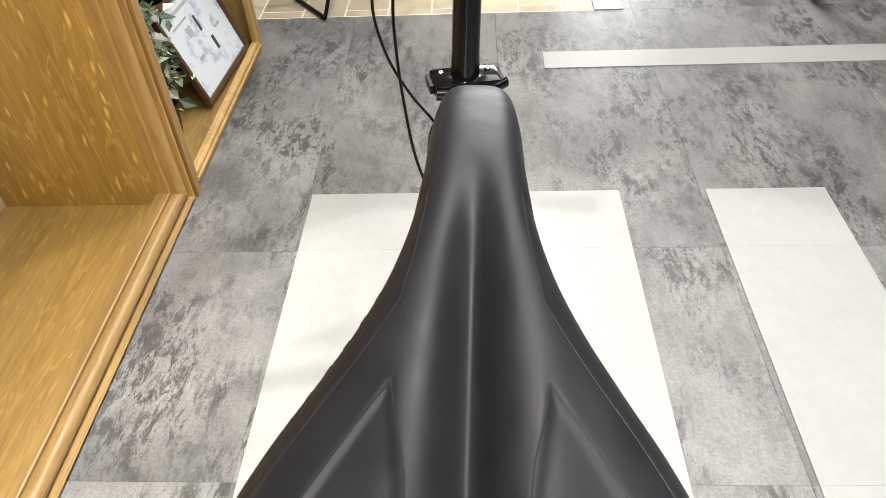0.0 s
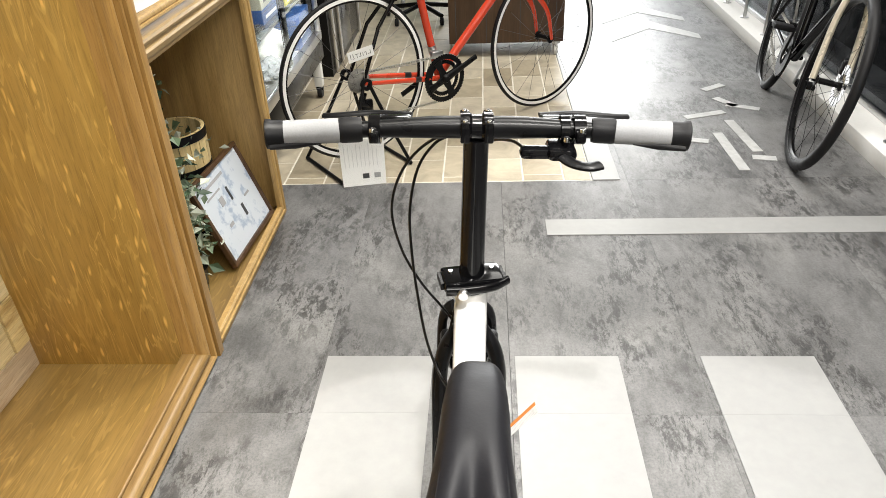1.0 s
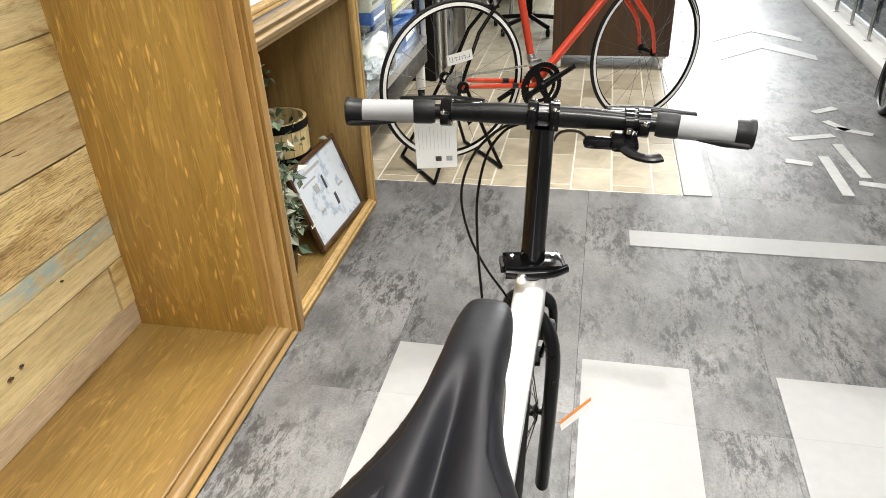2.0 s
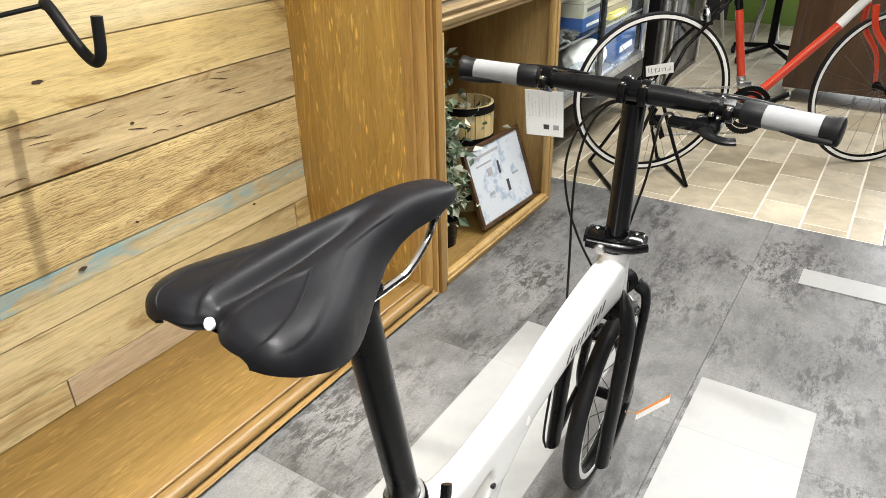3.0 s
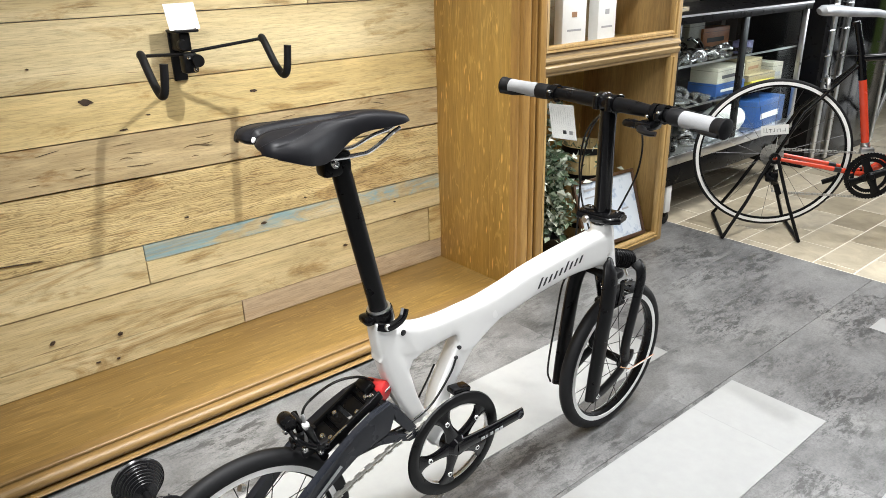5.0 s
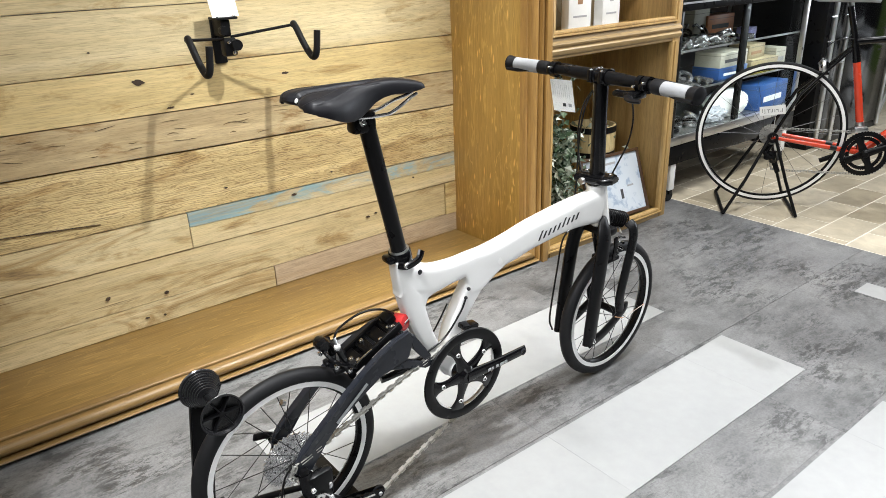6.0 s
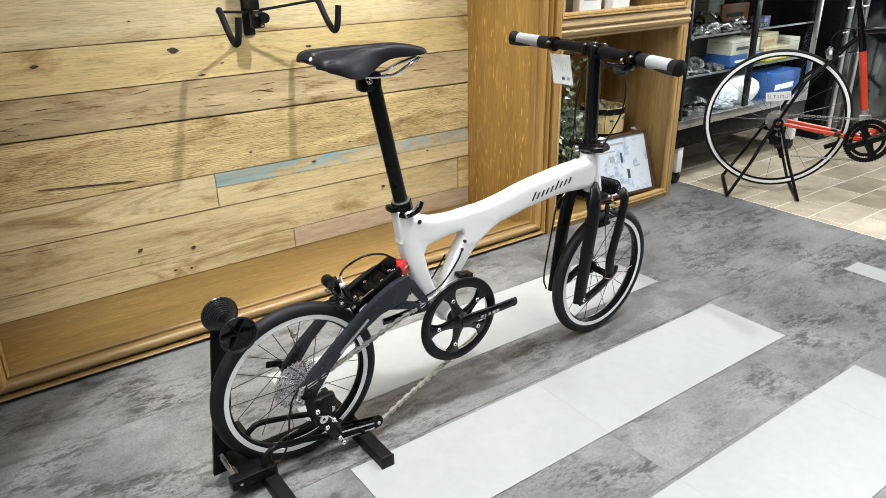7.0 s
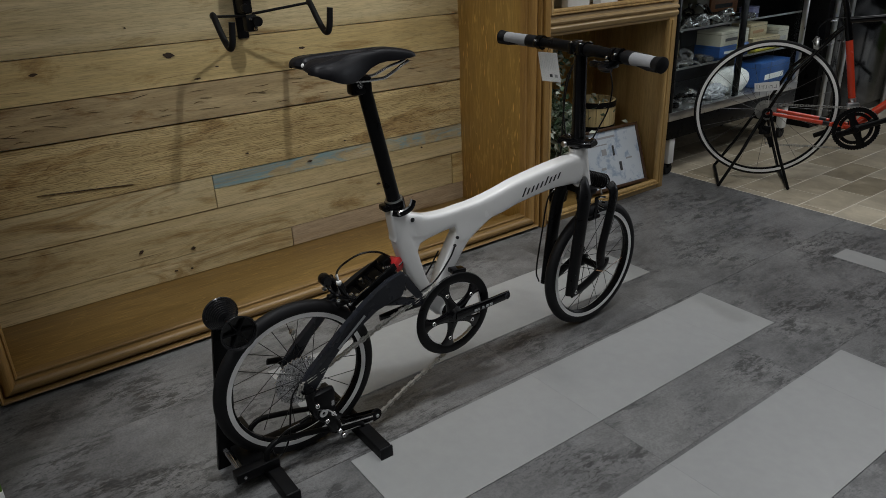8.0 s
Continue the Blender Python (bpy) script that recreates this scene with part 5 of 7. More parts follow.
for k in range(5):
    a = CRANK + radians(36) + k * math.tau / 5
    bm = bmesh.new()
    tube(bm, smooth_path([(0.004, 0.012, 0), (0.004, 0.046, 0), (0.003, 0.070, 0), (0.001, 0.088, 0), (0.000, 0.100, 0)], 4), [(r0, r1) for r0, r1 in smooth_path([(0.008, 0.022), (0.0065, 0.0125), (0.0055, 0.0125), (0.005, 0.021), (0.004, 0.040)], 4)], 14)
    part("spider_arm", bm, GLOSS_BLACK, crankset, "", True, Matrix.Translation(BB) @ Matrix.Rotation(a, 4, "X"))
    part("ring_bolt", bolt(bmesh.new(), 0.005, 0.071, 0, 0.0066, 0.005), CHROME, crankset, "", True, Matrix.Translation(BB) @ Matrix.Rotation(a, 4, "X"))
bm = tube(bmesh.new(), [(0.015, -0.004, 0), (0.016, 0.02, 0), (0.022, 0.09, 0), (0.026, 0.160, 0), (0.026, 0.178, 0)], [(0.007, 0.019), (0.0075, 0.0165), (0.007, 0.0135), (0.007, 0.0135), (0.006, 0.012)], 16)
part("crank_arm", bm, GLOSS_BLACK, crankset, "black right crank arm with an empty pedal hole", True, Matrix.Translation(BB) @ Matrix.Rotation(CRANK, 4, "X"))
part("pedal_hole", lathe(bmesh.new(), [(0.0055, 0), (0.0095, 0), (0.0095, 0.003), (0.0055, 0.003)], 18, Matrix.Translation(BB) @ Matrix.Rotation(CRANK, 4, "X") @ Matrix.Translation((0.0305, 0.168, 0)), True), GREY_BLACK, crankset)
for k, w in enumerate((0.010, 0.004, 0.007, 0.010, 0.009)):
    part("crank_logo", box(bmesh.new(), 0.0275, 0.0285, 0.052 + 0.013 * k, 0.052 + 0.013 * k + w, -0.003, 0.004, 0.0), GREY_DECAL, crankset, "", False, Matrix.Translation(BB) @ Matrix.Rotation(CRANK, 4, "X") @ pose(0, 0, 0, 0, 0, -3))
part("left_crank", tube(bmesh.new(), [(-0.052, 0.107, 0.268), (-0.058, 0.03, 0.264), (-0.062, -0.065, 0.259)], [(0.006, 0.016), (0.006, 0.012), (0.005, 0.010)], 12), GLOSS_BLACK, crankset)
part("bearing_shell", tube(bmesh.new(), [(-0.046, 0.103, 0.268), (0.034, 0.103, 0.268)], 0.019, 20, (0, 1, 0)), GLOSS_BLACK, crankset)
part("chain_guide", box(bmesh.new(), 0.022, 0.050, -0.022, 0.024, -0.006, 0.008, 0.004, Matrix.Translation((0, 0.126, 0.388)) @ pose(0, 0, 0, -10, 0, 0)), GLOSS_BLACK, bike, "black chain guide")


def chain_mesh(loop, pitch=0.0124, w=0.0038, h=0.0052):
    bm = bmesh.new()
    total, pts = 0.0, [Vector(p) for p in loop]
    for a, b in zip(pts, pts[1:]):
        d = b - a
        n = max(1, round(d.length / pitch))
        turn = d.to_track_quat("Y", "X").to_matrix().to_4x4()
        for k in range(n):
            p = a + d * ((k + 0.5) / n)
            total += 1
            ww = w if total % 2 else w * 0.7
            for s in (-1, 1):
                hh = h if total % 2 else h * 0.55
                box(bm, s * ww - 0.0006, s * ww + 0.0006, -pitch * (0.56 if total % 2 else 0.36), pitch * (0.56 if total % 2 else 0.36), -hh, hh, 0.0, Matrix.Translation(p) @ turn)
            tube(bm, [p + turn.to_3x3() @ Vector((-w - 0.0008, pitch * 0.5, 0)), p + turn.to_3x3() @ Vector((w + 0.0008, pitch * 0.5, 0))], 0.0026, 6, (0, 0, 1))
    return bm


cx = 0.043
arc = [(cx, BB.y + 0.108 * math.cos(a), BB.z + 0.108 * math.sin(a)) for a in [radians(118 - 14 * k) for k in range(15)]]
loop = [(0.058, -0.335, 0.268), *arc, (0.050, -0.150, 0.046), (0.051, -0.166, 0.044), (0.053, -0.260, 0.082), (0.055, -0.290, 0.112), (0.056, -0.318, 0.150), (0.057, -0.352, 0.214), (0.058, -0.374, 0.240), (0.058, -0.362, 0.262), (0.058, -0.335, 0.268)]
rear_chain = part("chain", chain_mesh(loop), CHAIN_STEEL, bike, "silver roller chain", False)
mech = part("rear_derailleur", box(bmesh.new(), 0.060, 0.086, -0.348, -0.286, 0.158, 0.234, 0.012), SATIN_BLACK, bike, "black rear derailleur")
part("mech_arm", tube(bmesh.new(), [(0.068, -0.346, 0.238), (0.078, -0.346, 0.205), (0.076, -0.330, 0.165)], [(0.009, 0.016)] * 3, 12), GLOSS_BLACK, mech)
part("mech_knuckle", tube(bmesh.new(), smooth_path([(0.076, -0.325, 0.165), (0.078, -0.300, 0.130), (0.070, -0.288, 0.095)], 4), [(0.011, 0.017)] * 9, 12), SATIN_BLACK, mech)
part("mech_link", tube(bmesh.new(), [(0.082, -0.318, 0.172), (0.084, -0.280, 0.136)], [(0.005, 0.009)] * 2, 10), GLOSS_BLACK, mech)
part("mech_plate", lathe(bmesh.new(), [(0.004, 0.0875), (0.011, 0.0875), (0.011, 0.0905), (0.004, 0.0905)], 20, Matrix.Translation((0, -0.326, 0.176)), True), ALU, mech, "bright derailleur ring")
part("mech_cap", box(bmesh.new(), 0.0850, 0.0895, -0.303, -0.294, 0.184, 0.200, 0.003), PART_STEEL, mech, "bright cast plate")
part("mech_barrel", tube(bmesh.new(), [(0.074, -0.356, 0.172), (0.072, -0.384, 0.166)], 0.006, 10), GLOSS_BLACK, mech)
part("mech_spring", tube(bmesh.new(), smooth_path([(0.086, -0.338, 0.190), (0.090, -0.316, 0.182), (0.088, -0.292, 0.150)], 4), 0.0022, 6), CHROME, mech)
for y, z in ((-0.340, 0.204), (-0.318, 0.146), (-0.300, 0.160), (-0.286, 0.096), (-0.276, 0.076)):
    part("mech_bolt", bolt(bmesh.new(), 0.084, y, z, 0.0068, 0.007), CHROME, mech)
for x in (0.045, 0.059):
    part("cage_plate", arm_plate([(-0.300, 0.098), (-0.290, 0.108), (-0.272, 0.100), (-0.152, 0.066), (-0.146, 0.056), (-0.152, 0.044), (-0.168, 0.042), (-0.288, 0.070)], x, x + 0.0022, 0.0), GLOSS_BLACK, mech)
for z in (0.000, 0.016):
    part("cage_rod", tube(bmesh.new(), [(0.063, -0.270, 0.066 + z * 1.3), (0.063, -0.176, 0.048 + z)], 0.0024, 8), CHROME, mech, "bright cage rod")
for y, z in ((-0.284, 0.092), (-0.160, 0.056)):
    wheel = part("jockey_wheel", lathe(bmesh.new(), [(0.004, -0.003), (0.016, -0.003), (0.016, 0.003), (0.004, 0.003)], 22, Matrix.Translation((0.053, y, z)), True), GRIP_BLACK, mech)
    part("jockey_bolt", bolt(bmesh.new(), 0.061, y, z, 0.005, 0.004), ALU, wheel)
part("mech_cable", tube(bmesh.new(), smooth_path([(0.064, -0.350, 0.160), (0.062, -0.420, 0.150), (0.059, -0.456, 0.110), (0.057, -0.440, 0.080), (0.056, -0.410, 0.120), (0.052, -0.385, 0.240), (0.056, -0.330, 0.278)], 6), 0.0024, 8), CABLE, mech)

# the rear end sags on its elastomer: the wheel drops, the arm and chain follow from the pivot
SAG = 0.023
for ob in [rear_wheel, *rear_wheel.children_recursive]:
    if not ob.data.get("sagged"):
        ob.data.transform(Matrix.Translation((0, -0.002, -SAG)))
        ob.data["sagged"] = True
for ob in [arm, *arm.children, mech, *mech.children_recursive, rear_chain]:
    for v in ob.data.vertices:
        v.co.z -= SAG * min(1.1, max(0.0, (-0.06 - v.co.y) / 0.286))

# price card in a clear sleeve, hung from the bar
card = thing("price_card", "white price card in a clear sleeve hung from the handlebar", "price tag", Matrix.Translation((-0.133, 0.624, 0.893)) @ pose(0, 0, 0, 16, 0, 12))
boxed("card", CARD, card, (-0.034, 0.034, -0.0005, 0.0005, -0.100, -0.006), 0.0, "", None, False)
part("sleeve", box(bmesh.new(), -0.037, 0.037, -0.0016, -0.0012, -0.104, 0.0), SLEEVE, card, "clear plastic sleeve", False).visible_shadow = False
for k in range(9):
    boxed("print_line", PALE_INK, card, (-0.028 + 0.0062 * k, -0.0270 + 0.0062 * k, -0.0010, -0.0006, -0.060, -0.014 - 0.006 * (k % 3)), 0.0, "", None, False)
boxed("print_mark", INK, card, (-0.002, 0.008, -0.0010, -0.0006, -0.085, -0.075), 0.0, "dark printed mark", None, False)
boxed("print_mark", GREY_INK, card, (0.016, 0.026, -0.0010, -0.0006, -0.085, -0.075), 0.0, "", None, False)
part("tie", tube(bmesh.new(), smooth_path([(0.0, 0, -0.004), (0.004, 0.006, 0.008), (0.0, 0.012, 0.018)], 4), 0.0009, 6), CABLE, card)

# ---- wheel stand ----
stand = thing("bicycle_stand", "black steel wheel stand gripping the rear tyre between ribbed rollers", "bicycle stand")
for y in (-0.205, -0.462):
    boxed("foot_bar", BLACK_STEEL, stand, (-0.190, 0.175, y - 0.017, y + 0.017, 0.0, 0.034), 0.003)
    boxed("foot_cap", GRIP_BLACK, stand, (0.172, 0.178, y - 0.0185, y + 0.0185, 0.0, 0.0355), 0.003)
boxed("base_beam", BLACK_STEEL, stand, (-0.050, -0.020, -0.540, -0.188, 0.0345, 0.050), 0.002)
boxed("side_block", BLACK_STEEL, stand, (0.040, 0.070, -0.556, -0.446, 0.0345, 0.060), 0.002)
part("bolt", bolt(bmesh.new(), 0.070, -0.535, 0.047, 0.004, 0.002), CHROME, stand)
part("upright", arm_plate([(-0.564, 0.0), (-0.532, 0.0), (-0.512, 0.050), (-0.466, 0.440), (-0.508, 0.440)], -0.066, -0.052, 0.002), BLACK_STEEL, stand)
boxed("rear_plate", BLACK_STEEL, stand, (-0.051, 0.0395, -0.528, -0.470, 0.0505, 0.058), 0.002)
part("axle_rod", tube(bmesh.new(), [(-0.090, -0.494, 0.434), (0.078, -0.494, 0.434)], 0.006, 12, (0, 1, 0)), BLACK_STEEL, stand)
for x in (-0.052, 0.058):
    part("cradle_rod", tube(bmesh.new(), smooth_path([(x, -0.472, 0.030), (x, -0.472, 0.075), (x, -0.458, 0.093), (x, -0.430, 0.100), (x, -0.340, 0.080), (x, -0.265, 0.058), (x, -0.215, 0.046), (x, -0.205, 0.030)], 5), 0.0075, 10), BLACK_STEEL, stand, "bent black rod beside the tyre")
part("spindle", tube(bmesh.new(), [(-0.051, -0.540, 0.052), (0.039, -0.540, 0.052)], 0.0065, 14, (0, 1, 0)), PART_STEEL, stand, "bare steel spindle")
for sx in (-1, 1):
    prof = [(0.009, 0.0)]
    for k in range(8):
        r = 0.0165 + 0.0031 * k
        prof += [(r - 0.0022, 0.0047 * k + 0.0006), (r + 0.0028, 0.0047 * k + 0.0014), (r + 0.0034, 0.0047 * k + 0.0026), (r + 0.0028, 0.0047 * k + 0.0038)]
    prof += [(0.0425, 0.039), (0.0395, 0.039), (0.035, 0.028), (0.009, 0.023)]
    seat = Matrix.Translation((0.022 + sx * 0.020, -0.494, 0.434)) @ (pose(0, 0, 0, 0, 0, 0) if sx > 0 else pose(0, 0, 0, 0, 180, 0))
    roller = part("roller", lathe(bmesh.new(), prof, 40), ROLLER, stand, "black ribbed plastic roller", True, seat, 30)
    for k in range(6):
        part("roller_rib", box(bmesh.new(), 0.024, 0.0355, 0.006, 0.0375, -0.0010, 0.0010, 0.0), GRIP_BLACK, roller, "", False, seat @ Matrix.Rotation(k * math.tau / 6, 4, "X"))

# ---- wall hanger for a bicycle ----
hanger = thing("wall_bike_hook", "black steel bicycle hanger with two padded hooks on planks", "wall hook")
boxed("wall_plate", BLACK_STEEL, hanger, (-1.187, -1.176, 0.070, 0.112, 0.900, 1.050), 0.003)
boxed("bracket", BLACK_STEEL, hanger, (-1.176, -1.100, 0.074, 0.108, 0.990, 1.044), 0.006)
boxed("pivot_block", BLACK_STEEL, hanger, (-1.120, -1.080, 0.070, 0.114, 0.930, 0.988), 0.008)
boxed("top_flange", BLACK_STEEL, hanger, (-1.160, -1.085, 0.058, 0.130, 1.044, 1.052), 0.003)
for y, z in ((0.065, 1.0525), (0.122, 1.0525)):
    part("bolt", bolt(bmesh.new(), -1.100, y, z, 0.006, 0.005, "z"), CHROME, hanger)
part("bolt", bolt(bmesh.new(), -1.079, 0.100, 0.942, 0.007, 0.006), CHROME, hanger)
part("bolt", bolt(bmesh.new(), -1.079, 0.085, 0.975, 0.006, 0.008), CHROME, hanger)
part("pivot_knuckle", lathe(bmesh.new(), [(0.006, -0.012), (0.017, -0.012), (0.019, 0.0), (0.017, 0.012), (0.006, 0.012)], 20, Matrix.Translation((-1.075, 0.108, 0.965))), BLACK_STEEL, hanger)
part("pivot_knuckle", lathe(bmesh.new(), [(0.006, -0.010), (0.014, -0.010), (0.015, 0.0), (0.014, 0.010), (0.006, 0.010)], 20, Matrix.Translation((-1.082, 0.074, 1.012))), BLACK_STEEL, hanger)
part("arm_rod", tube(bmesh.new(), [(-1.095, 0.075, 0.985), (-1.008, -0.070, 1.000)], 0.0048, 10), BLACK_STEEL, hanger)
part("arm_rod", tube(bmesh.new(), [(-1.095, 0.100, 0.990), (-1.008, 0.285, 1.018)], 0.0048, 10), BLACK_STEEL, hanger)
for y, z in ((0.0, 0.0), (0.355, 0.0165)):
    pts = [(-1.016, y - 0.068, 1.000 + z), (-1.006, y - 0.070, 1.004 + z), (-0.985, y - 0.072, 0.990 + z), (-0.955, y - 0.072, 0.957 + z), (-0.925, y - 0.071, 0.926 + z), (-0.900, y - 0.070, 0.909 + z), (-0.884, y - 0.068, 0.910 + z), (-0.876, y - 0.064, 0.930 + z), (-0.873, y - 0.058, 0.990 + z)]
    part("padded_hook", tube(bmesh.new(), smooth_path(pts, 5), 0.0108, 14), GRIP_BLACK, hanger)
part("card", box(bmesh.new(), -0.0006, 0.0006, -0.046, 0.046, 0.0, 0.075, 0.0, Matrix.Translation((-1.098, 0.095, 1.052)) @ pose(0, 0, 0, 0, -18, 4)), PAPER, hanger, "white card", False)

# ---- on and in the oak bookcase ----
barrel = thing("wooden_barrel", "small pale wooden barrel planter with two black hoops", "barrel", Matrix.Translation((-0.965, 1.755, 0.034)))
for k in range(18):
    bm = bmesh.new()
    a0, a1 = math.tau * k / 18 + 0.012, math.tau * (k + 1) / 18 - 0.012
    rings = []
    for z, r in ((0.0, 0.086), (0.14, 0.097), (0.28, 0.104), (0.42, 0.107)):
        rings.append([bm.verts.new((rr * math.cos(a), rr * math.sin(a), z)) for rr, a in ((r, a0), (r, a1), (r - 0.012, a1), (r - 0.012, a0))])
    for p, q in zip(rings, rings[1:]):
        for i in range(4):
            bm.faces.new((p[i], p[(i + 1) % 4], q[(i + 1) % 4], q[i]))
    bm.faces.new(rings[0])
    bm.faces.new(rings[-1])
    part("stave", bm, BARREL_WOOD, barrel, "", False)
UPRIGHT = pose(0, 0, 0, 0, -90, 0)
for z0, z1, r0, r1 in ((0.392, 0.420, 0.1062, 0.1072), (0.278, 0.302, 0.1038, 0.1046), (0.05, 0.075, 0.0898, 0.0918)):
    part("hoop", lathe(bmesh.new(), [(r0 - 0.001, z0), (r0 + 0.002, z0), (r1 + 0.002, z1), (r1 - 0.001, z1)], 40, UPRIGHT, True), BLACK_STEEL, barrel, "black iron hoop")
part("soil", lathe(bmesh.new(), [(0.001, 0.32), (0.091, 0.32), (0.091, 0.31), (0.001, 0.31)], 24, UPRIGHT), SUBFLOOR, barrel)


def foliage(count, centre, spread, size, seed, droop=0.0):
    """Many small pointed leaves, each two bent faces."""
    r = random.Random(seed)
    bm = bmesh.new()
    for _ in range(count):
        p = Vector(centre) + Vector((r.gauss(0, spread[0]), r.gauss(0, spread[1]), r.uniform(-spread[2], spread[2])))
        s = size * r.uniform(0.6, 1.3)
        m = Matrix.Translation(p) @ Euler((r.uniform(-1.2, 1.2) - droop, r.uniform(-1.2, 1.2), r.uniform(0, 6.28))).to_matrix().to_4x4()
        pts = [(0, 0, 0), (s * 0.32, s * 0.45, s * 0.10), (0, s, -s * 0.05), (-s * 0.32, s * 0.45, s * 0.10), (0, s * 0.5, -s * 0.03)]
        v = [bm.verts.new(m @ Vector(q)) for q in pts]
        for tri in ((0, 1, 4), (1, 2, 4), (2, 3, 4), (3, 0, 4)):
            bm.faces.new([v[i] for i in tri])
    return bm


plant = thing("ivy_plant", "artificial trailing ivy with dusty grey-green leaves beside the barrel", "plant")
part("leaves", foliage(560, (-0.862, 1.415, 0.315), (0.036, 0.046, 0.175), 0.040, 5), LEAF, plant, "grey-green ivy leaves", False)
bm = bmesh.new()
r = random.Random(3)
for k in range(12):
    a = r.uniform(0, 6.28)
    tube(bm, smooth_path([(-0.86, 1.415, 0.10), (-0.86 + 0.03 * math.cos(a), 1.415 + 0.03 * math.sin(a), 0.25), (-0.86 + 0.07 * math.cos(a), 1.415 + 0.07 * math.sin(a), 0.30 + r.uniform(-0.15, 0.18))], 4), 0.0016, 5)
part("stems", bm, LEAF, plant)
part("pot", lathe(bmesh.new(), [(0.045, 0.0), (0.058, 0.10), (0.062, 0.105), (0.052, 0.105), (0.048, 0.09)], 28, Matrix.Translation((-0.86, 1.415, 0.034)) @ UPRIGHT), SATIN_BLACK, plant, "black pot")
ivy = thing("ivy_in_barrel", "green ivy sprig growing out of the barrel planter", "plant")
part("leaves", foliage(90, (-0.965, 1.73, 0.40), (0.05, 0.05, 0.06), 0.035, 8), LEAF, ivy, "", False)
tall_ivy = thing("dark_ivy", "dark green hanging ivy in the shaded bay corner", "plant")
part("leaves", foliage(300, (-0.885, 1.375, 0.55), (0.040, 0.045, 0.17), 0.04, 15), LEAF, tall_ivy, "", False)

# framed print leaning in the bay
picture = thing("framed_print", "dark-framed pale blue printed sheet leaning in the bookcase bay", "picture frame")
P0, P1, P2 = Vector((-0.768, 1.545, 0.048)), Vector((-0.742, 1.925, 0.048)), Vector((-0.850, 1.960, 0.330))
ex = (P1 - P0).normalized()
ez = (Vector((-0.868, 1.575, 0.335)) - P0)
ez = (ez - ex * ez.dot(ex)).normalized()
en = ez.cross(ex).normalized() * -1
PM = Matrix((ex, en, ez)).transposed().to_4x4()
PM.translation = P0
PW, PH = (P1 - P0).length, 0.300
for d in ((0, PW, -0.008, 0.010, 0, 0.014), (0, PW, -0.008, 0.010, PH - 0.014, PH), (0, 0.014, -0.008, 0.010, 0.014, PH - 0.014), (PW - 0.014, PW, -0.008, 0.010, 0.014, PH - 0.014)):
    boxed("frame_bar", WALNUT, picture, d, 0.0015, "", PM)
boxed("sheet", POSTER, picture, (0.014, PW - 0.014, -0.001, 0.001, 0.014, PH - 0.014), 0.0, "pale blue print", PM, False)
for k, (u, v, w, h) in enumerate(((0.06, 0.25, 0.16, 0.010), (0.06, 0.22, 0.10, 0.006), (0.19, 0.16, 0.012, 0.05), (0.22, 0.08, 0.016, 0.045), (0.10, 0.10, 0.03, 0.012), (0.27, 0.13, 0.04, 0.008), (0.12, 0.17, 0.03, 0.03))):
    for sy in (-1, 1):
        boxed("print_mark", GREY_INK if k < 2 or k > 3 else INK, picture, (u, u + w, sy * 0.0018 - 0.0005, sy * 0.0018 + 0.0005, v, v + h), 0.0, "", PM, False)

# white booklets and drawing on the upper shelf
for k, (y, w, h, d, turn) in enumerate(((1.47, 0.12, 0.24, 0.045, -6), (1.66, 0.12, 0.24, 0.045, 4), (1.565, 0.07, 0.16, 0.02, 0))):
    bk = thing("display_box", "white boxed booklet standing on the oak shelf", "box", Matrix.Translation((-0.84 if k < 2 else -0.90, y, 0.8995)) @ pose(0, 0, 0, 0, 0, turn), "boxes on the shelf")
    boxed("carton", PAPER, bk, (-d / 2, d / 2, -w / 2, w / 2, 0.004, h), 0.002)
    boxed("print_block", BROWN_BOX if k != 1 else GREY_INK, bk, (d / 2, d / 2 + 0.0008, -w * 0.12, w * 0.10, h * 0.46, h * 0.54), 0.0, "", None, False)
    boxed("print_line", GREY_INK, bk, (d / 2, d / 2 + 0.0008, -w * 0.3, w * 0.3, h * 0.25, h * 0.28), 0.0, "", None, False)
    boxed("base_card", PAPER, bk, (-0.03, 0.04, -w * 0.65, w * 0.65, 0.0, 0.004), 0.001)
sketch = thing("line_drawing", "cream sheet with a fine brown line drawing of bicycles", "drawing", Matrix.Translation((-1.05, 1.60, 0.8995)) @ pose(0, 0, 0, 0, -14, 0))
boxed("sheet", CREAM_BOX, sketch, (-0.003, 0.003, -0.30, 0.30, 0.0, 0.24), 0.001)
for k in range(4):
    y, z = -0.20 + 0.12 * k, 0.09 + 0.02 * (k % 2)
    part("drawn_ring", tube(bmesh.new(), [(0.0042, y + 0.045 * math.cos(a), z + 0.045 * math.sin(a)) for a in [math.tau * j / 24 for j in range(24)]], 0.0008, 5, closed=True), BROWN_BOX, sketch)
    part("drawn_line", tube(bmesh.new(), [(0.0042, y, z), (0.0042, y + 0.05, z + 0.05), (0.0042, y + 0.12, z + 0.01)], 0.0008, 5), BROWN_BOX, sketch)

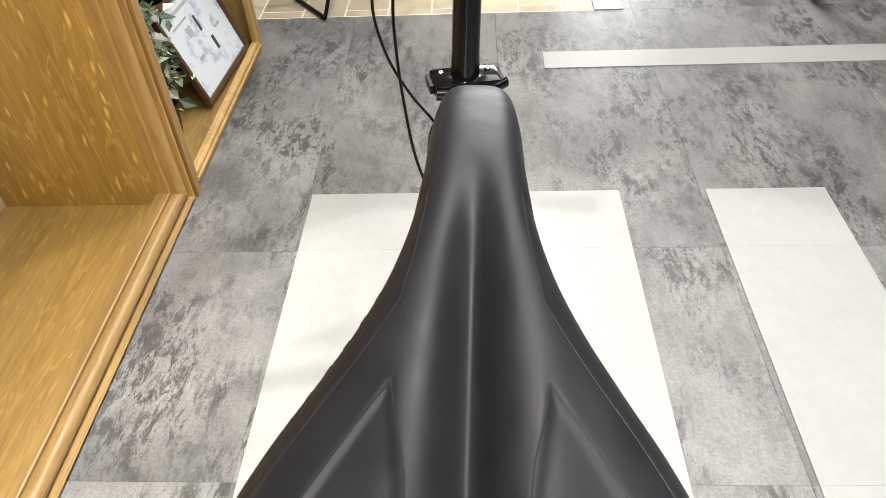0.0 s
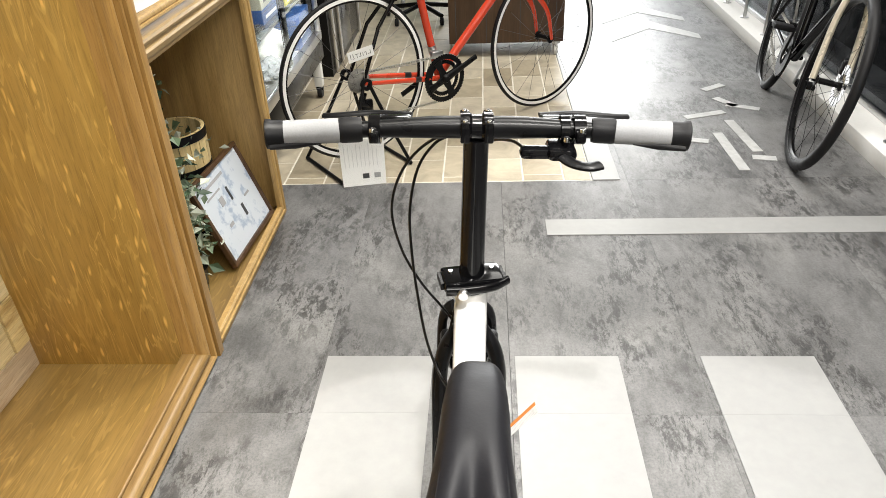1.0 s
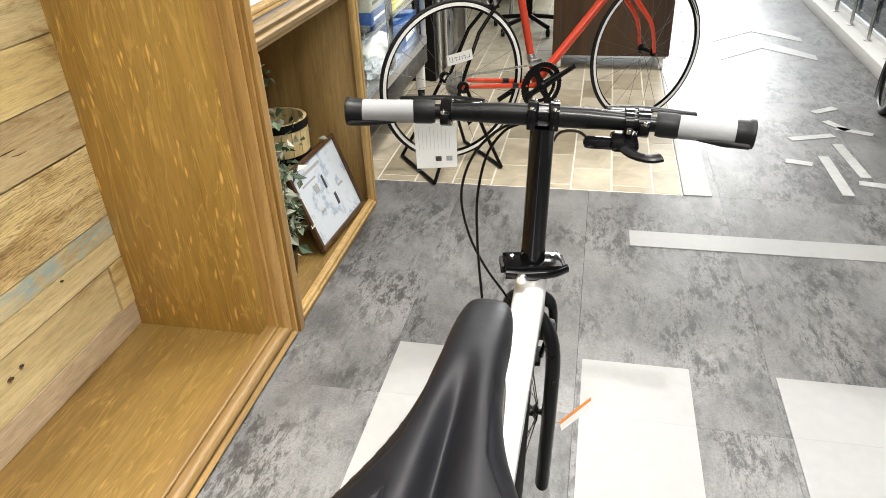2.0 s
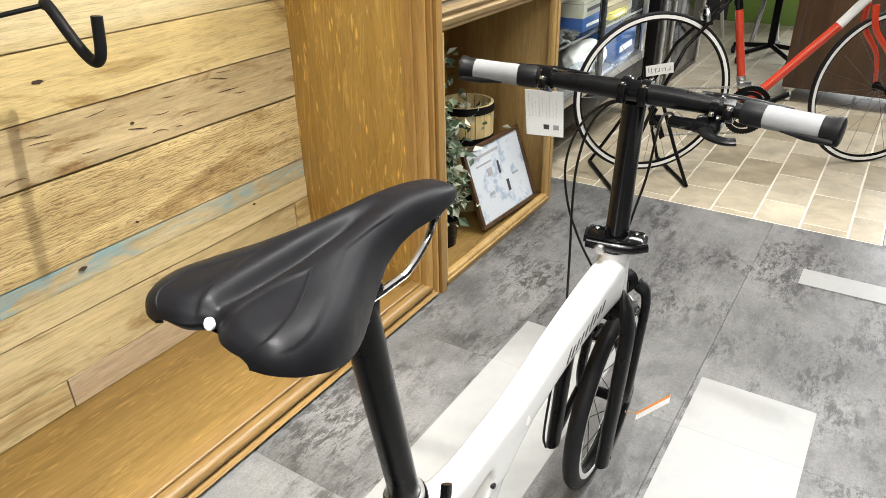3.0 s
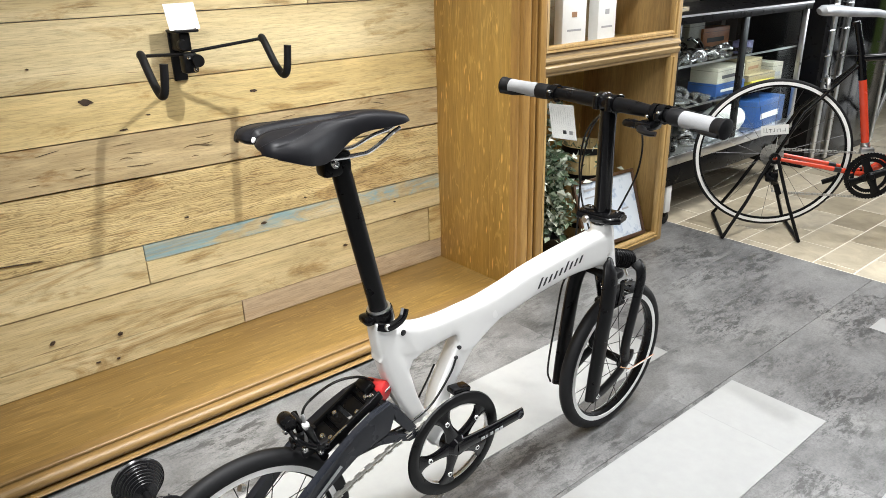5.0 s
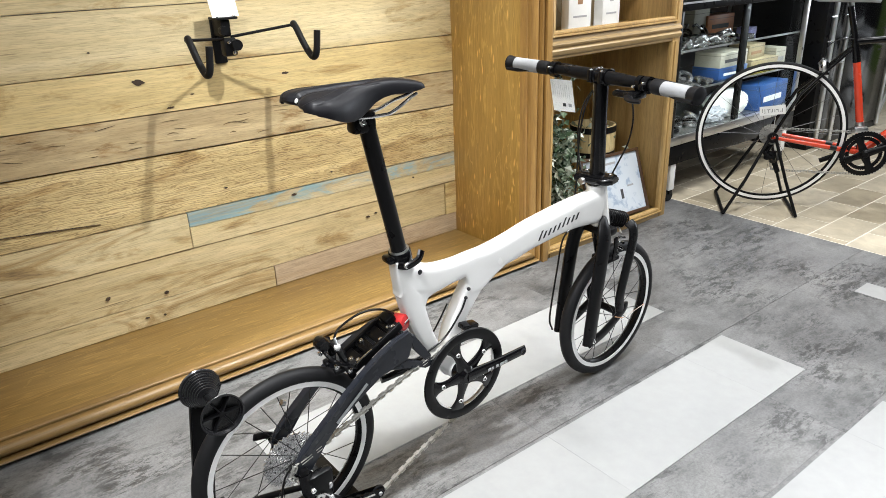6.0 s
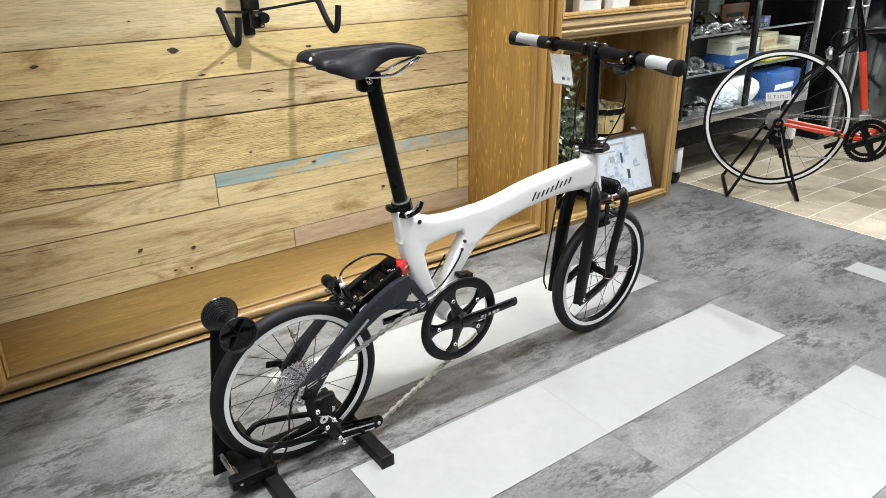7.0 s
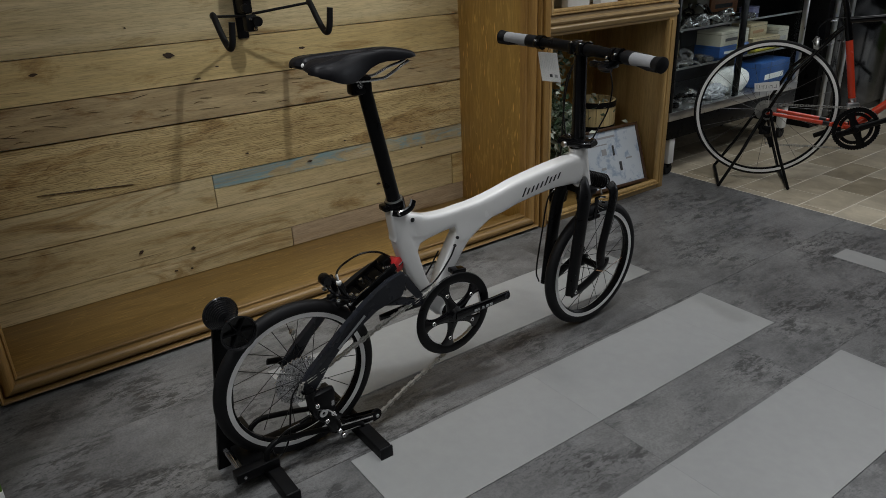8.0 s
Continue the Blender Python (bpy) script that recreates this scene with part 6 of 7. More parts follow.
# ---- glass showcase on castors ----
show = thing("glass_showcase", "black-framed glass showcase on castors filled with cartons and parts", "display cabinet")
CX0, CX1, CY0, CY1 = -1.30, -0.80, 2.14, 3.352
boxed("base_rail", SATIN_BLACK, show, (CX0, CX1, CY0, CY1, 0.200, 0.296), 0.003)
boxed("deck", ALU, show, (CX0, CX1 + 0.002, CY0, CY1, 0.298, 0.342), 0.002, "silver lower deck edge")
boxed("top_board", SATIN_BLACK, show, (CX0 - 0.01, CX1 + 0.01, CY0 - 0.01, CY1 + 0.01, 0.935, 0.975), 0.003)
boxed("back_board", CASE_BACK, show, (CX0, CX0 + 0.012, CY0, CY1, 0.342, 0.935), 0.0)
for y in (CY0 + 0.012, CY1 - 0.012):
    for x in (CX0 + 0.012, CX1 - 0.012):
        boxed("corner_post", SATIN_BLACK if y < 3 else ALU, show, (x - 0.012, x + 0.012, y - 0.012, y + 0.012, 0.342, 0.935), 0.002)
boxed("door_stile", SATIN_BLACK, show, (CX1 - 0.022, CX1 - 0.011, 2.705, 2.752, 0.344, 0.933), 0.001, "black sliding door stile")
boxed("top_edge", ALU, show, (CX1 + 0.0105, CX1 + 0.0125, CY0 - 0.01, CY1 + 0.01, 0.966, 0.975), 0.0, "bright metal edge of the top")
for y0, y1 in ((CY0 + 0.026, 2.745), (2.712, CY1 - 0.026)):
    pane = boxed("glass_door", GLASS, show, (CX1 - 0.010 if y0 < 2.5 else CX1 - 0.030, CX1 - 0.005 if y0 < 2.5 else CX1 - 0.025, y0, y1, 0.344, 0.933), 0.0, "", None, False)
    pane.visible_shadow = False
end = boxed("glass_end", GLASS, show, (CX0 + 0.03, CX1 - 0.03, CY0 + 0.004, CY0 + 0.009, 0.344, 0.933), 0.0, "", None, False)
end.visible_shadow = False
for z in (0.548, 0.740):
    sh_ob = boxed("glass_shelf", GLASS, show, (CX0 + 0.015, CX1 - 0.035, CY0 + 0.02, CY1 - 0.02, z, z + 0.006), 0.0, "", None, False)
    boxed("shelf_rail", ALU, show, (CX1 - 0.034, CX1 - 0.0315, CY0 + 0.02, CY1 - 0.02, z - 0.002, z + 0.008), 0.0, "bright shelf front rail")
    sh_ob.visible_shadow = False
for x in (CX0 + 0.06, CX1 - 0.03):
    for y in (CY0 + 0.06, CY1 - 0.06):
        leg = boxed("leg", PAPER, show, (x - 0.022, x + 0.022, y - 0.022, y + 0.022, 0.062, 0.200), 0.004, "white leg")
        part("castor", lathe(bmesh.new(), [(0.008, -0.012), (0.028, -0.012), (0.031, -0.008), (0.031, 0.008), (0.028, 0.012), (0.008, 0.012)], 22, Matrix.Translation((x, y, 0.031))), RUBBER, leg, "black castor")
        boxed("castor_fork", BLACK_STEEL, leg, (x - 0.018, x + 0.018, y - 0.014, y + 0.014, 0.040, 0.064), 0.003)


def carton(material, x, y, z, dx, dy, dz, turn=0, stripe=None, label="printed parts carton in the showcase"):
    o = thing("carton", label, "carton", Matrix.Translation((x, y, z)) @ pose(0, 0, 0, 0, 0, turn), "cartons in the showcase")
    boxed("box", material, o, (-dx / 2, dx / 2, -dy / 2, dy / 2, 0, dz), 0.0015)
    boxed("lid_seam", INK, o, (-dx / 2 - 0.0006, dx / 2 + 0.0006, -dy / 2 - 0.0006, dy / 2 + 0.0006, dz * 0.80, dz * 0.80 + 0.0015), 0.0, "", None, False)
    if stripe:
        boxed("print_band", stripe, o, (dx / 2, dx / 2 + 0.001, -dy * 0.34, dy * 0.30, dz * 0.30, dz * 0.52), 0.0, "", None, False)
    return o


carton(BLUE_BOX, -0.91, 3.14, 0.343, 0.15, 0.33, 0.140, 3, PAPER, "blue printed carton on the showcase deck")
carton(BLUE_BOX, -0.95, 2.755, 0.5545, 0.16, 0.27, 0.060, 0, PAPER, "blue printed carton on the glass shelf")
carton(PALE_BOX, -0.95, 2.755, 0.615, 0.15, 0.27, 0.075, 2, INK, "pale printed carton stacked on a blue carton")
carton(YELLOW_BOX, -0.93, 3.07, 0.5545, 0.14, 0.25, 0.036, 2, PAPER, "flat yellow carton on the glass shelf")
carton(CREAM_BOX, -0.94, 3.06, 0.591, 0.15, 0.26, 0.034, -2, None, "flat cream carton stacked on a yellow carton")
carton(CREAM_BOX, -0.96, 3.02, 0.6255, 0.12, 0.18, 0.075, 3, BROWN_BOX, "cream printed carton on top of a stack")
carton(PALE_BOX, -0.95, 3.265, 0.5545, 0.13, 0.10, 0.105, -3, GREY_INK, "white printed carton on the glass shelf")
carton(CREAM_BOX, -1.12, 2.42, 0.5545, 0.14, 0.20, 0.090, 6, None, "cream carton at the back of the glass shelf")
carton(ORANGE_WOOD, -1.16, 2.98, 0.7465, 0.10, 0.26, 0.105, 0, SUBFLOOR, "orange-brown wooden case on the upper shelf")
carton(PALE_BOX, -1.17, 2.80, 0.7465, 0.10, 0.16, 0.150, 4, None, "tall white carton on the upper shelf")
carton(LILAC_BOX, -0.98, 3.03, 0.7465, 0.08, 0.10, 0.040, 14, None, "small lilac carton on the upper shelf")
carton(CREAM_BOX, -1.00, 2.28, 0.9755, 0.20, 0.20, 0.018, 12, None, "flat cream booklet lying on the showcase top")


def crumple(name, label, category, material, centre, size, seed, rough=0.35):
    bm = bmesh.new()
    bmesh.ops.create_icosphere(bm, subdivisions=4, radius=1.0)
    for v in bm.verts:
        k = 1 + rough * noise.noise(v.co * 2.1 + Vector((seed, 0, 0))) + 0.5 * rough * noise.noise(v.co * 6 + Vector((0, seed, 0)))
        v.co = Vector((v.co.x * size[0] * k, v.co.y * size[1] * k, max(-size[2] * 0.8, v.co.z * size[2] * k))) + Vector(centre)
    ob = part(name, bm, material, None, "", True, None, 25)
    return tagged(ob, label, category)


crumple("padded_pouch", "rounded white padded pouch on the showcase deck", "bag", PAPER, (-0.92, 2.80, 0.405), (0.09, 0.165, 0.080), 1, 0.08)
crumple("plastic_bag", "crumpled clear plastic bag of parts on the showcase deck", "bag", BAG, (-0.87, 2.60, 0.375), (0.05, 0.10, 0.042), 7)
r = random.Random(11)
for k in range(44):
    spot = (r.uniform(-1.12, -0.87), 2.22 + 0.0225 * k + r.uniform(-0.03, 0.03), 0.7465) if k < 30 else (r.uniform(-0.98, -0.87), 2.20 + 0.029 * (k - 30) + r.uniform(-0.02, 0.02), 0.5545 if k % 2 else 0.343)
    o = thing("bicycle_part", "small bright metal bicycle component in the showcase", "bicycle part", Matrix.Translation((spot[0], spot[1], spot[2] + (0.014 if k % 3 else 0.030))) @ pose(0, 0, 0, r.uniform(0, 360), 90 if k % 3 else r.uniform(20, 70), r.uniform(0, 360)), "parts in the showcase")
    rr = r.uniform(0.022, 0.045)
    part("ring", lathe(bmesh.new(), [(rr * 0.6, -0.008), (rr, -0.008), (rr, 0.008), (rr * 0.6, 0.008)], 20, None, True), PART_STEEL if k % 4 else SATIN_BLACK, o)
    part("arm", tube(bmesh.new(), [(0, rr, 0), (0.006, rr * 2.2, 0.02), (0.02, rr * 2.6, 0.01)], 0.007, 8), PART_STEEL, o)
    part("knob", lathe(bmesh.new(), [(0.004, 0.006), (0.012, 0.006), (0.014, 0.020), (0.008, 0.030)], 14), PART_STEEL if k % 2 else CHROME, o)

# ---- dark cabinets and far furniture ----
tall = thing("dark_cabinet", "tall black cabinet with silver door edges beside the showcase", "cabinet")
boxed("carcass", SATIN_BLACK, tall, (-1.35, -0.82, 3.62, 4.60, 0.0, 2.1), 0.003)
for y in (3.70, 3.885, 4.575):
    up_ob = boxed("silver_upright", ALU, tall, (-0.820, -0.800, y - 0.018, y + 0.018, 0.02, 2.08), 0.002, "brushed metal upright")
    for z in (0.52, 0.66, 0.80, 0.94, 1.08):
        part("peg", tube(bmesh.new(), [(-0.800, y - 0.004, z), (-0.796, y - 0.075, z + 0.002)], 0.0042, 8), CHROME, up_ob)
boxed("door_panel", GLOSS_BLACK, tall, (-0.820, -0.812, 3.722, 3.862, 0.05, 2.05), 0.001)
boxed("door_panel", GLOSS_BLACK, tall, (-0.820, -0.812, 3.908, 4.550, 0.05, 2.05), 0.001)
counter = thing("service_counter", "dark walnut service counter on white castors", "counter")
boxed("body", WALNUT, counter, (-0.16, 0.52, 3.92, 4.50, 0.085, 0.95), 0.003)
boxed("worktop", WALNUT, counter, (-0.20, 0.56, 3.88, 4.54, 0.952, 0.985), 0.003)
for x in (-0.12, 0.06, 0.26, 0.47):
    boxed("panel_joint", SUBFLOOR, counter, (x, x + 0.004, 3.9165, 3.9195, 0.09, 0.94), 0.0, "", None, False)
for x in (-0.12, 0.48):
    for y in (3.96, 4.46):
        part("castor", lathe(bmesh.new(), [(0.008, -0.012), (0.030, -0.012), (0.033, -0.008), (0.033, 0.008), (0.030, 0.012), (0.008, 0.012)], 22, Matrix.Translation((x, y, 0.033))), PAPER, counter, "white castor")
        boxed("castor_plate", ALU, counter, (x - 0.025, x + 0.025, y - 0.025, y + 0.025, 0.068, 0.085), 0.002)
setting("wall_green", "leaf-green painted wall beyond the dark cabinets", box(bmesh.new(), -0.98, -0.30, 6.2, 6.3, 0.0, 2.7), GREEN_WALL, "wall")
setting("wall_dark", "charcoal wall behind the dark cabinets", box(bmesh.new(), -3.2, -0.98, 6.2, 6.3, 0.0, 2.7), DARK_WALL, "wall")
trestle = thing("folding_rack", "folding grey metal rack standing near the green wall", "rack")
for x in (-0.95, -0.55):
    part("rack_leg", tube(bmesh.new(), [(x, 4.95, 0.0), (x + 0.10, 5.45, 1.30)], 0.014, 10), ALU, trestle)
    part("rack_leg", tube(bmesh.new(), [(x + 0.10, 5.50, 0.0), (x, 5.00, 1.30)], 0.014, 10), ALU, trestle)
for z in (0.45, 0.90):
    part("rack_bar", tube(bmesh.new(), [(-1.0, 5.2, z), (-0.42, 5.2, z)], 0.012, 10), ALU, trestle)
chair = thing("office_chair", "black office chair behind the red road bicycle", "chair")
boxed("seat", GRIP_BLACK, chair, (-0.62, -0.18, 4.70, 5.12, 0.44, 0.50), 0.02)
boxed("backrest", GRIP_BLACK, chair, (-0.60, -0.20, 5.10, 5.15, 0.55, 1.00), 0.02)
part("column", tube(bmesh.new(), [(-0.40, 4.91, 0.10), (-0.40, 4.91, 0.44)], 0.025, 14), BLACK_STEEL, chair)
for k in range(5):
    a = k * math.tau / 5 + 0.3
    foot = part("foot", tube(bmesh.new(), [(-0.40, 4.91, 0.10), (-0.40 + 0.27 * math.cos(a), 4.91 + 0.27 * math.sin(a), 0.065)], 0.016, 8), BLACK_STEEL, chair)
    part("castor", lathe(bmesh.new(), [(0.006, -0.016), (0.026, -0.012), (0.028, 0.0), (0.026, 0.012), (0.006, 0.016)], 16, Matrix.Translation((-0.40 + 0.27 * math.cos(a), 4.91 + 0.27 * math.sin(a), 0.028))), RUBBER, foot)

# ---- red road bicycle on a hub stand ----
AZ = 38.1
road = thing("road_bicycle", "red and black road bicycle with silver rims on a stand", "bicycle", Matrix.Translation((-0.478, 2.475, 0.0)) @ pose(0, 0, 0, 0, 0, AZ - 90))
RA, FA = Vector((0, 0, 0.363)), Vector((0, 1.040, 0.338))
RBB = Vector((0, 0.411, 0.288))
RIM_R = 0.3395


def thin_wheel(name, c, label, m=None):
    global SPOKE
    keep = SPOKE
    SPOKE = STEEL_SPOKE
    w = bicycle_wheel(road, name, c, RIM_R, 0.0092, 20, 0.020, 0.090, label, m, SATIN_BLACK, RUBBER, 0.0110, 0.0009)
    SPOKE = keep
    return w


rear_road = thin_wheel("rear_wheel", RA, "road wheel with a silver rim and thin black tyre")
front_road = thin_wheel("front_wheel", FA, "road wheel with a silver rim and thin black tyre", Matrix.Translation(FA) @ pose(0, 0, 0, 0, 0, 2) @ Matrix.Translation(-FA))
for k, wl in enumerate((rear_road, front_road)):
    for a in (0.4, 3.5):
        c = (RA, FA)[k]
        bm = slab(bmesh.new(), disc_outline(c.y, c.z, 0.3135, 8, a, a + 0.5) + disc_outline(c.y, c.z, 0.3085, 8, a + 0.5, a), 0.0092, 0.0106)
        part("rim_print", bm, BLACK_DECAL, wl, "black rim lettering band", False)
HEAD_T, HEAD_B = Vector((0, 0.830, 0.860)), Vector((0, 0.880, 0.720))
SEAT_T = Vector((0, 0.303, 0.790))
road_frame = part("frame", tube(bmesh.new(), [RBB, RBB + (SEAT_T - RBB) * 0.55, SEAT_T - (SEAT_T - RBB) * 0.18], 0.0165, 16), RED_PAINT, road, "red painted seat tube")
part("seat_tube_top", tube(bmesh.new(), [SEAT_T - (SEAT_T - RBB) * 0.18, SEAT_T + Vector((0, -0.010, 0.03))], 0.0168, 16), GLOSS_BLACK, road_frame, "black seat tube top")
part("down_tube", tube(bmesh.new(), [RBB, HEAD_B + (RBB - HEAD_B) * 0.24], 0.0190, 16), RED_PAINT, road_frame)
part("down_tube_top", tube(bmesh.new(), [HEAD_B + (RBB - HEAD_B) * 0.24, HEAD_B + Vector((0, -0.005, 0.012))], 0.0190, 16), PAPER, road_frame, "white end of the down tube")
part("top_tube", tube(bmesh.new(), [SEAT_T, HEAD_T + Vector((0, 0, -0.03))], 0.0155, 16), GLOSS_BLACK, road_frame, "black top tube")
part("head_tube", tube(bmesh.new(), [HEAD_T, HEAD_B], 0.0195, 16), GLOSS_BLACK, road_frame)
for sx in (-1, 1):
    part("chain_stay", tube(bmesh.new(), [RBB + Vector((sx * 0.030, -0.02, 0.0)), RBB + Vector((sx * 0.045, -0.18, 0.03)), RA + Vector((sx * 0.058, 0.0, -0.005))], [(0.009, 0.013), (0.008, 0.011), (0.007, 0.008)], 12), RED_PAINT, road_frame)
    part("stay_band", tube(bmesh.new(), [RBB + Vector((sx * 0.0395, -0.12, 0.0195)), RBB + Vector((sx * 0.0425, -0.15, 0.025))], [(0.0092, 0.0125)] * 2, 12), BLACK_DECAL, road_frame)
    part("seat_stay", tube(bmesh.new(), [SEAT_T + Vector((sx * 0.012, -0.012, -0.03)), RA + Vector((sx * 0.045, 0.10, 0.20)), RA + Vector((sx * 0.060, 0.002, 0.0))], 0.0078, 10), GLOSS_BLACK, road_frame)
    blade = smooth_path([HEAD_B + Vector((sx * 0.028, 0.010, -0.02)), HEAD_B + Vector((sx * 0.040, 0.030, -0.12)), FA + Vector((sx * 0.050, -0.035, 0.14)), FA + Vector((sx * 0.052, 0, 0.0))], 5)
    part("fork_blade", tube(bmesh.new(), blade, [(0.009 - 0.003 * k / 15, 0.016 - 0.007 * k / 15) for k in range(16)], 12), RED_PAINT, road_frame)
    part("drop", tube(bmesh.new(), smooth_path([(sx * 0.20, 0.86, 0.93), (sx * 0.205, 0.945, 0.93), (sx * 0.205, 0.960, 0.86), (sx * 0.205, 0.93, 0.81), (sx * 0.205, 0.86, 0.80)], 6), 0.0135, 12), GRIP_BLACK, road, "black taped drop bar end")
part("bar_top", tube(bmesh.new(), [(-0.20, 0.86, 0.93), (0.20, 0.86, 0.93)], 0.0135, 12, (0, 1, 0)), GRIP_BLACK, road, "black taped handlebar")
part("stem", tube(bmesh.new(), [HEAD_T, (0, 0.79, 0.90), (0, 0.86, 0.93)], 0.015, 12), GLOSS_BLACK, road)
part("seat_post", tube(bmesh.new(), [SEAT_T, SEAT_T + Vector((0, -0.045, 0.15))], 0.0136, 14), GLOSS_BLACK, road)
bm = bmesh.new()
tube(bm, [(0, 0.375, 0.965), (0, 0.335, 0.972), (0, 0.235, 0.978), (0, 0.165, 0.985), (0, 0.12, 0.985), (0, 0.105, 0.98)], [(0.010, 0.012), (0.020, 0.016), (0.030, 0.020), (0.062, 0.024), (0.068, 0.022), (0.045, 0.014)], 18)
part("saddle", bm, BAG, road, "saddle wrapped in clear plastic film")
bm = bmesh.new()
for k in range(10):
    slab(bm, [((0.052 - 0.0032 * k) * math.cos(math.tau * j / 48) * (1.0 if j % 2 else 0.95), (0.052 - 0.0032 * k) * math.sin(math.tau * j / 48) * (1.0 if j % 2 else 0.95)) for j in range(48)], 0.022 + 0.0034 * k, 0.0236 + 0.0034 * k, Matrix.Translation(RA))
part("cassette", bm, CHAIN_STEEL, rear_road, "silver sprocket cassette", False)["kind"] = "stuff"
rc = part("crankset", lathe(bmesh.new(), [(0.016, 0.030), (0.020, 0.060), (0.012, 0.072), (0.006, 0.072)], 20, Matrix.Translation(RBB)), SATIN_BLACK, road, "black double crankset")
for rr, x in ((0.104, 0.048), (0.078, 0.040)):
    bm = bmesh.new()
    outer = [[bm.verts.new((xx, (rr + (0.003 if j % 2 else -0.001)) * math.cos(math.tau * j / 100), (rr + (0.003 if j % 2 else -0.001)) * math.sin(math.tau * j / 100))) for j in range(100)] for xx in (x, x + 0.003)]
    inner = [[bm.verts.new((xx, rr * 0.80 * math.cos(math.tau * j / 100), rr * 0.80 * math.sin(math.tau * j / 100))) for j in range(100)] for xx in (x, x + 0.003)]
    for k in range(100):
        j = (k + 1) % 100
        for a, b in ((outer[0], outer[1]), (inner[0], inner[1]), (outer[0], inner[0]), (outer[1], inner[1])):
            bm.faces.new((a[k], a[j], b[j], b[k]))
    part("chainring", bm, SATIN_BLACK, rc, "black toothed chainring", False, Matrix.Translation(RBB))
for k in range(4):
    a = radians(25 + 90 * k)
    part("spider_arm", tube(bmesh.new(), [(0.052, 0.012, 0), (0.053, 0.05, 0), (0.051, 0.086, 0)], [(0.005, 0.020), (0.005, 0.014), (0.004, 0.022)], 12), SATIN_BLACK, rc, "", True, Matrix.Translation(RBB) @ Matrix.Rotation(a, 4, "X"))
CR = radians(24)
part("crank_arm", tube(bmesh.new(), [(0.062, 0, 0), (0.066, 0.08, 0), (0.074, 0.172, 0)], [(0.008, 0.017), (0.007, 0.013), (0.006, 0.012)], 14), SATIN_BLACK, rc, "", True, Matrix.Translation(RBB) @ Matrix.Rotation(CR, 4, "X"))
part("crank_arm", tube(bmesh.new(), [(-0.055, 0, 0), (-0.060, 0.08, 0), (-0.066, 0.172, 0)], [(0.008, 0.017), (0.007, 0.013), (0.006, 0.012)], 14), SATIN_BLACK, rc, "", True, Matrix.Translation(RBB) @ Matrix.Rotation(CR + math.pi, 4, "X"))
arc = [(0.044, RBB.y + 0.104 * math.cos(a), RBB.z + 0.104 * math.sin(a)) for a in [radians(105 - 15 * k) for k in range(13)]]
part("chain", chain_mesh([(0.040, 0.005, RA.z + 0.035), *arc, (0.042, 0.055, 0.195), (0.042, 0.020, 0.200), (0.042, 0.010, 0.235), (0.040, 0.02, 0.270), (0.040, -0.035, RA.z - 0.01), (0.040, -0.02, RA.z + 0.03), (0.040, 0.005, RA.z + 0.035)]), CHAIN_STEEL, road, "silver roller chain", False)
rmech = part("rear_derailleur", box(bmesh.new(), 0.056, 0.080, -0.025, 0.030, 0.250, 0.295, 0.010), SATIN_BLACK, road, "black rear derailleur")
part("mech_knuckle", tube(bmesh.new(), smooth_path([(0.066, -0.004, 0.325), (0.072, -0.020, 0.290), (0.070, 0.012, 0.262), (0.060, 0.020, 0.240)], 4), [(0.010, 0.015)] * 13, 12), GLOSS_BLACK, rmech)
part("cage_plate", slab(bmesh.new(), [(0.0, 0.270), (0.028, 0.270), (0.060, 0.190), (0.040, 0.178)], 0.048, 0.050), SATIN_BLACK, rmech)
part("front_derailleur", box(bmesh.new(), 0.022, 0.050, 0.355, 0.410, 0.382, 0.412, 0.006), ALU, road, "silver front derailleur")
rb = part("rear_brake", box(bmesh.new(), -0.012, 0.012, 0.176, 0.206, 0.672, 0.704, 0.006), SATIN_BLACK, road, "caliper brake with bright arms")
for sx in (-1, 1):
    part("brake_arm", tube(bmesh.new(), smooth_path([(sx * -0.012, 0.186, 0.712), (sx * 0.022, 0.182, 0.700), (sx * 0.034, 0.184, 0.676), (sx * 0.024, 0.190, 0.652)], 4), [(0.005, 0.0085)] * 13, 10), ALU, rb)
    part("brake_pad", box(bmesh.new(), *sorted((sx * 0.012, sx * 0.024)), 0.165, 0.212, 0.645, 0.656, 0.003), GRIP_BLACK, rb)
    part("brake_bolt", bolt(bmesh.new(), sx * 0.028, 0.172, 0.690, 0.005, 0.008), CHROME, rb)
part("brake_cable", tube(bmesh.new(), smooth_path([(0.018, 0.184, 0.712), (0.020, 0.180, 0.760), (0.016, 0.230, 0.800), (0.012, 0.330, 0.802)], 5), 0.0022, 8), CABLE, rb)
part("band_clamp", tube(bmesh.new(), [RBB + (SEAT_T - RBB) * 0.22, RBB + (SEAT_T - RBB) * 0.28], 0.019, 16), ALU, road)
tag = part("price_tag", box(bmesh.new(), -0.001, 0.001, -0.055, 0.055, -0.021, 0.021, 0.0, Matrix.Translation((0.105, -0.022, 0.496)) @ pose(0, 0, 0, 8, 0, -6)), PAPER, road, "white handwritten price tag", False)
TAG_AT = Matrix.Translation((0.105, -0.022, 0.496)) @ pose(0, 0, 0, 8, 0, -6)
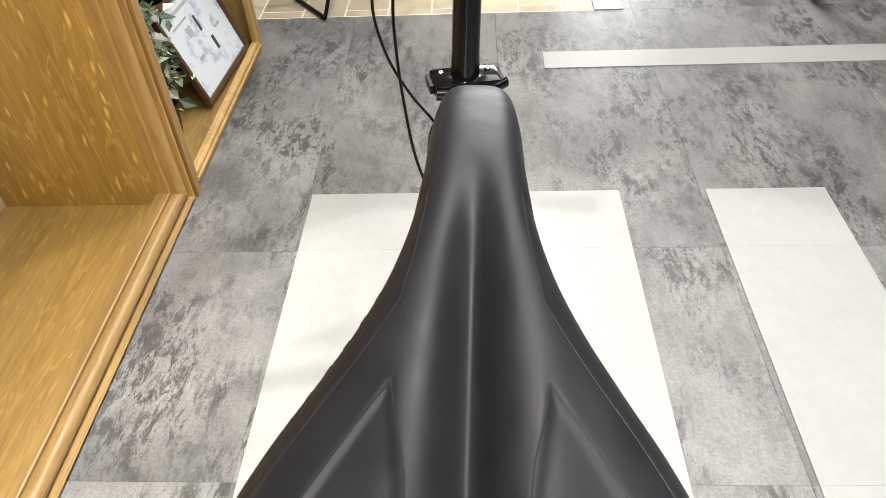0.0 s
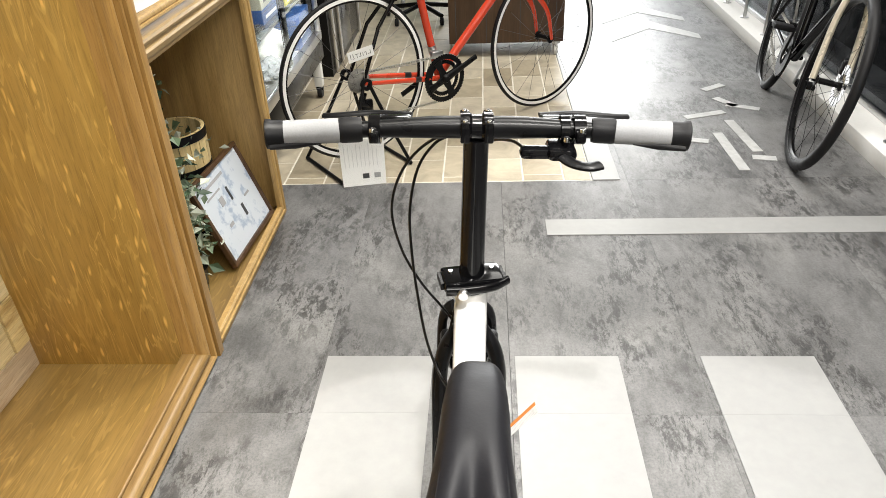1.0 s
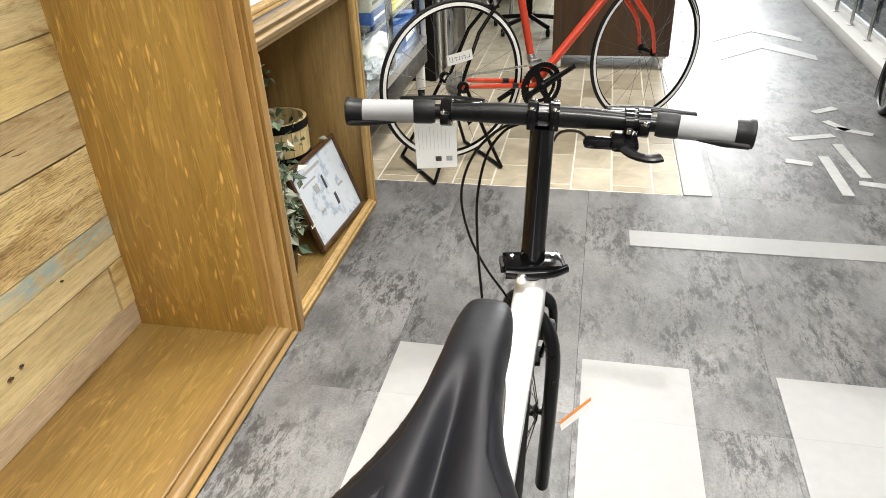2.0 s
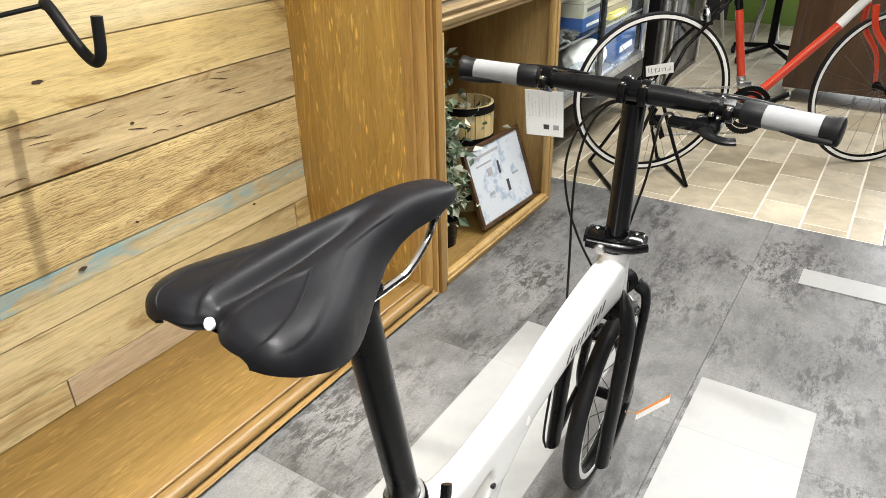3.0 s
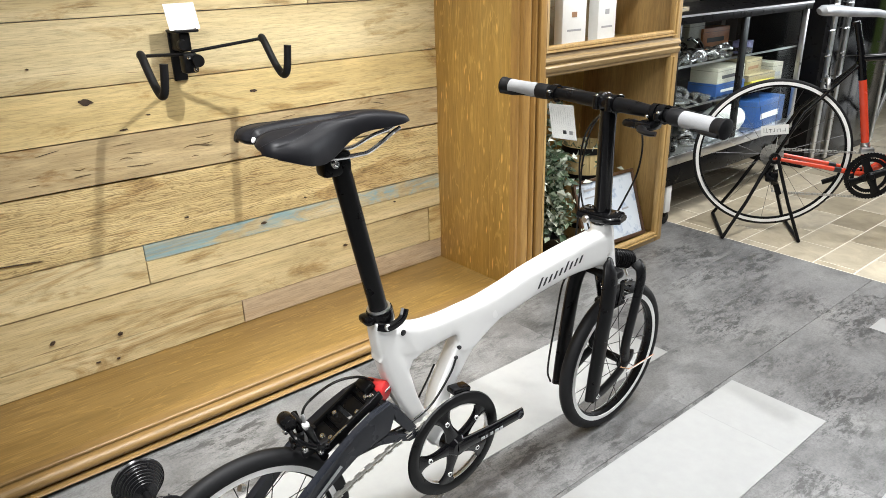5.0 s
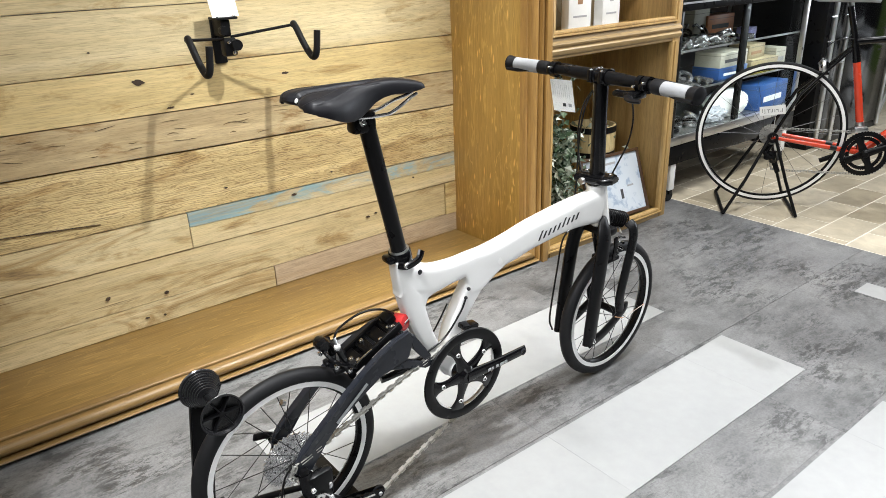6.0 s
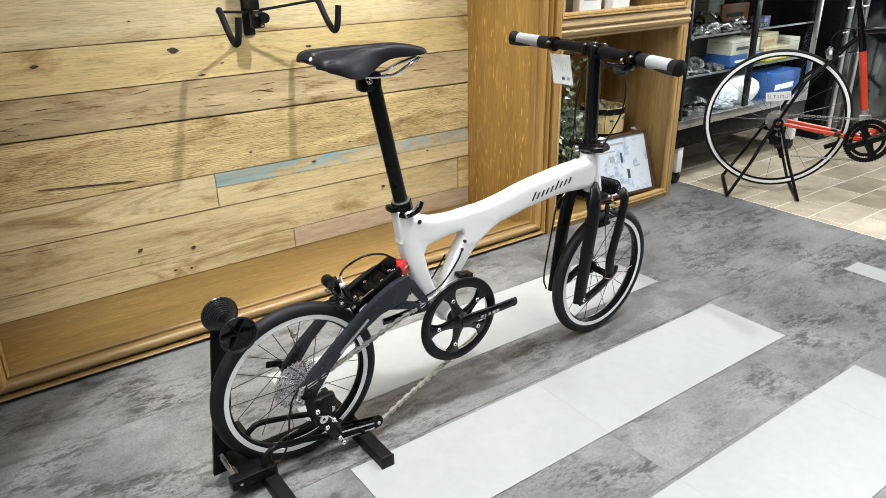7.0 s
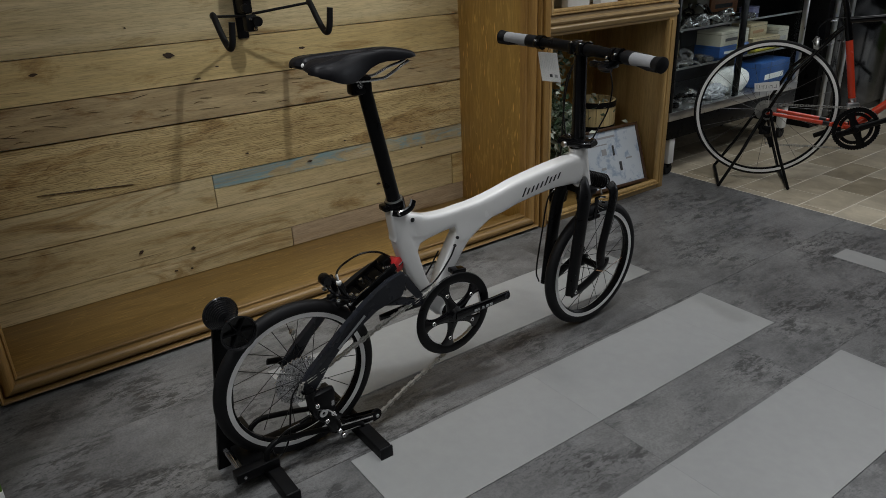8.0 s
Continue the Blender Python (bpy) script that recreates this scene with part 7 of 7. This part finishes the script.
for k, (u, v, w, h) in enumerate(((-0.045, -0.008, 0.002, 0.020), (-0.038, -0.010, 0.010, 0.002), (-0.034, -0.004, 0.002, 0.014), (-0.024, 0.004, 0.014, 0.002), (-0.018, -0.010, 0.002, 0.016), (-0.008, -0.008, 0.008, 0.002),
                                  (-0.002, -0.008, 0.002, 0.015), (0.008, -0.009, 0.002, 0.013), (0.014, 0.002, 0.010, 0.002), (0.022, -0.010, 0.002, 0.014), (0.030, -0.008, 0.010, 0.002), (0.040, -0.010, 0.002, 0.016))):
    boxed("ink_stroke", INK, tag, (0.001, 0.0016, u, u + w, v, v + h), 0.0, "", TAG_AT, False)
part("tag_tie", tube(bmesh.new(), [(0.100, -0.005, 0.465), (0.075, 0.0, 0.40), (0.066, 0.0, 0.36)], 0.0012, 6), PAPER, tag)

hub_stand = thing("hub_stand", "black steel rod display stand holding the rear hub", "bicycle stand", Matrix.Translation((-0.478, 2.475, 0.0)) @ pose(0, 0, 0, 0, 0, AZ - 90))
for sx in (-1, 1):
    for sy in (-1, 1):
        part("rod", tube(bmesh.new(), [(sx * 0.085, sy * 0.015, 0.356), (sx * 0.132, sy * 0.088 - 0.015, 0.17), (sx * 0.172, sy * 0.162 - 0.030, 0.008)], 0.0075, 10), BLACK_STEEL, hub_stand)
    part("hub_cup", lathe(bmesh.new(), [(0.012, -0.008), (0.024, -0.008), (0.024, 0.008), (0.012, 0.008)], 20, Matrix.Translation((sx * 0.085, 0, 0.363)), True), BLACK_STEEL, hub_stand)
for sy in (-1, 1):
    part("foot_rod", tube(bmesh.new(), [(-0.172, sy * 0.162 - 0.030, 0.0085), (0.172, sy * 0.162 - 0.030, 0.0085)], 0.0082, 10, (0, 1, 0)), BLACK_STEEL, hub_stand)

# ---- dark hybrid bicycle along the kerb ----
hyb = thing("hybrid_bicycle", "black hybrid bicycle with champagne fork and disc brake by the kerb", "bicycle", Matrix.Translation((1.30, 2.37, 0.0)) @ pose(0, 0, 0, 0, 12, 0) @ pose(0, 0, 0, 0, 0, 180 - 12))
HF, HR, HB = Vector((0, 0, 0.348)), Vector((0, -1.06, 0.348)), Vector((0, -0.63, 0.285))
hw = bicycle_wheel(hyb, "front_wheel", HF, 0.348, 0.019, 24, 0.018, 0.10, "black wheel with a thick black tyre", None, SATIN_BLACK, RUBBER, 0.0)
part("brake_disc", lathe(bmesh.new(), [(0.045, -0.0455), (0.080, -0.0455), (0.080, -0.0435), (0.045, -0.0435)], 40, Matrix.Translation(HF), True), CHROME, hw, "bright brake disc")
hw2 = bicycle_wheel(hyb, "rear_wheel", HR, 0.348, 0.019, 24, 0.018, 0.12, "black wheel with a thick black tyre", None, SATIN_BLACK, RUBBER, 0.0)
HT = Vector((0, -0.14, 0.80))
hf = part("frame", tube(bmesh.new(), [HB, HT + Vector((0, 0.02, -0.06))], 0.024, 16), GLOSS_BLACK, hyb, "black bicycle frame")
part("seat_tube", tube(bmesh.new(), [HB, Vector((0, -0.80, 0.82))], 0.017, 14), GLOSS_BLACK, hf)
part("top_tube", tube(bmesh.new(), [Vector((0, -0.775, 0.74)), HT], 0.018, 14), GLOSS_BLACK, hf)
part("head_tube", tube(bmesh.new(), [HT + Vector((0, -0.025, 0.07)), HT + Vector((0, 0.03, -0.08))], 0.022, 14), GLOSS_BLACK, hf)
for sx in (-1, 1):
    part("fork_blade", tube(bmesh.new(), smooth_path([HT + Vector((sx * 0.03, 0.035, -0.10)), Vector((sx * 0.052, -0.075, 0.56)), HF + Vector((sx * 0.060, -0.004, 0.0))], 6), [(0.012, 0.019)] * 13, 12), TAN_PAINT, hf, "champagne fork blade")
    part("chain_stay", tube(bmesh.new(), [HB + Vector((sx * 0.03, 0, 0)), HR + Vector((sx * 0.062, 0, 0))], 0.010, 12), GLOSS_BLACK, hf)
    part("seat_stay", tube(bmesh.new(), [Vector((sx * 0.015, -0.775, 0.72)), HR + Vector((sx * 0.062, 0, 0))], 0.009, 12), GLOSS_BLACK, hf)
part("brake_caliper", box(bmesh.new(), -0.064, -0.038, -0.085, -0.045, 0.375, 0.43, 0.008), SATIN_BLACK, hyb)
hc = part("crankset", lathe(bmesh.new(), [(0.045, 0.040), (0.098, 0.040), (0.100, 0.044), (0.098, 0.048), (0.045, 0.048)], 48, Matrix.Translation(HB), True), SATIN_BLACK, hyb, "black crankset")
part("crank_arm", tube(bmesh.new(), [HB + Vector((0.055, 0, 0)), HB + Vector((0.070, 0.10, 0.135))], [(0.007, 0.016), (0.006, 0.011)], 12), SATIN_BLACK, hc)
part("crank_arm", tube(bmesh.new(), [HB + Vector((-0.055, 0, 0)), HB + Vector((-0.070, -0.10, -0.135))], [(0.007, 0.016), (0.006, 0.011)], 12), ALU, hc)
for s, d in ((1, Vector((0.12, 0.10, 0.135))), (-1, Vector((-0.12, -0.10, -0.135)))):
    pc = HB + d
    part("pedal", box(bmesh.new(), pc.x - 0.045, pc.x + 0.045, pc.y - 0.04, pc.y + 0.04, pc.z - 0.011, pc.z + 0.011, 0.005), GRIP_BLACK, hc, "black pedal")
part("chain", chain_mesh([HB + Vector((0.044, 0, 0.10)), HR + Vector((0.044, 0, 0.05)), HR + Vector((0.044, -0.05, 0)), HR + Vector((0.044, 0.02, -0.08)), HB + Vector((0.044, 0, -0.10))]), CHAIN_STEEL, hyb, "", False)
part("handlebar", tube(bmesh.new(), [(-0.30, -0.16, 0.97), (0.30, -0.16, 0.97)], 0.012, 12, (0, 1, 0)), SATIN_BLACK, hyb)
part("stem", tube(bmesh.new(), [HT + Vector((0, -0.025, 0.07)), (0, -0.16, 0.97)], 0.015, 12), SATIN_BLACK, hyb)
part("saddle", tube(bmesh.new(), [(0, -0.66, 0.93), (0, -0.78, 0.94), (0, -0.90, 0.945), (0, -0.94, 0.94)], [(0.015, 0.012), (0.03, 0.02), (0.07, 0.024), (0.05, 0.015)], 16), SADDLE_SKIN, hyb)
part("seat_post", tube(bmesh.new(), [(0, -0.80, 0.82), (0, -0.825, 0.925)], 0.0136, 12), SATIN_BLACK, hyb)

# ---- kerb with glass balustrade ----
KERB = Matrix.Translation((1.615, 2.3, 0)) @ pose(0, 0, 0, 0, 0, -0.9)
kerb = tagged(new("kerb"), "white painted kerb carrying a dark glass balustrade", "kerb", kind="structure")
kerb.matrix_basis = KERB
boxed("kerb_step", PAPER, kerb, (0.0, 0.26, -2.6, 6.6, -0.004, 0.072), 0.004)
bal = thing("glass_balustrade", "dark glass balustrade on slim steel posts", "balustrade", KERB)
for k in range(22):
    y = -2.3 + 0.40 * k
    post = part("post", tube(bmesh.new(), [(0.075, y, 0.072), (0.075, y, 1.0)], 0.011, 10), ALU, bal)
    part("post_foot", lathe(bmesh.new(), [(0.002, 0.072), (0.026, 0.072), (0.026, 0.077), (0.012, 0.080)], 18, Matrix.Translation((0.075, y, 0)) @ UPRIGHT), ALU, post)
part("pane", box(bmesh.new(), 0.150, 0.158, -2.5, 6.5, 0.095, 1.05), SMOKED, bal, "smoked glass pane", False)
part("bottom_rail", box(bmesh.new(), 0.138, 0.170, -2.5, 6.5, 0.073, 0.100, 0.003), ALU, bal)
part("handrail", box(bmesh.new(), 0.12, 0.19, -2.5, 6.5, 1.05, 1.09, 0.01), ALU, bal)
setting("wall_low", "dark panel behind the glass balustrade", box(bmesh.new(), 2.20, 2.26, -1.0, 9.0, -0.004, 1.3), DARK_WALL, "wall")

# ---- green turf board beyond the niche ----
turf = thing("turf_board", "grass-printed board with a white band and brown base", "display board")
boxed("panel", TURF, turf, (-0.170, -0.155, -1.60, -1.008, 0.112, 1.10), 0.002, "bright green grass print")
boxed("white_band", PAPER, turf, (-0.170, -0.154, -1.60, -1.008, 0.078, 0.111), 0.001)
boxed("base", BROWN_BOX, turf, (-0.175, -0.153, -1.60, -1.007, 0.0, 0.077), 0.001)


# ---- floor markings and pieces, kept for last ----
for x0, x1 in ((-0.395, -0.098), (0.129, 0.412), (0.633, 0.935)):
    st = tagged(new("zebra_stripe"), "white vinyl zebra stripe inlaid in the grey floor", "floor marking", "zebra stripes", "structure")
    cuts = [-0.285, 0.332, 0.944, 1.163]
    for y0, y1 in zip(cuts, cuts[1:]):
        boxed("stripe_sheet", WHITE_VINYL, st, (x0, x1, y0 + 0.0002, y1 - 0.0002, -0.002, 0.0030), 0.0, "", None, False)
setting("stop_line", "white vinyl line across the grey floor", box(bmesh.new(), 0.268, 1.62, 1.815, 1.925, -0.002, 0.003, 0.0008), WHITE_VINYL, "floor marking")
setting("edge_line", "white vinyl edge line beside the tiles", box(bmesh.new(), 0.484, 0.592, 2.245, 6.0, -0.002, 0.003, 0.0008), WHITE_VINYL, "floor marking")
for dy in (0.0, 0.43):
    bm = bmesh.new()
    o = [(0.855, 4.18 + dy), (1.135, 4.46 + dy), (1.410, 4.19 + dy), (1.420, 4.30 + dy), (1.160, 4.66 + dy), (0.855, 4.33 + dy)]
    lo = [bm.verts.new((x, y, -0.002)) for x, y in o]
    hi = [bm.verts.new((x, y, 0.0028)) for x, y in o]
    bm.faces.new(lo)
    bm.faces.new(hi)
    for i in range(6):
        bm.faces.new((lo[i], lo[(i + 1) % 6], hi[(i + 1) % 6], hi[i]))
    setting("chevron", "white arrow chevron marked on the floor", bm, WORN_MARK, "floor marking")
for pts in (((1.103, 2.312), (1.099, 2.70)), ((1.212, 2.49), (1.190, 2.846)), ((1.172, 2.437), (1.264, 2.417)), ((0.935, 2.637), (1.036, 2.607)), ((1.236, 3.05), (1.374, 2.978)), ((1.00, 2.89), (1.20, 2.955)), ((1.208, 3.145), (1.278, 3.025)), ((1.18, 3.26), (1.30, 3.34))):
    a, b = Vector((*pts[0], 0)), Vector((*pts[1], 0))
    d = (b - a).normalized() * 0.5 * (b - a).length
    m = Matrix.Translation((a + b) / 2) @ Matrix.Rotation(math.atan2((b - a).y, (b - a).x), 4, "Z")
    bm = box(bmesh.new(), -d.length, d.length, -0.022, 0.022, -0.002, 0.0028, 0.0)
    bm.transform(m)
    setting("cycle_mark", "worn white stroke of the painted bicycle symbol", bm, WORN_MARK, "floor marking")

# grey vinyl sheets
sheet_ys = [-4.2, -2.7, -1.35, 0.332, 0.944, 2.244, 3.4, 4.9, 6.4, 7.9, 9.2]
sheet_xs = [-3.2, -1.6, -0.405, 0.115, 0.62, 1.235, 1.9, 2.9]
for xa, xb in zip(sheet_xs, sheet_xs[1:]):
    for ya, yb in zip(sheet_ys, sheet_ys[1:]):
        if ya >= 2.244 and xb <= 0.116:
            continue
        if ya >= 2.244 and xa < 0.48 < xb:
            xa2 = 0.482
        else:
            xa2 = xa
        seam = 0.0013 if xb == 0.115 else 0.0003
        boxed("vinyl_sheet", VINYL, floor, (xa2 + 0.0003, xb - seam, ya + 0.0003, yb - 0.0003, -0.006, 0.0), 0.0, "", None, False)

# beige tiles with pale grout, laid in staggered columns
setting("tile_bed", "pale grout bed under the beige tiles", box(bmesh.new(), -3.2, 0.482, 2.246, 6.2, -0.005, -0.0015), GROUT, "floor")
tiles = tagged(new("tile_floor"), "beige stone-look floor tiles with pale grout", "floor", kind="structure")
TW, TL, GAP = 0.1645, 0.312, 0.0035
proto = None
far = bmesh.new()
shift = random.Random(6)
for col in range(-20, 4):
    x0 = 0.040 + TW * col
    x1 = min(0.480, x0 + TW)
    if x0 > 0.47 or x1 < -3.19:
        continue
    x0 = max(x0, -3.19)
    start = 2.300 + (0.156 if col % 2 == 0 else 0.0) + shift.uniform(-0.012, 0.012)
    y = start - TL
    while y < 6.15:
        y0, y1 = max(2.249, y), y + TL
        whole = y0 == y and abs(x1 - x0 - TW) < 1e-6
        if y1 - y0 > 0.02:
            if y0 < 4.0 and x0 > -1.3:
                if whole and proto is not None:
                    again(proto, Matrix.Translation((x0, y0, 0)), tiles)
                else:
                    o = boxed("tile", TILE, tiles, (GAP, x1 - x0 - GAP, GAP, y1 - y0 - GAP, -0.004, 0.0), 0.0015, "", None, False)
                    o.matrix_basis = Matrix.Translation((x0, y0, 0))
                    proto = o if whole else proto
            else:
                box(far, x0 + GAP, x1 - GAP, y0 + GAP, y1 - GAP, -0.004, 0.0)
        y += TL
part("far_tiles", far, TILE, tiles, "", False)["kind"] = "stuff"
